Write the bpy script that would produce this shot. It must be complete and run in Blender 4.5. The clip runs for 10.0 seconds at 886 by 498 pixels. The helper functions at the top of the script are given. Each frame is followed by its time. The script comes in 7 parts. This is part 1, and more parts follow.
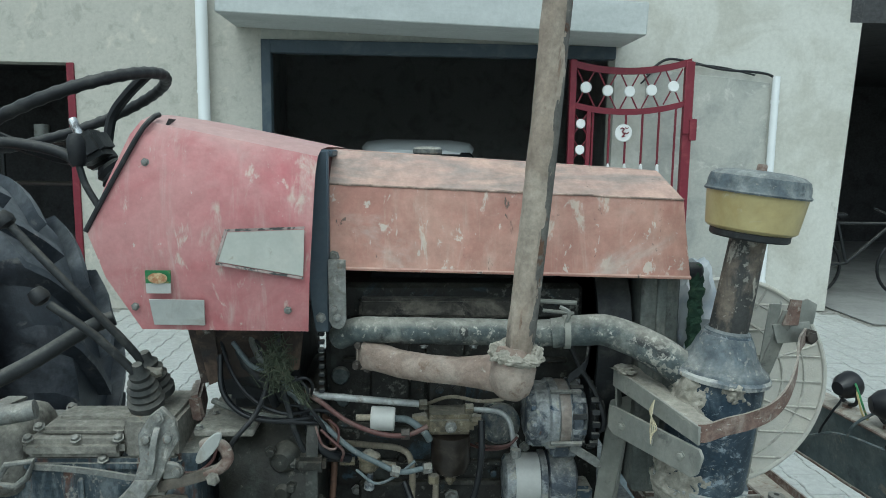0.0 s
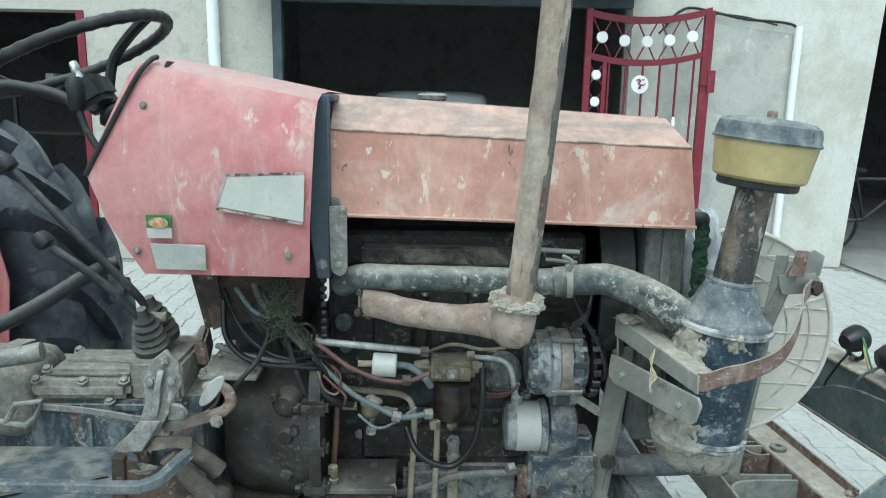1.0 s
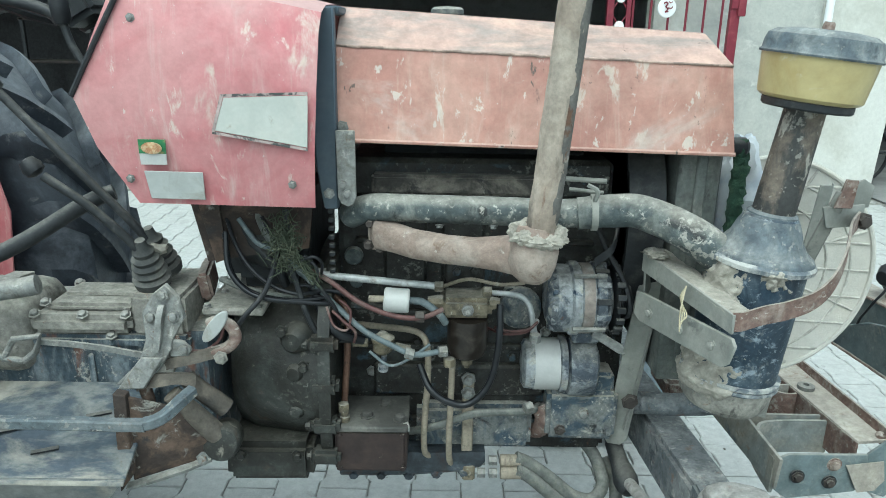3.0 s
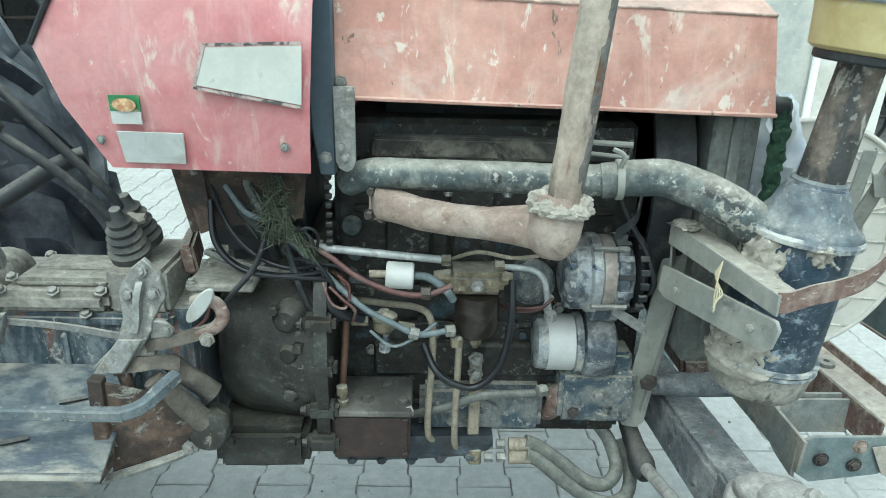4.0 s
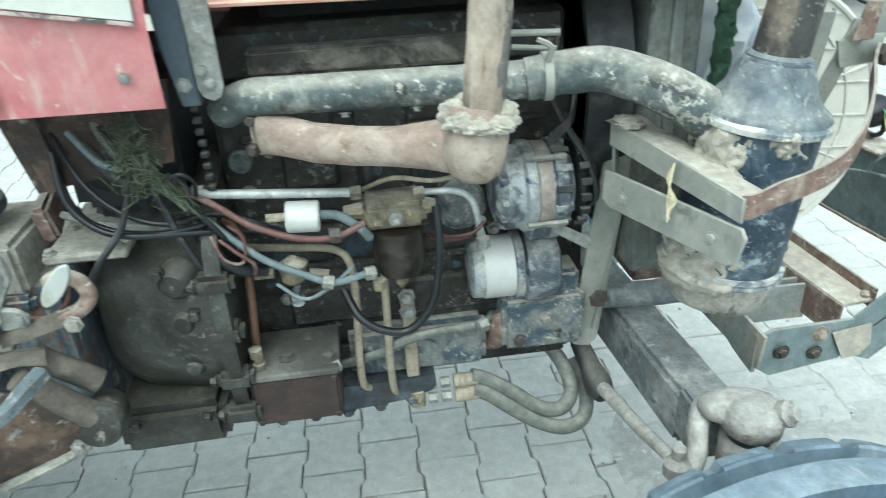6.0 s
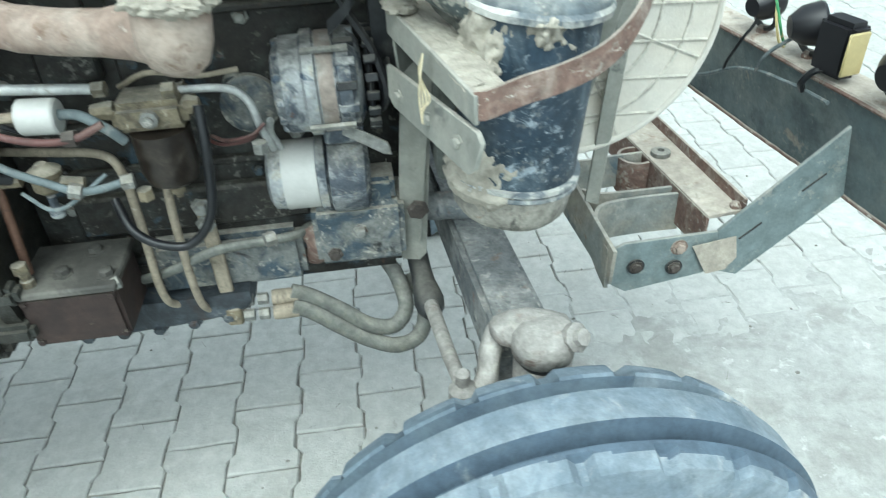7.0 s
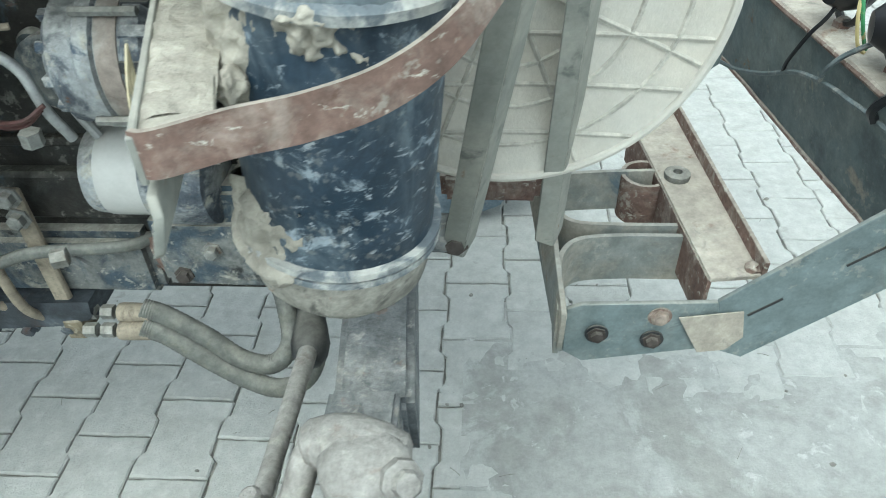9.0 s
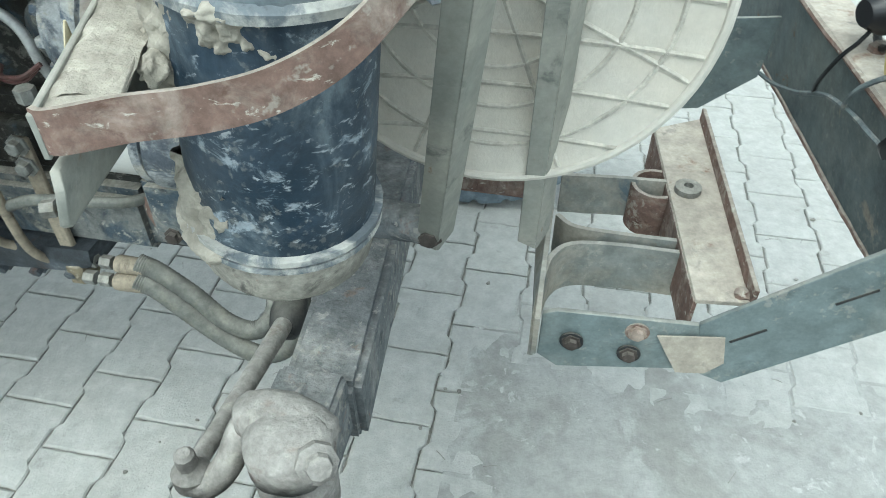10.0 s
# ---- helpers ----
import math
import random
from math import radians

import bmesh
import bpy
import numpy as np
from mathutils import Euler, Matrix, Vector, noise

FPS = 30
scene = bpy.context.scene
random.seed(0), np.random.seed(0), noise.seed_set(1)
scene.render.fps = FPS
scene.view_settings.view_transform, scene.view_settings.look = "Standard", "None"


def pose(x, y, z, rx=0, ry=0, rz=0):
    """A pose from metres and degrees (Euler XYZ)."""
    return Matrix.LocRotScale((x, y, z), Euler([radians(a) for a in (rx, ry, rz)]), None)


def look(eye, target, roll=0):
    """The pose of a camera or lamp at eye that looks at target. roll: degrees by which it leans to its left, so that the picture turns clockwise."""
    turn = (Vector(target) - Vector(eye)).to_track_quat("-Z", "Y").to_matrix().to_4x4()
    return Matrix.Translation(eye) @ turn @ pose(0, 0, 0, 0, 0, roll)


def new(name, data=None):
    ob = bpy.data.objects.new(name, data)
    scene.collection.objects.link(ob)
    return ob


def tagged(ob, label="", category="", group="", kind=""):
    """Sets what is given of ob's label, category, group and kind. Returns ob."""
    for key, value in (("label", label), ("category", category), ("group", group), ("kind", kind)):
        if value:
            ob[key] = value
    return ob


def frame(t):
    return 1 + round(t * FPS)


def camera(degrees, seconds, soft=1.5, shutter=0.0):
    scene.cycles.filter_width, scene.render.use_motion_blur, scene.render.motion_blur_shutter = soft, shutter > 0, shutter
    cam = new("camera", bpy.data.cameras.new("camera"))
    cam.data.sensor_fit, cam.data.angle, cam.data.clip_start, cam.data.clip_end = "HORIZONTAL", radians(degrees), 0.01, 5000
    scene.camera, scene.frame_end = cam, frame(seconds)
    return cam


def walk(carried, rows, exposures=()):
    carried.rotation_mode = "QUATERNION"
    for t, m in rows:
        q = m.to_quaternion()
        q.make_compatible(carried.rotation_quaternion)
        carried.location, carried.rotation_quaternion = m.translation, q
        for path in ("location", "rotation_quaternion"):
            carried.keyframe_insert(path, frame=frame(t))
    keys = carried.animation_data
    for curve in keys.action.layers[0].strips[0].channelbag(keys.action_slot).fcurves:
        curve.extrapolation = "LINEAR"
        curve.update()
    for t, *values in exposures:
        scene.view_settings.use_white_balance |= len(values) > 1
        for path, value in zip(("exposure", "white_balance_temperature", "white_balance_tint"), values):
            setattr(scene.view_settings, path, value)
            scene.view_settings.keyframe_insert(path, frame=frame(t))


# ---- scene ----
cam = camera(64.1, 10.0, 0.85, 0.42)
PATH = [
    (0, (0.205, 0.189, 1.576), (0.3, 2.169, 1.306), 0.8),
    (0.5, (0.219, 0.191, 1.568), (0.281, 2.165, 1.255), 1.4),
    (1, (0.229, 0.196, 1.562), (0.286, 2.155, 1.164), 1.1),
    (1.5, (0.236, 0.21, 1.557), (0.283, 2.157, 1.102), 0.9),
    (2, (0.238, 0.209, 1.551), (0.267, 2.146, 1.054), 0.7),
    (2.5, (0.239, 0.239, 1.546), (0.245, 2.164, 1.003), 0.8),
    (4, (0.201, 0.408, 1.51), (0.246, 2.289, 0.831), 1.4),
    (4.5, (0.187, 0.484, 1.501), (0.27, 2.336, 0.75), 0.4),
    (5, (0.19, 0.533, 1.491), (0.29, 2.358, 0.68), -1.3),
    (5.2, (0.191, 0.547, 1.485), (0.323, 2.362, 0.655), -0.9),
    (6.3, (0.356, 0.612, 1.477), (0.545, 2.336, 0.481), -3.7),
    (6.5, (0.449, 0.625, 1.455), (0.596, 2.324, 0.411), -4.2),
    (7, (0.588, 0.651, 1.412), (0.754, 2.271, 0.252), -3.2),
    (7.5, (0.685, 0.709, 1.364), (0.765, 2.303, 0.157), -3.0),
    (8, (0.74, 0.805, 1.327), (0.802, 2.354, 0.063), 0.5),
    (8.5, (0.83, 0.915, 1.314), (0.775, 2.443, 0.025), -0.7),
    (9, (0.897, 0.972, 1.326), (0.792, 2.508, 0.049), -1.8),
    (9.5, (0.958, 0.992, 1.333), (0.791, 2.491, 0.02), -0.9),
    (10, (1.011, 0.994, 1.344), (0.73, 2.466, 0.019), 0.2),
]
EXPOSURES = [(0.0, 0.40, 5750, -7), (0.5, 0.77, 5750, -7), (2.0, 0.99, 5750, -7), (4.5, 1.38, 5780, -10), (6.4, 1.60, 5860, -8), (7.4, 1.48, 5900, -7), (10.0, 1.32, 5980, -5)]
walk(cam, [(t, look(eye, target, roll)) for t, eye, target, roll in PATH], EXPOSURES)

# ---------- world, sun, exposure ----------
world = bpy.data.worlds.new("overcast_sky")
scene.world = world
world.use_nodes = True
wn = world.node_tree.nodes
wl = world.node_tree.links
sky = wn.new("ShaderNodeTexSky")
sky.sky_type = "NISHITA"
sky.sun_disc = False
sky.sun_elevation = radians(61)
sky.sun_rotation = radians(200)
sky.air_density = 1.0
sky.dust_density = 3.0
wn["Background"].inputs[1].default_value = 0.15
haze = wn.new("ShaderNodeHueSaturation")
haze.inputs["Saturation"].default_value = 0.28
wl.new(sky.outputs[0], haze.inputs["Color"])
wl.new(haze.outputs[0], wn["Background"].inputs[0])
sun_data = bpy.data.lights.new("sun", "SUN")
sun_data.energy = 0.40
sun_data.angle = radians(60)
sun_data.color = (1.0, 0.98, 0.95)
sun = new("sun", sun_data)
sun.matrix_world = look((0.1, -3.4, 9.0), (0.5, 1.6, 0.0))


# ---------- materials ----------
def mat(name, base, rough=0.7, metal=0.0, layers=(), bump=(), updust=None, spec=0.4, grit=0.38, spat=None, fine=1.0):
    """layers: (colour, scale, low, high, stretch, roughness shift); bump: (scale, strength, stretch)."""
    m = bpy.data.materials.new(name)
    m.use_nodes = True
    nt = m.node_tree
    n, l = nt.nodes, nt.links
    b = n["Principled BSDF"]
    b.inputs["Metallic"].default_value = metal
    b.inputs["Specular IOR Level"].default_value = spec
    geo = n.new("ShaderNodeNewGeometry")
    info = n.new("ShaderNodeObjectInfo")
    col = n.new("ShaderNodeRGB")
    col.outputs[0].default_value = (*base, 1)
    cur = col.outputs[0]
    rgh = n.new("ShaderNodeValue")
    rgh.outputs[0].default_value = rough
    rcur = rgh.outputs[0]
    shift = n.new("ShaderNodeVectorMath")
    shift.operation = "MULTIPLY_ADD"
    comb = n.new("ShaderNodeCombineXYZ")
    for i in range(3):
        l.new(info.outputs["Random"], comb.inputs[i])
    shift.inputs[1].default_value = (7.0, 5.0, 3.0)
    l.new(comb.outputs[0], shift.inputs[0])
    l.new(geo.outputs["Position"], shift.inputs[2])

    def noise_of(scale, stretch, detail, rough_=0.6, dist=0.0):
        mp = n.new("ShaderNodeMapping")
        mp.inputs["Scale"].default_value = [scale * s for s in stretch]
        l.new(shift.outputs[0], mp.inputs[0])
        t = n.new("ShaderNodeTexNoise")
        t.inputs["Scale"].default_value = 1.0
        t.inputs["Detail"].default_value = detail
        t.inputs["Roughness"].default_value = rough_
        t.inputs["Distortion"].default_value = dist
        l.new(mp.outputs[0], t.inputs["Vector"])
        return t.outputs["Fac"]

    def ramp(v, lo, hi):
        r = n.new("ShaderNodeMapRange")
        r.interpolation_type = "SMOOTHSTEP"
        r.inputs["From Min"].default_value = lo
        r.inputs["From Max"].default_value = hi
        l.new(v, r.inputs["Value"])
        return r.outputs[0]

    def blend(f, c, rr):
        nonlocal cur, rcur
        mx = n.new("ShaderNodeMix")
        mx.data_type = "RGBA"
        l.new(f, mx.inputs["Factor"])
        l.new(cur, mx.inputs["A"])
        mx.inputs["B"].default_value = (*c, 1)
        cur = mx.outputs["Result"]
        rm = n.new("ShaderNodeMix")
        l.new(f, rm.inputs["Factor"])
        l.new(rcur, rm.inputs["A"])
        rm.inputs["B"].default_value = rr
        rcur = rm.outputs["Result"]

    for c, scale, lo, hi, stretch, rr in layers:
        blend(ramp(noise_of(scale * fine, stretch, 7.0, 0.66, 0.5), lo, hi), c, rr)
    if updust:
        c, amount, scale = updust
        sep = n.new("ShaderNodeSeparateXYZ")
        l.new(geo.outputs["Normal"], sep.inputs[0])
        mul = n.new("ShaderNodeMath")
        mul.operation = "MULTIPLY_ADD"
        l.new(noise_of(scale, (1, 1, 1), 5.0), mul.inputs[0])
        mul.inputs[1].default_value = 0.9
        l.new(sep.outputs["Z"], mul.inputs[2])
        sc = n.new("ShaderNodeMath")
        sc.operation = "MULTIPLY"
        l.new(ramp(mul.outputs[0], 0.75, 1.35), sc.inputs[0])
        sc.inputs[1].default_value = amount
        blend(sc.outputs[0], c, 0.95)
    if spat:
        c, amount = spat
        ad = n.new("ShaderNodeMath")
        ad.operation = "MULTIPLY_ADD"
        l.new(noise_of(95, (1, 1, 1), 3.0), ad.inputs[0])
        ad.inputs[1].default_value = 0.7
        half = n.new("ShaderNodeMath")
        half.operation = "MULTIPLY"
        half.inputs[1].default_value = 0.55
        l.new(noise_of(11, (1, 1, 1), 3.0), half.inputs[0])
        l.new(half.outputs[0], ad.inputs[2])
        am = n.new("ShaderNodeMath")
        am.operation = "MULTIPLY"
        am.inputs[1].default_value = amount
        l.new(ramp(ad.outputs[0], 0.71, 0.79), am.inputs[0])
        blend(am.outputs[0], c, 0.95)
    if grit:
        tot = None
        for scale, share in ((30 * fine, 0.75), (150, 0.3)):
            mr = n.new("ShaderNodeMapRange")
            mr.inputs["From Min"].default_value = 0.33
            mr.inputs["From Max"].default_value = 0.67
            mr.inputs["To Min"].default_value = 1 - grit * share
            mr.inputs["To Max"].default_value = 1 + grit * share * 0.85
            l.new(noise_of(scale, (1, 1, 1), 5.0, 0.7), mr.inputs["Value"])
            vs = n.new("ShaderNodeVectorMath")
            vs.operation = "SCALE"
            l.new(cur, vs.inputs[0])
            l.new(mr.outputs[0], vs.inputs["Scale"])
            cur = vs.outputs[0]
    l.new(cur, b.inputs["Base Color"])
    l.new(rcur, b.inputs["Roughness"])
    prev = None
    for scale, strength, stretch in bump:
        bp = n.new("ShaderNodeBump")
        bp.inputs["Strength"].default_value = strength
        bp.inputs["Distance"].default_value = 0.006
        l.new(noise_of(scale, stretch, 6.0), bp.inputs["Height"])
        if prev:
            l.new(prev.outputs[0], bp.inputs["Normal"])
        prev = bp
    if prev:
        l.new(prev.outputs[0], b.inputs["Normal"])
    return m


I3 = (1, 1, 1)
DUST = (0.38, 0.36, 0.31)
SPAT = (0.40, 0.385, 0.335)
MUD = (0.46, 0.44, 0.39)
red_paint = mat("faded_red_paint", (0.41, 0.12, 0.132), 0.5, 0,
                [((0.49, 0.24, 0.235), 4, 0.36, 0.68, I3, 0.65), ((0.33, 0.04, 0.05), 5, 0.60, 0.85, I3, 0.5),
                 ((0.53, 0.40, 0.36), 14, 0.50, 0.80, (2.2, 1, 0.3), 0.8), ((0.54, 0.44, 0.38), 7, 0.60, 0.69, (1.8, 1, 0.45), 0.85),
                 ((0.55, 0.43, 0.38), 30, 0.62, 0.70, (1, 1, 0.4), 0.85), ((0.53, 0.43, 0.39), 64, 0.65, 0.70, (1, 1, 0.7), 0.85)],
                [(60, 0.12, I3)], ((0.50, 0.36, 0.33), 0.75, 9), grit=0.12)
hood_paint = mat("sun_bleached_orange_red_paint", (0.395, 0.198, 0.158), 0.65, 0,
                 [((0.49, 0.30, 0.24), 5, 0.36, 0.66, I3, 0.7), ((0.38, 0.13, 0.095), 8, 0.6, 0.82, (2, 1, 0.6), 0.6),
                  ((0.52, 0.40, 0.33), 16, 0.52, 0.82, (2.4, 1, 0.25), 0.85), ((0.54, 0.44, 0.37), 8, 0.63, 0.68, (1.4, 1, 0.6), 0.85),
                  ((0.55, 0.47, 0.41), 40, 0.595, 0.645, (1, 1, 0.55), 0.85), ((0.50, 0.41, 0.36), 3.5, 0.56, 0.75, (1, 1, 1.6), 0.85), ((0.15, 0.115, 0.10), 30, 0.635, 0.69, (1, 1, 0.5), 0.9), ((0.20, 0.15, 0.13), 12, 0.67, 0.72, (3, 1, 0.3), 0.9)],
                 [(70, 0.14, I3)], ((0.50, 0.36, 0.30), 0.7, 9), grit=0.16)
hood_top_paint = mat("chalky_pink_paint", (0.49, 0.33, 0.275), 0.8, 0,
                     [((0.53, 0.37, 0.30), 5, 0.38, 0.68, I3, 0.8), ((0.33, 0.27, 0.24), 9, 0.46, 0.66, (0.5, 1.6, 1.6), 0.9),
                      ((0.20, 0.15, 0.13), 26, 0.64, 0.71, (0.6, 1, 1), 0.9)], [(60, 0.14, I3)], grit=0.22)
boot_mat = mat("dusty_rubber_boot", (0.05, 0.052, 0.05), 0.75, 0, [((0.14, 0.135, 0.115), 18, 0.45, 0.68, I3, 0.9)], [(70, 0.2, I3)], (DUST, 0.35, 16))
guard_mat = mat("brown_rusted_sheet", (0.045, 0.034, 0.028), 0.85, 0, [((0.125, 0.085, 0.062), 6, 0.42, 0.62, I3, 0.9), ((0.035, 0.032, 0.03), 8, 0.54, 0.68, I3, 0.8), ((0.26, 0.25, 0.22), 14, 0.58, 0.70, I3, 0.95)], [(50, 0.35, I3)], grit=0.3, fine=2.0)
axle_mat = mat("grimy_axle_steel", (0.135, 0.148, 0.155), 0.75, 0.1, [((0.25, 0.255, 0.25), 7, 0.42, 0.62, I3, 0.9), ((0.07, 0.08, 0.09), 11, 0.54, 0.66, I3, 0.7), ((0.20, 0.145, 0.12), 15, 0.58, 0.70, I3, 0.9), ((0.36, 0.35, 0.325), 22, 0.60, 0.68, I3, 0.95)], [(40, 0.6, I3), (120, 0.35, I3)], ((0.30, 0.295, 0.27), 0.25, 12), grit=0.4, spat=(SPAT, 0.5), fine=1.8)
knuckle_mat = mat("dust_caked_knuckle", (0.22, 0.208, 0.192), 0.92, 0, [((0.34, 0.325, 0.30), 8, 0.40, 0.64, I3, 0.95), ((0.17, 0.13, 0.11), 13, 0.56, 0.68, I3, 0.85), ((0.11, 0.105, 0.10), 22, 0.62, 0.72, I3, 0.8)], [(45, 0.6, I3), (120, 0.4, I3)], ((0.42, 0.41, 0.38), 0.35, 9), grit=0.35, spat=(SPAT, 0.4), fine=1.6)
web_mat = mat("dusty_blue_web", (0.21, 0.225, 0.215), 0.7, 0.05, [((0.33, 0.31, 0.265), 5, 0.42, 0.60, I3, 0.9), ((0.10, 0.135, 0.16), 7, 0.56, 0.66, I3, 0.6), ((0.22, 0.15, 0.10), 9, 0.60, 0.70, I3, 0.9)], [(60, 0.3, I3)], (DUST, 0.5, 12), grit=0.3, spat=(SPAT, 0.4))
lid_mat = mat("oily_grey_lid", (0.06, 0.058, 0.052), 0.7, 0, [((0.13, 0.125, 0.11), 10, 0.45, 0.66, I3, 0.85), ((0.03, 0.028, 0.026), 12, 0.58, 0.7, I3, 0.6)], [(60, 0.3, I3)], grit=0.25)
foot_mat = mat("scraped_blue_footboard", (0.06, 0.078, 0.095), 0.65, 0, [((0.19, 0.195, 0.185), 7, 0.45, 0.58, (0.5, 1, 1), 0.85), ((0.05, 0.065, 0.085), 6, 0.54, 0.68, (0.4, 1, 1), 0.6), ((0.29, 0.275, 0.235), 5, 0.48, 0.62, (0.6, 1, 1), 0.95), ((0.14, 0.09, 0.065), 9, 0.64, 0.74, I3, 0.9)], [(40, 0.25, I3)], grit=0.25, fine=1.3)
rim_mat = mat("scuffed_pale_rim", (0.13, 0.15, 0.165), 0.7, 0, [((0.42, 0.42, 0.39), 14, 0.42, 0.58, I3, 0.9), ((0.05, 0.06, 0.075), 18, 0.58, 0.7, I3, 0.6)], grit=0.3, fine=1.5)
seam_grime = mat("grimy_fold_seam", (0.24, 0.18, 0.15), 0.9, 0, [((0.46, 0.34, 0.28), 18, 0.45, 0.6, I3, 0.9), ((0.10, 0.07, 0.055), 22, 0.58, 0.7, I3, 0.9)])
bolt_rust = mat("dark_rusty_bolt", (0.062, 0.052, 0.046), 0.75, 0.2, [((0.12, 0.105, 0.092), 40, 0.5, 0.7, I3, 0.9)], [(90, 0.3, I3)], (DUST, 0.2, 30))
rubber = mat("black_rubber", (0.012, 0.013, 0.015), 0.5, 0, [((0.045, 0.045, 0.043), 24, 0.52, 0.75, I3, 0.75)], [(60, 0.2, I3)], (DUST, 0.15, 20))
hose_black = mat("glossy_black_hose", (0.012, 0.013, 0.015), 0.35, 0, [((0.08, 0.075, 0.07), 40, 0.6, 0.75, I3, 0.8)])
hose_grey = mat("dusty_grey_hose", (0.125, 0.13, 0.118), 0.75, 0, [((0.17, 0.17, 0.142), 25, 0.45, 0.7, I3, 0.9)], [(90, 0.3, I3)], ((0.30, 0.295, 0.26), 0.45, 20), fine=1.6)
hose_red = mat("red_brown_hose", (0.09, 0.04, 0.036), 0.55, 0, [((0.21, 0.15, 0.13), 24, 0.46, 0.70, I3, 0.8), ((0.06, 0.035, 0.03), 18, 0.58, 0.72, I3, 0.6)], grit=0.3)
cable_grey = mat("grey_blue_cable", (0.12, 0.145, 0.15), 0.6, 0, [((0.28, 0.28, 0.26), 40, 0.5, 0.7, I3, 0.9)])
engine_dark = mat("oily_black_casting", (0.0195, 0.0178, 0.015), 0.5, 0.0,
                  [((0.042, 0.045, 0.041), 9, 0.45, 0.68, I3, 0.65), ((0.13, 0.126, 0.105), 20, 0.61, 0.71, I3, 0.9), ((0.045, 0.07, 0.09), 7, 0.56, 0.66, I3, 0.6),
                   ((0.10, 0.06, 0.045), 15, 0.63, 0.72, I3, 0.8)],
                  [(28, 0.45, I3), (110, 0.3, I3)], ((0.15, 0.142, 0.115), 0.35, 18), grit=0.6, spat=(SPAT, 0.3), fine=1.5)
sump_mat = mat("grimy_blue_sump", (0.03, 0.036, 0.042), 0.65, 0, [((0.085, 0.10, 0.115), 7, 0.46, 0.62, I3, 0.8), ((0.06, 0.038, 0.03), 9, 0.56, 0.68, I3, 0.9), ((0.24, 0.23, 0.20), 15, 0.6, 0.7, I3, 0.9)], [(50, 0.4, I3)], grit=0.4)
engine_blue = mat("worn_blue_casting", (0.045, 0.066, 0.085), 0.6, 0,
                  [((0.17, 0.175, 0.165), 12, 0.40, 0.58, I3, 0.85), ((0.33, 0.32, 0.275), 18, 0.56, 0.68, I3, 0.95), ((0.02, 0.022, 0.022), 9, 0.58, 0.68, I3, 0.5),
                   ((0.13, 0.075, 0.055), 13, 0.62, 0.72, I3, 0.8)],
                  [(35, 0.4, I3), (120, 0.3, I3)], (DUST, 0.85, 14), grit=0.45, spat=(SPAT, 0.7), fine=1.5)
gear_blue = mat("streaked_blue_gearbox", (0.042, 0.06, 0.074), 0.55, 0,
                [((0.155, 0.175, 0.185), 8, 0.44, 0.64, (2.2, 1.4, 0.5), 0.8), ((0.035, 0.035, 0.035), 6, 0.54, 0.68, (1.6, 1, 0.7), 0.6),
                 ((0.15, 0.085, 0.065), 7, 0.55, 0.66, (2, 1, 0.6), 0.85), ((0.34, 0.335, 0.30), 17, 0.61, 0.70, (2.4, 1.5, 0.5), 0.95)],
                [(40, 0.35, I3), (130, 0.2, I3)], (DUST, 0.6, 14), grit=0.5, spat=(SPAT, 0.6), fine=1.7)
housing_mat = mat("black_green_housing", (0.0175, 0.017, 0.0138), 0.5, 0,
                  [((0.045, 0.048, 0.043), 7, 0.42, 0.68, I3, 0.6), ((0.065, 0.05, 0.038), 9, 0.58, 0.72, I3, 0.75), ((0.15, 0.14, 0.115), 30, 0.6, 0.72, I3, 0.9)],
                  [(45, 0.3, I3), (130, 0.2, I3)], ((0.12, 0.112, 0.09), 0.3, 20), grit=0.45, spat=(SPAT, 0.1), fine=1.5)
dust_cover = mat("dust_caked_cover", (0.195, 0.186, 0.163), 0.92, 0, [((0.31, 0.295, 0.255), 5, 0.38, 0.66, I3, 0.95), ((0.10, 0.095, 0.085), 9, 0.58, 0.70, I3, 0.8), ((0.19, 0.12, 0.085), 17, 0.62, 0.71, I3, 0.85)], [(60, 0.35, I3)], ((0.36, 0.34, 0.28), 0.3, 9), grit=0.42, spat=(SPAT, 0.45), fine=2.0)
tan_rust = mat("tan_heat_rust", (0.25, 0.19, 0.155), 0.88, 0, [((0.335, 0.28, 0.235), 9, 0.38, 0.66, I3, 0.9), ((0.16, 0.11, 0.08), 14, 0.56, 0.70, I3, 0.9), ((0.42, 0.38, 0.33), 34, 0.61, 0.70, I3, 0.95)], [(45, 0.5, I3)], grit=0.3, fine=1.8)
burnt_mat = mat("burnt_slate_scale", (0.105, 0.1, 0.092), 0.75, 0.1, [((0.15, 0.14, 0.125), 14, 0.42, 0.62, I3, 0.9), ((0.28, 0.255, 0.22), 30, 0.58, 0.65, I3, 0.95), ((0.13, 0.075, 0.05), 18, 0.60, 0.68, I3, 0.9)], [(60, 0.4, I3)], grit=0.4)
stack_mat = mat("blotched_stack_steel", (0.27, 0.22, 0.175), 0.8, 0.1, [((0.39, 0.335, 0.275), 8, 0.40, 0.56, (1, 1, 0.5), 0.9), ((0.09, 0.08, 0.068), 11, 0.54, 0.66, (1.5, 1, 0.4), 0.6), ((0.16, 0.10, 0.07), 17, 0.60, 0.70, (1.3, 1, 0.5), 0.8), ((0.50, 0.47, 0.41), 30, 0.63, 0.70, (1, 1, 0.6), 0.9)], [(50, 0.35, I3)], grit=0.35)
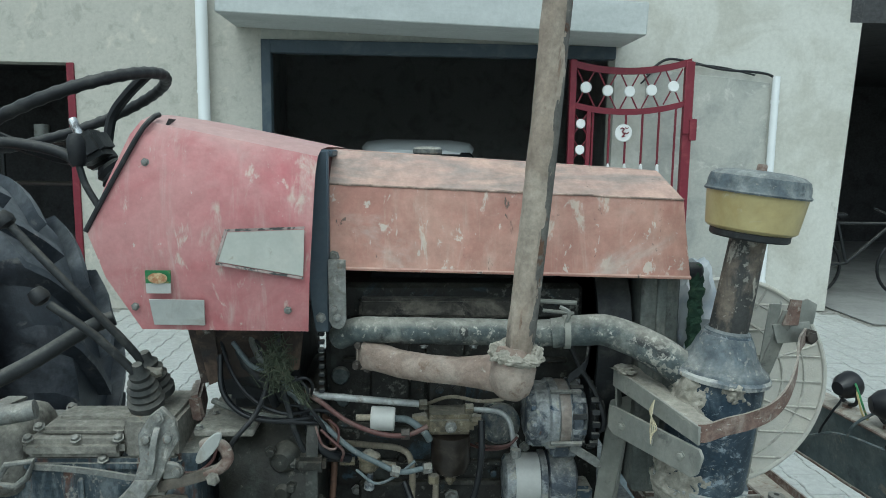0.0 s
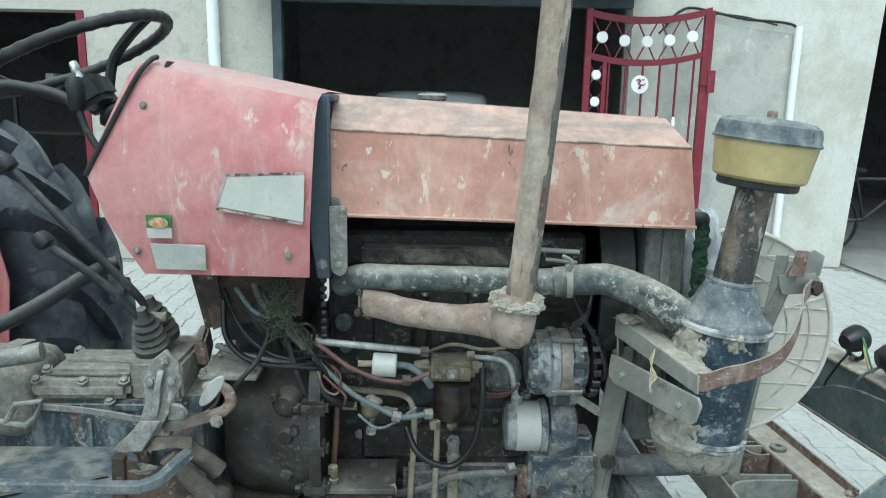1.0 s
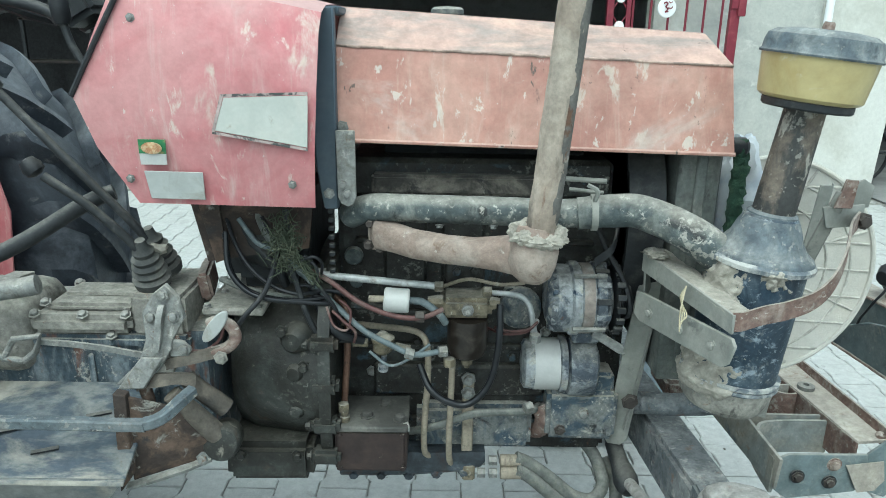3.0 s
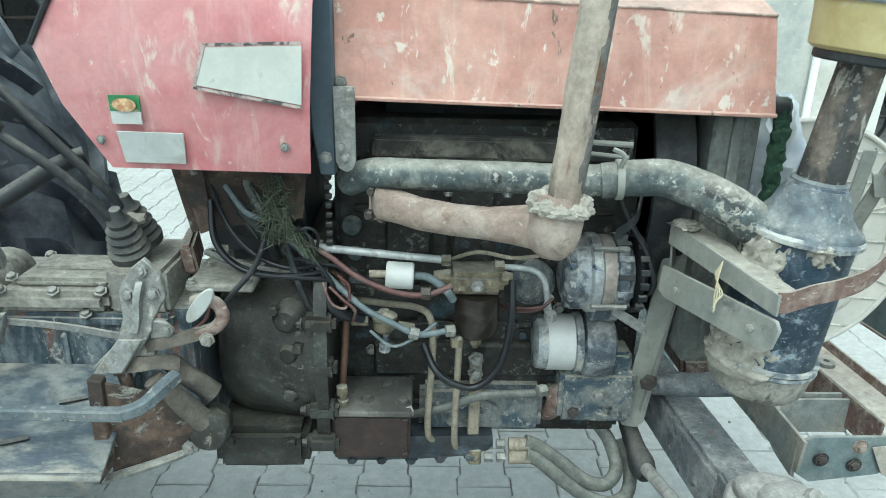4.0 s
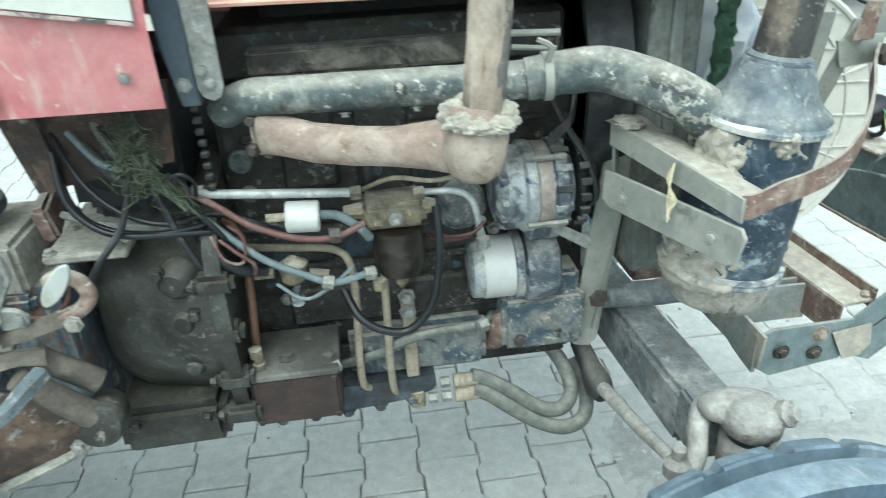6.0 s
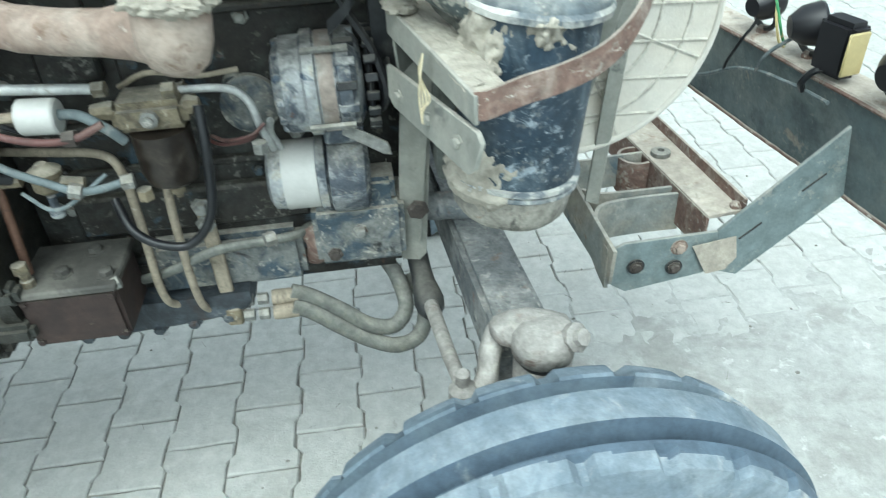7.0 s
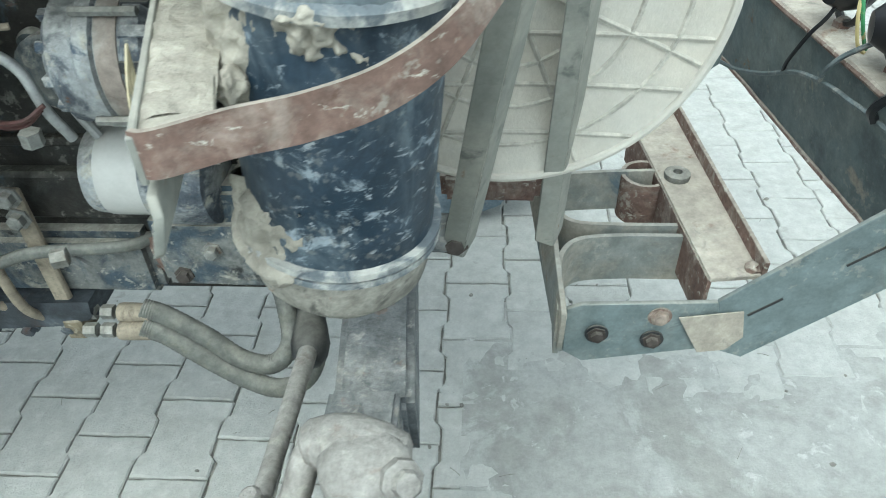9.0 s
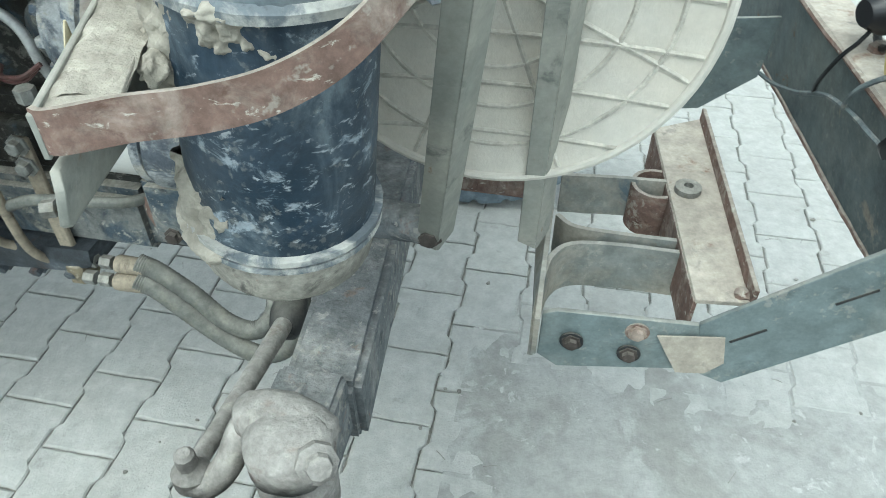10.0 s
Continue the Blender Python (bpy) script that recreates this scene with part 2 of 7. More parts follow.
inlet_mat = mat("sooty_inlet_steel", (0.045, 0.045, 0.043), 0.6, 0.1, [((0.15, 0.125, 0.10), 13, 0.46, 0.60, (1.2, 1, 0.6), 0.85), ((0.34, 0.32, 0.275), 22, 0.58, 0.66, (1, 1, 0.6), 0.95)], [(50, 0.4, I3)], grit=0.45, spat=(SPAT, 0.55), fine=1.3)
rail_mat = mat("dirt_caked_rail", (0.05, 0.046, 0.04), 0.85, 0, [((0.19, 0.17, 0.14), 9, 0.46, 0.6, (0.7, 1, 1), 0.95), ((0.03, 0.028, 0.026), 15, 0.52, 0.64, I3, 0.8), ((0.42, 0.39, 0.33), 13, 0.62, 0.7, I3, 0.95)], [(60, 0.4, I3)], (DUST, 0.5, 20), grit=0.45)
pipe_grey = mat("dusty_slate_pipe", (0.066, 0.081, 0.082), 0.7, 0, [((0.175, 0.185, 0.17), 12, 0.44, 0.64, I3, 0.9), ((0.025, 0.027, 0.027), 10, 0.56, 0.68, I3, 0.6), ((0.40, 0.39, 0.345), 30, 0.60, 0.68, I3, 0.95)], [(70, 0.25, I3)], (DUST, 0.6, 20), grit=0.45, spat=(SPAT, 0.7), fine=1.5)
band_mat = mat("pinkish_stator_steel", (0.27, 0.23, 0.20), 0.6, 0.2, [((0.36, 0.34, 0.31), 12, 0.45, 0.62, I3, 0.9), ((0.12, 0.09, 0.075), 18, 0.58, 0.7, I3, 0.8)], [(70, 0.3, I3)], grit=0.4)
alu = mat("dirty_aluminium", (0.33, 0.345, 0.35), 0.55, 0.35, [((0.09, 0.105, 0.125), 17, 0.45, 0.58, I3, 0.7), ((0.38, 0.37, 0.33), 30, 0.55, 0.66, I3, 0.95), ((0.05, 0.08, 0.12), 15, 0.58, 0.66, I3, 0.7), ((0.17, 0.11, 0.08), 19, 0.64, 0.71, I3, 0.9)], [(80, 0.35, I3)], (DUST, 0.4, 30), grit=0.5, spat=(SPAT, 0.6))
white_label = mat("white_label_band", (0.48, 0.48, 0.455), 0.5, 0, [((0.45, 0.44, 0.41), 18, 0.5, 0.75, I3, 0.7)], grit=0.1)
navy = mat("navy_enamel", (0.012, 0.026, 0.042), 0.42, 0, [((0.04, 0.062, 0.09), 9, 0.42, 0.68, I3, 0.5), ((0.15, 0.185, 0.21), 11, 0.50, 0.78, (1.2, 1.2, 0.7), 0.7), ((0.24, 0.28, 0.31), 40, 0.56, 0.68, (0.9, 0.9, 1.1), 0.8), ((0.28, 0.31, 0.33), 90, 0.58, 0.68, (0.7, 0.7, 1.3), 0.8), ((0.20, 0.10, 0.06), 6, 0.69, 0.73, (0.5, 0.5, 5), 0.8)], [(60, 0.15, I3)], (MUD, 0.5, 12), grit=0.3, spat=(SPAT, 0.18))
navy_dusty = mat("dusty_navy_dome", (0.085, 0.105, 0.12), 0.65, 0, [((0.22, 0.235, 0.23), 8, 0.42, 0.64, I3, 0.9), ((0.035, 0.045, 0.06), 12, 0.58, 0.70, I3, 0.5)], [(60, 0.2, I3)], ((0.40, 0.385, 0.335), 0.22, 12), grit=0.4, spat=(SPAT, 0.5), fine=1.5)
cream = mat("cream_plastic", (0.42, 0.35, 0.17), 0.4, 0, [((0.36, 0.28, 0.12), 7, 0.45, 0.7, I3, 0.45), ((0.45, 0.42, 0.33), 20, 0.6, 0.72, I3, 0.8)], [(20, 0.04, I3)], grit=0.1)
mudcake = mat("dried_mud", (0.31, 0.288, 0.242), 0.97, 0, [((0.42, 0.395, 0.335), 14, 0.4, 0.7, I3, 0.97), ((0.25, 0.23, 0.19), 24, 0.6, 0.75, I3, 0.97)], [(70, 0.6, I3), (180, 0.4, I3)], grit=0.25, fine=1.8)
galv = mat("weathered_galvanised", (0.245, 0.25, 0.226), 0.65, 0.15, [((0.33, 0.325, 0.287), 7, 0.38, 0.68, I3, 0.8), ((0.15, 0.155, 0.145), 14, 0.56, 0.70, I3, 0.6), ((0.24, 0.155, 0.105), 10, 0.66, 0.73, I3, 0.9)], [(70, 0.2, I3)], (DUST, 0.4, 18), grit=0.15, spat=(SPAT, 0.2), fine=1.4)
rust = mat("dull_rust", (0.165, 0.108, 0.088), 0.88, 0.05, [((0.29, 0.24, 0.205), 12, 0.44, 0.68, I3, 0.9), ((0.105, 0.06, 0.045), 18, 0.58, 0.72, I3, 0.85), ((0.43, 0.40, 0.345), 30, 0.60, 0.68, (1, 1, 2), 0.95)], [(70, 0.4, I3)], (DUST, 0.6, 18), grit=0.35, spat=(SPAT, 0.5), fine=1.8)
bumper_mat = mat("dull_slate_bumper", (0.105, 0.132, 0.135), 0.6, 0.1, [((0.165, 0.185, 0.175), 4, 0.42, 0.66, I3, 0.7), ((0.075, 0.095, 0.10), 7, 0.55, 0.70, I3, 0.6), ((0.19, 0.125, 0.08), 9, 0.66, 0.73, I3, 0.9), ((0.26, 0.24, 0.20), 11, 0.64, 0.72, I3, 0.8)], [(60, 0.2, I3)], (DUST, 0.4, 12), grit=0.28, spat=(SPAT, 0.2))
steel_blue = mat("worn_blue_grey_steel", (0.155, 0.195, 0.20), 0.55, 0.1, [((0.24, 0.27, 0.26), 5, 0.40, 0.66, I3, 0.6), ((0.37, 0.345, 0.28), 5, 0.60, 0.68, I3, 0.9), ((0.19, 0.125, 0.08), 7, 0.65, 0.72, I3, 0.9), ((0.10, 0.125, 0.13), 11, 0.57, 0.70, I3, 0.5)], [(60, 0.15, I3)], (DUST, 0.55, 12), grit=0.28, spat=(SPAT, 0.35))
brown_box = mat("brown_painted_box", (0.026, 0.017, 0.015), 0.6, 0, [((0.045, 0.029, 0.024), 12, 0.45, 0.7, I3, 0.7), ((0.12, 0.10, 0.08), 40, 0.64, 0.74, I3, 0.9)], [(60, 0.2, I3)], ((0.11, 0.10, 0.08), 0.8, 18))
brass = mat("grimy_brass", (0.20, 0.17, 0.115), 0.65, 0.2, [((0.10, 0.088, 0.065), 16, 0.44, 0.64, I3, 0.8), ((0.33, 0.30, 0.235), 34, 0.56, 0.67, I3, 0.9)], [(80, 0.35, I3)], (DUST, 0.5, 24), grit=0.4, spat=(SPAT, 0.3), fine=1.6)
bowl_dark = mat("dark_filter_bowl", (0.018, 0.014, 0.011), 0.3, 0, [((0.06, 0.05, 0.04), 20, 0.5, 0.75, I3, 0.7)])
copper = mat("dull_copper_pipe", (0.15, 0.085, 0.06), 0.55, 0.4, [((0.08, 0.06, 0.05), 30, 0.5, 0.7, I3, 0.8)])
tan_pipe = mat("dusty_tan_pipe", (0.29, 0.25, 0.19), 0.8, 0, [((0.15, 0.13, 0.10), 30, 0.5, 0.7, I3, 0.85), ((0.40, 0.36, 0.30), 50, 0.6, 0.72, I3, 0.9)], [(90, 0.25, I3)])
zinc_pipe = mat("pale_zinc_pipe", (0.40, 0.41, 0.40), 0.5, 0.3, [((0.25, 0.24, 0.21), 30, 0.52, 0.7, I3, 0.8)])
steel_bare = mat("scuffed_bare_steel", (0.21, 0.213, 0.2), 0.55, 0.25, [((0.17, 0.165, 0.145), 18, 0.46, 0.66, I3, 0.8), ((0.15, 0.095, 0.065), 14, 0.61, 0.71, I3, 0.9), ((0.38, 0.37, 0.335), 20, 0.57, 0.68, I3, 0.9)], [(70, 0.3, I3)], (DUST, 0.5, 20), grit=0.4, spat=(SPAT, 0.4), fine=2.0)
tyre_mat = mat("dusty_tyre_rubber", (0.135, 0.172, 0.205), 0.85, 0, [((0.225, 0.265, 0.295), 5, 0.40, 0.62, I3, 0.9), ((0.085, 0.11, 0.135), 9, 0.58, 0.70, (0.5, 1.5, 1), 0.7), ((0.37, 0.385, 0.38), 10, 0.57, 0.70, I3, 0.95)], [(120, 0.25, I3), (14, 0.25, I3)], grit=0.3)
# less dusty than the ribs, with groove shade also put in the colour
groove_mat = mat("bare_shaded_groove_rubber", (0.075, 0.105, 0.14), 0.6, 0, [((0.11, 0.145, 0.175), 6, 0.42, 0.66, I3, 0.75), ((0.22, 0.25, 0.265), 14, 0.62, 0.74, I3, 0.9)], [(60, 0.2, I3)], grit=0.3)
rear_tyre_mat = mat("dark_tyre_rubber", (0.03, 0.036, 0.045), 0.42, 0, [((0.085, 0.095, 0.11), 7, 0.44, 0.66, I3, 0.6), ((0.19, 0.19, 0.18), 12, 0.60, 0.74, I3, 0.95)], [(100, 0.15, I3)], ((0.30, 0.31, 0.31), 0.4, 10), grit=0.3)
cloth = mat("white_sack_cloth", (0.50, 0.485, 0.435), 0.85, 0, [((0.51, 0.48, 0.415), 5, 0.4, 0.7, I3, 0.9), ((0.42, 0.38, 0.31), 14, 0.66, 0.76, I3, 0.9)], [(240, 0.25, I3), (9, 0.2, I3)], grit=0.1)
tan_dust = mat("tan_dusty_steel", (0.36, 0.325, 0.275), 0.93, 0, [((0.44, 0.405, 0.345), 6, 0.4, 0.66, I3, 0.95), ((0.22, 0.15, 0.11), 12, 0.58, 0.70, I3, 0.9), ((0.27, 0.25, 0.22), 24, 0.58, 0.7, I3, 0.9)], [(60, 0.3, I3)], grit=0.3, spat=(SPAT, 0.3))
# cloth colour darkened for the shadow of the wires behind it
wire_shadow = mat("cloth_wire_shadow", (0.41, 0.395, 0.35), 0.9, 0, [((0.46, 0.44, 0.385), 20, 0.4, 0.7, I3, 0.9)])
sack_blue = mat("blue_white_sack", (0.55, 0.57, 0.58), 0.8, 0, [((0.42, 0.46, 0.52), 12, 0.45, 0.65, I3, 0.8), ((0.45, 0.42, 0.36), 22, 0.64, 0.74, I3, 0.9)], [(30, 0.5, I3)], grit=0.1)
green_net = mat("dark_green_net", (0.02, 0.05, 0.03), 0.9, 0, [((0.05, 0.09, 0.05), 40, 0.45, 0.65, I3, 0.9)], [(200, 0.8, I3)])
twig_mat = mat("dry_green_straw", (0.055, 0.066, 0.042), 0.9, 0, [((0.12, 0.12, 0.08), 60, 0.5, 0.7, I3, 0.9)])
straw = mat("pale_straw", (0.50, 0.44, 0.30), 0.9)
green_label = mat("green_label", (0.05, 0.20, 0.08), 0.5, 0, [((0.25, 0.22, 0.10), 60, 0.55, 0.65, I3, 0.6)])
buff_label = mat("buff_label", (0.40, 0.20, 0.10), 0.55, 0, [((0.55, 0.42, 0.25), 70, 0.45, 0.6, I3, 0.6)])
plate_grey = mat("grey_metal_plate", (0.42, 0.43, 0.41), 0.55, 0.2, [((0.33, 0.32, 0.28), 20, 0.45, 0.7, I3, 0.8)], grit=0.1)
emblem_mat = mat("silver_grey_panel", (0.44, 0.45, 0.41), 0.55, 0.1, [((0.50, 0.49, 0.44), 8, 0.4, 0.7, I3, 0.7), ((0.36, 0.34, 0.29), 30, 0.62, 0.74, I3, 0.8)], grit=0.1)
black_trim = mat("peeling_black_trim", (0.07, 0.07, 0.068), 0.65, 0, [((0.36, 0.29, 0.27), 38, 0.44, 0.52, I3, 0.8)])
# darker and browner than the other pedal steel
shaft_mat = mat("dark_brown_steel", (0.105, 0.092, 0.076), 0.8, 0.1, [((0.17, 0.145, 0.115), 9, 0.45, 0.66, I3, 0.9), ((0.05, 0.046, 0.042), 16, 0.55, 0.66, I3, 0.6), ((0.13, 0.065, 0.04), 12, 0.58, 0.7, I3, 0.85)], [(60, 0.4, I3)], grit=0.42)
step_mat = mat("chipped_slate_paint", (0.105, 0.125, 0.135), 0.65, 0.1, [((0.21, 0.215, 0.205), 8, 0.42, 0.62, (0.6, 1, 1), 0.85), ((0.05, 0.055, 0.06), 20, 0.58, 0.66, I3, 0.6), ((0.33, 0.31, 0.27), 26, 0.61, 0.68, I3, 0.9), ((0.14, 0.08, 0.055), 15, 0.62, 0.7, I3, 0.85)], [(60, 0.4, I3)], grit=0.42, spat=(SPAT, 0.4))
headlamp_black = mat("black_lamp_shell", (0.012, 0.012, 0.014), 0.35, grit=0)
lens_mat = mat("pale_lamp_lens", (0.45, 0.48, 0.48), 0.2, grit=0)
paver_mat = mat("grey_concrete_paver", (0.41, 0.415, 0.393), 0.92, 0,
                [((0.44, 0.447, 0.426), 3.2, 0.38, 0.62, I3, 0.95), ((0.39, 0.393, 0.37), 7, 0.52, 0.64, I3, 0.9), ((0.455, 0.462, 0.44), 15, 0.58, 0.70, I3, 0.95), ((0.35, 0.35, 0.33), 17, 0.61, 0.70, I3, 0.9), ((0.15, 0.148, 0.135), 8, 0.71, 0.76, I3, 0.85)],
                [(45, 0.4, I3), (200, 0.4, I3)], grit=0.16)
joint_mat = mat("sandy_joint_fill", (0.26, 0.255, 0.23), 0.97, 0, [((0.16, 0.155, 0.138), 14, 0.45, 0.66, I3, 0.97), ((0.36, 0.355, 0.33), 6, 0.52, 0.66, I3, 0.97)], [(120, 0.6, I3)])
mud_sheet = mat("smeared_cement_dirt", (0.365, 0.37, 0.352), 0.95, 0, [((0.305, 0.305, 0.287), 5, 0.44, 0.62, I3, 0.95), ((0.41, 0.417, 0.40), 9, 0.52, 0.66, I3, 0.97), ((0.47, 0.475, 0.457), 16, 0.61, 0.67, I3, 0.97), ((0.24, 0.238, 0.22), 12, 0.64, 0.76, I3, 0.9)], [(45, 0.4, I3), (200, 0.35, I3)], grit=0.18)
plaster = mat("cream_wall_paint", (0.585, 0.58, 0.53), 0.85, 0, [((0.47, 0.46, 0.405), 1.6, 0.4, 0.66, I3, 0.9), ((0.40, 0.39, 0.34), 5, 0.62, 0.74, (1, 1, 0.5), 0.9)], [(60, 0.15, I3)], grit=0.1)
plaster_bare = mat("bare_cement_render", (0.44, 0.44, 0.40), 0.92, 0, [((0.34, 0.345, 0.32), 2.4, 0.42, 0.66, I3, 0.95), ((0.54, 0.535, 0.49), 6, 0.58, 0.7, I3, 0.9)], [(50, 0.25, I3)], grit=0.1)
stone_panel = mat("mottled_render", (0.46, 0.445, 0.395), 0.9, 0, [((0.38, 0.37, 0.325), 7, 0.5, 0.66, I3, 0.95), ((0.55, 0.52, 0.45), 4, 0.55, 0.7, I3, 0.9)], [(40, 0.3, I3)], grit=0.1)
concrete_slab = mat("pale_concrete_slab", (0.50, 0.52, 0.51), 0.9, 0, [((0.42, 0.44, 0.43), 3, 0.45, 0.7, (0.4, 1, 1), 0.9)], [(60, 0.2, I3)], grit=0.1)
pvc = mat("white_pvc_pipe", (0.78, 0.80, 0.80), 0.4, grit=0)
frame_blue = mat("dark_slate_frame", (0.055, 0.075, 0.095), 0.55, 0, [((0.09, 0.11, 0.125), 6, 0.45, 0.7, I3, 0.65)], grit=0.1)
gate_red = mat("maroon_gate_paint", (0.16, 0.016, 0.03), 0.45, 0, [((0.22, 0.04, 0.05), 9, 0.5, 0.72, I3, 0.6)], grit=0.1)
gate_white = mat("white_gate_paint", (0.78, 0.78, 0.76), 0.5, grit=0)
# near-black colour stands in for the shade inside store and shed
shaded_interior = mat("shaded_interior_wall", (0.06, 0.06, 0.062), 0.9, 0, [((0.035, 0.035, 0.035), 3, 0.45, 0.7, I3, 0.9)])
dark_room = mat("unlit_room_wall", (0.42, 0.43, 0.42), 0.9, 0, [((0.3, 0.3, 0.29), 3, 0.45, 0.7, I3, 0.9)], grit=0.1)
car_white = mat("white_car_paint", (0.72, 0.74, 0.74), 0.25, grit=0)
car_glass = mat("dark_car_glass", (0.02, 0.022, 0.025), 0.1, grit=0)
shed_floor = mat("cement_shed_floor", (0.30, 0.30, 0.285), 0.9, 0, [((0.22, 0.22, 0.21), 2, 0.4, 0.7, I3, 0.9)], [(60, 0.2, I3)], grit=0.1)
chrome = mat("chrome", (0.65, 0.65, 0.65), 0.2, 0.9, grit=0)
radiator_mat = mat("grey_green_radiator", (0.115, 0.125, 0.115), 0.7, 0.1, [((0.20, 0.20, 0.175), 9, 0.45, 0.68, (1, 1, 0.4), 0.9), ((0.06, 0.06, 0.055), 14, 0.6, 0.72, I3, 0.7)], [(50, 0.2, I3)], (DUST, 0.4, 14), fine=1.5)
tar_dark = mat("dark_flat_steel", (0.02, 0.022, 0.024), 0.55, 0, [((0.065, 0.065, 0.062), 12, 0.5, 0.72, I3, 0.85)], [(60, 0.2, I3)], (DUST, 0.25, 20), fine=1.8)

# ---------- mesh helpers ----------
spot_of = {}


def smooth_path(pts, per=6):
    P = [Vector(p) for p in pts]
    if len(P) < 3:
        return P
    Q = [2 * P[0] - P[1]] + P + [2 * P[-1] - P[-2]]
    out = []
    for i in range(1, len(Q) - 2):
        a, b, c, d = Q[i - 1:i + 3]
        for k in range(per):
            t = k / per
            out.append(0.5 * ((2 * b) + (c - a) * t + (2 * a - 5 * b + 4 * c - d) * t * t + (3 * b - a - 3 * c + d) * t ** 3))
    out.append(P[-1])
    return out


def tube(pts, r, seg=10, curve=True, bm=None, per=6, ring=0.0, flat=None):
    """A round pipe through the points; ring makes a ribbed hose."""
    bm = bm or bmesh.new()
    P = smooth_path(pts, per) if curve else [Vector(p) for p in pts]
    n = len(P)
    side = None
    rings = []
    for i, p in enumerate(P):
        t = (P[min(i + 1, n - 1)] - P[max(i - 1, 0)]).normalized()
        if side is None:
            side = t.orthogonal().normalized()
        side = (side - t * side.dot(t)).normalized()
        up = t.cross(side)
        rad = r[0] + (r[1] - r[0]) * i / (n - 1) if isinstance(r, tuple) else r
        rad *= 1 + ring * (i % 2)
        rings.append([bm.verts.new(p + (side * math.cos(a) + up * math.sin(a)) * rad) for a in (2 * math.pi * k / seg for k in range(seg))])
    for a, b in zip(rings, rings[1:]):
        for k in range(seg):
            bm.faces.new((a[k], a[(k + 1) % seg], b[(k + 1) % seg], b[k]))
    bm.faces.new(rings[0][::-1])
    bm.faces.new(rings[-1])
    return bm


def lathe(profile, base, axis=(0, 0, 1), seg=28, bm=None):
    """Turned body: (radius, height) pairs along the axis from base."""
    bm = bm or bmesh.new()
    ax = Vector(axis).normalized()
    u = ax.orthogonal().normalized()
    v = ax.cross(u)
    base = Vector(base)
    rings = []
    for r, h in profile:
        c = base + ax * h
        if r < 1e-5:
            rings.append([bm.verts.new(c)])
        else:
            rings.append([bm.verts.new(c + (u * math.cos(a) + v * math.sin(a)) * r) for a in (2 * math.pi * k / seg for k in range(seg))])
    for a, b in zip(rings, rings[1:]):
        for k in range(seg):
            q = [a[k % len(a)], a[(k + 1) % len(a)], b[(k + 1) % len(b)], b[k % len(b)]]
            q = list(dict.fromkeys(q))
            if len(q) > 2:
                bm.faces.new(q)
    if len(rings[0]) > 1:
        bm.faces.new(rings[0][::-1])
    if len(rings[-1]) > 1:
        bm.faces.new(rings[-1])
    return bm


def bevelled(bm, w, seg=1):
    if w:
        bmesh.ops.bevel(bm, geom=[e for e in bm.edges if e.calc_face_angle(0) > 0.4], offset=w, segments=seg, affect="EDGES", clamp_overlap=True)
    return bm


def joined(bm, other):
    me = bpy.data.meshes.new("tmp")
    other.to_mesh(me)
    other.free()
    bm.from_mesh(me)
    bpy.data.meshes.remove(me)
    return bm


def block(lo, hi, w=0.004, seg=1, bm=None, turn=None):
    b = bmesh.new()
    bmesh.ops.create_cube(b, size=1.0)
    lo, hi = Vector(lo), Vector(hi)
    for v in b.verts:
        v.co = Vector((v.co.x * (hi.x - lo.x), v.co.y * (hi.y - lo.y), v.co.z * (hi.z - lo.z)))
    bevelled(b, w, seg)
    m = Matrix.Translation((lo + hi) / 2)
    if turn:
        m = m @ pose(0, 0, 0, *turn)
    b.transform(m)
    return joined(bm, b) if bm else b


def slab(poly, off, w=0.002, bm=None, seg=1):
    """A flat plate: a polygon pushed out by the offset."""
    b = bmesh.new()
    off = Vector(off)
    a = [b.verts.new(p) for p in poly]
    c = [b.verts.new(Vector(p) + off) for p in poly]
    n = len(a)
    b.faces.new(a)
    b.faces.new(c[::-1])
    for i in range(n):
        b.faces.new((a[i], c[i], c[(i + 1) % n], a[(i + 1) % n]))
    bmesh.ops.recalc_face_normals(b, faces=b.faces)
    bevelled(b, w, seg)
    return joined(bm, b) if bm else b


def strip(pts, width, thick, bm=None, per=8):
    """A flat bar bent along the points; width is a vector across it, thick its thickness."""
    b = bmesh.new()
    P = smooth_path(pts, per)
    W = Vector(width) / 2
    prev = None
    for i, p in enumerate(P):
        t = (P[min(i + 1, len(P) - 1)] - P[max(i - 1, 0)]).normalized()
        nrm = t.cross(W).normalized() * thick / 2
        cur = [b.verts.new(p + s * W + q * nrm) for s, q in ((1, 1), (1, -1), (-1, -1), (-1, 1))]
        if prev:
            for k in range(4):
                b.faces.new((prev[k], prev[(k + 1) % 4], cur[(k + 1) % 4], cur[k]))
        else:
            b.faces.new(cur[::-1])
        prev = cur
    b.faces.new(prev)
    bmesh.ops.recalc_face_normals(b, faces=b.faces)
    return joined(bm, b) if bm else b


def lump(centre, size, seed, rough=0.35, sub=3, bm=None):
    b = bmesh.new()
    bmesh.ops.create_icosphere(b, subdivisions=sub, radius=1.0)
    o = Vector((seed * 3.1, seed * 1.7, seed))
    for v in b.verts:
        k = 1 + rough * (noise.noise(v.co * 1.6 + o) + 0.6 * noise.noise(v.co * 4.1 + o))
        v.co = Vector((v.co.x * size[0], v.co.y * size[1], v.co.z * size[2])) * k + Vector(centre)
    return joined(bm, b) if bm else b


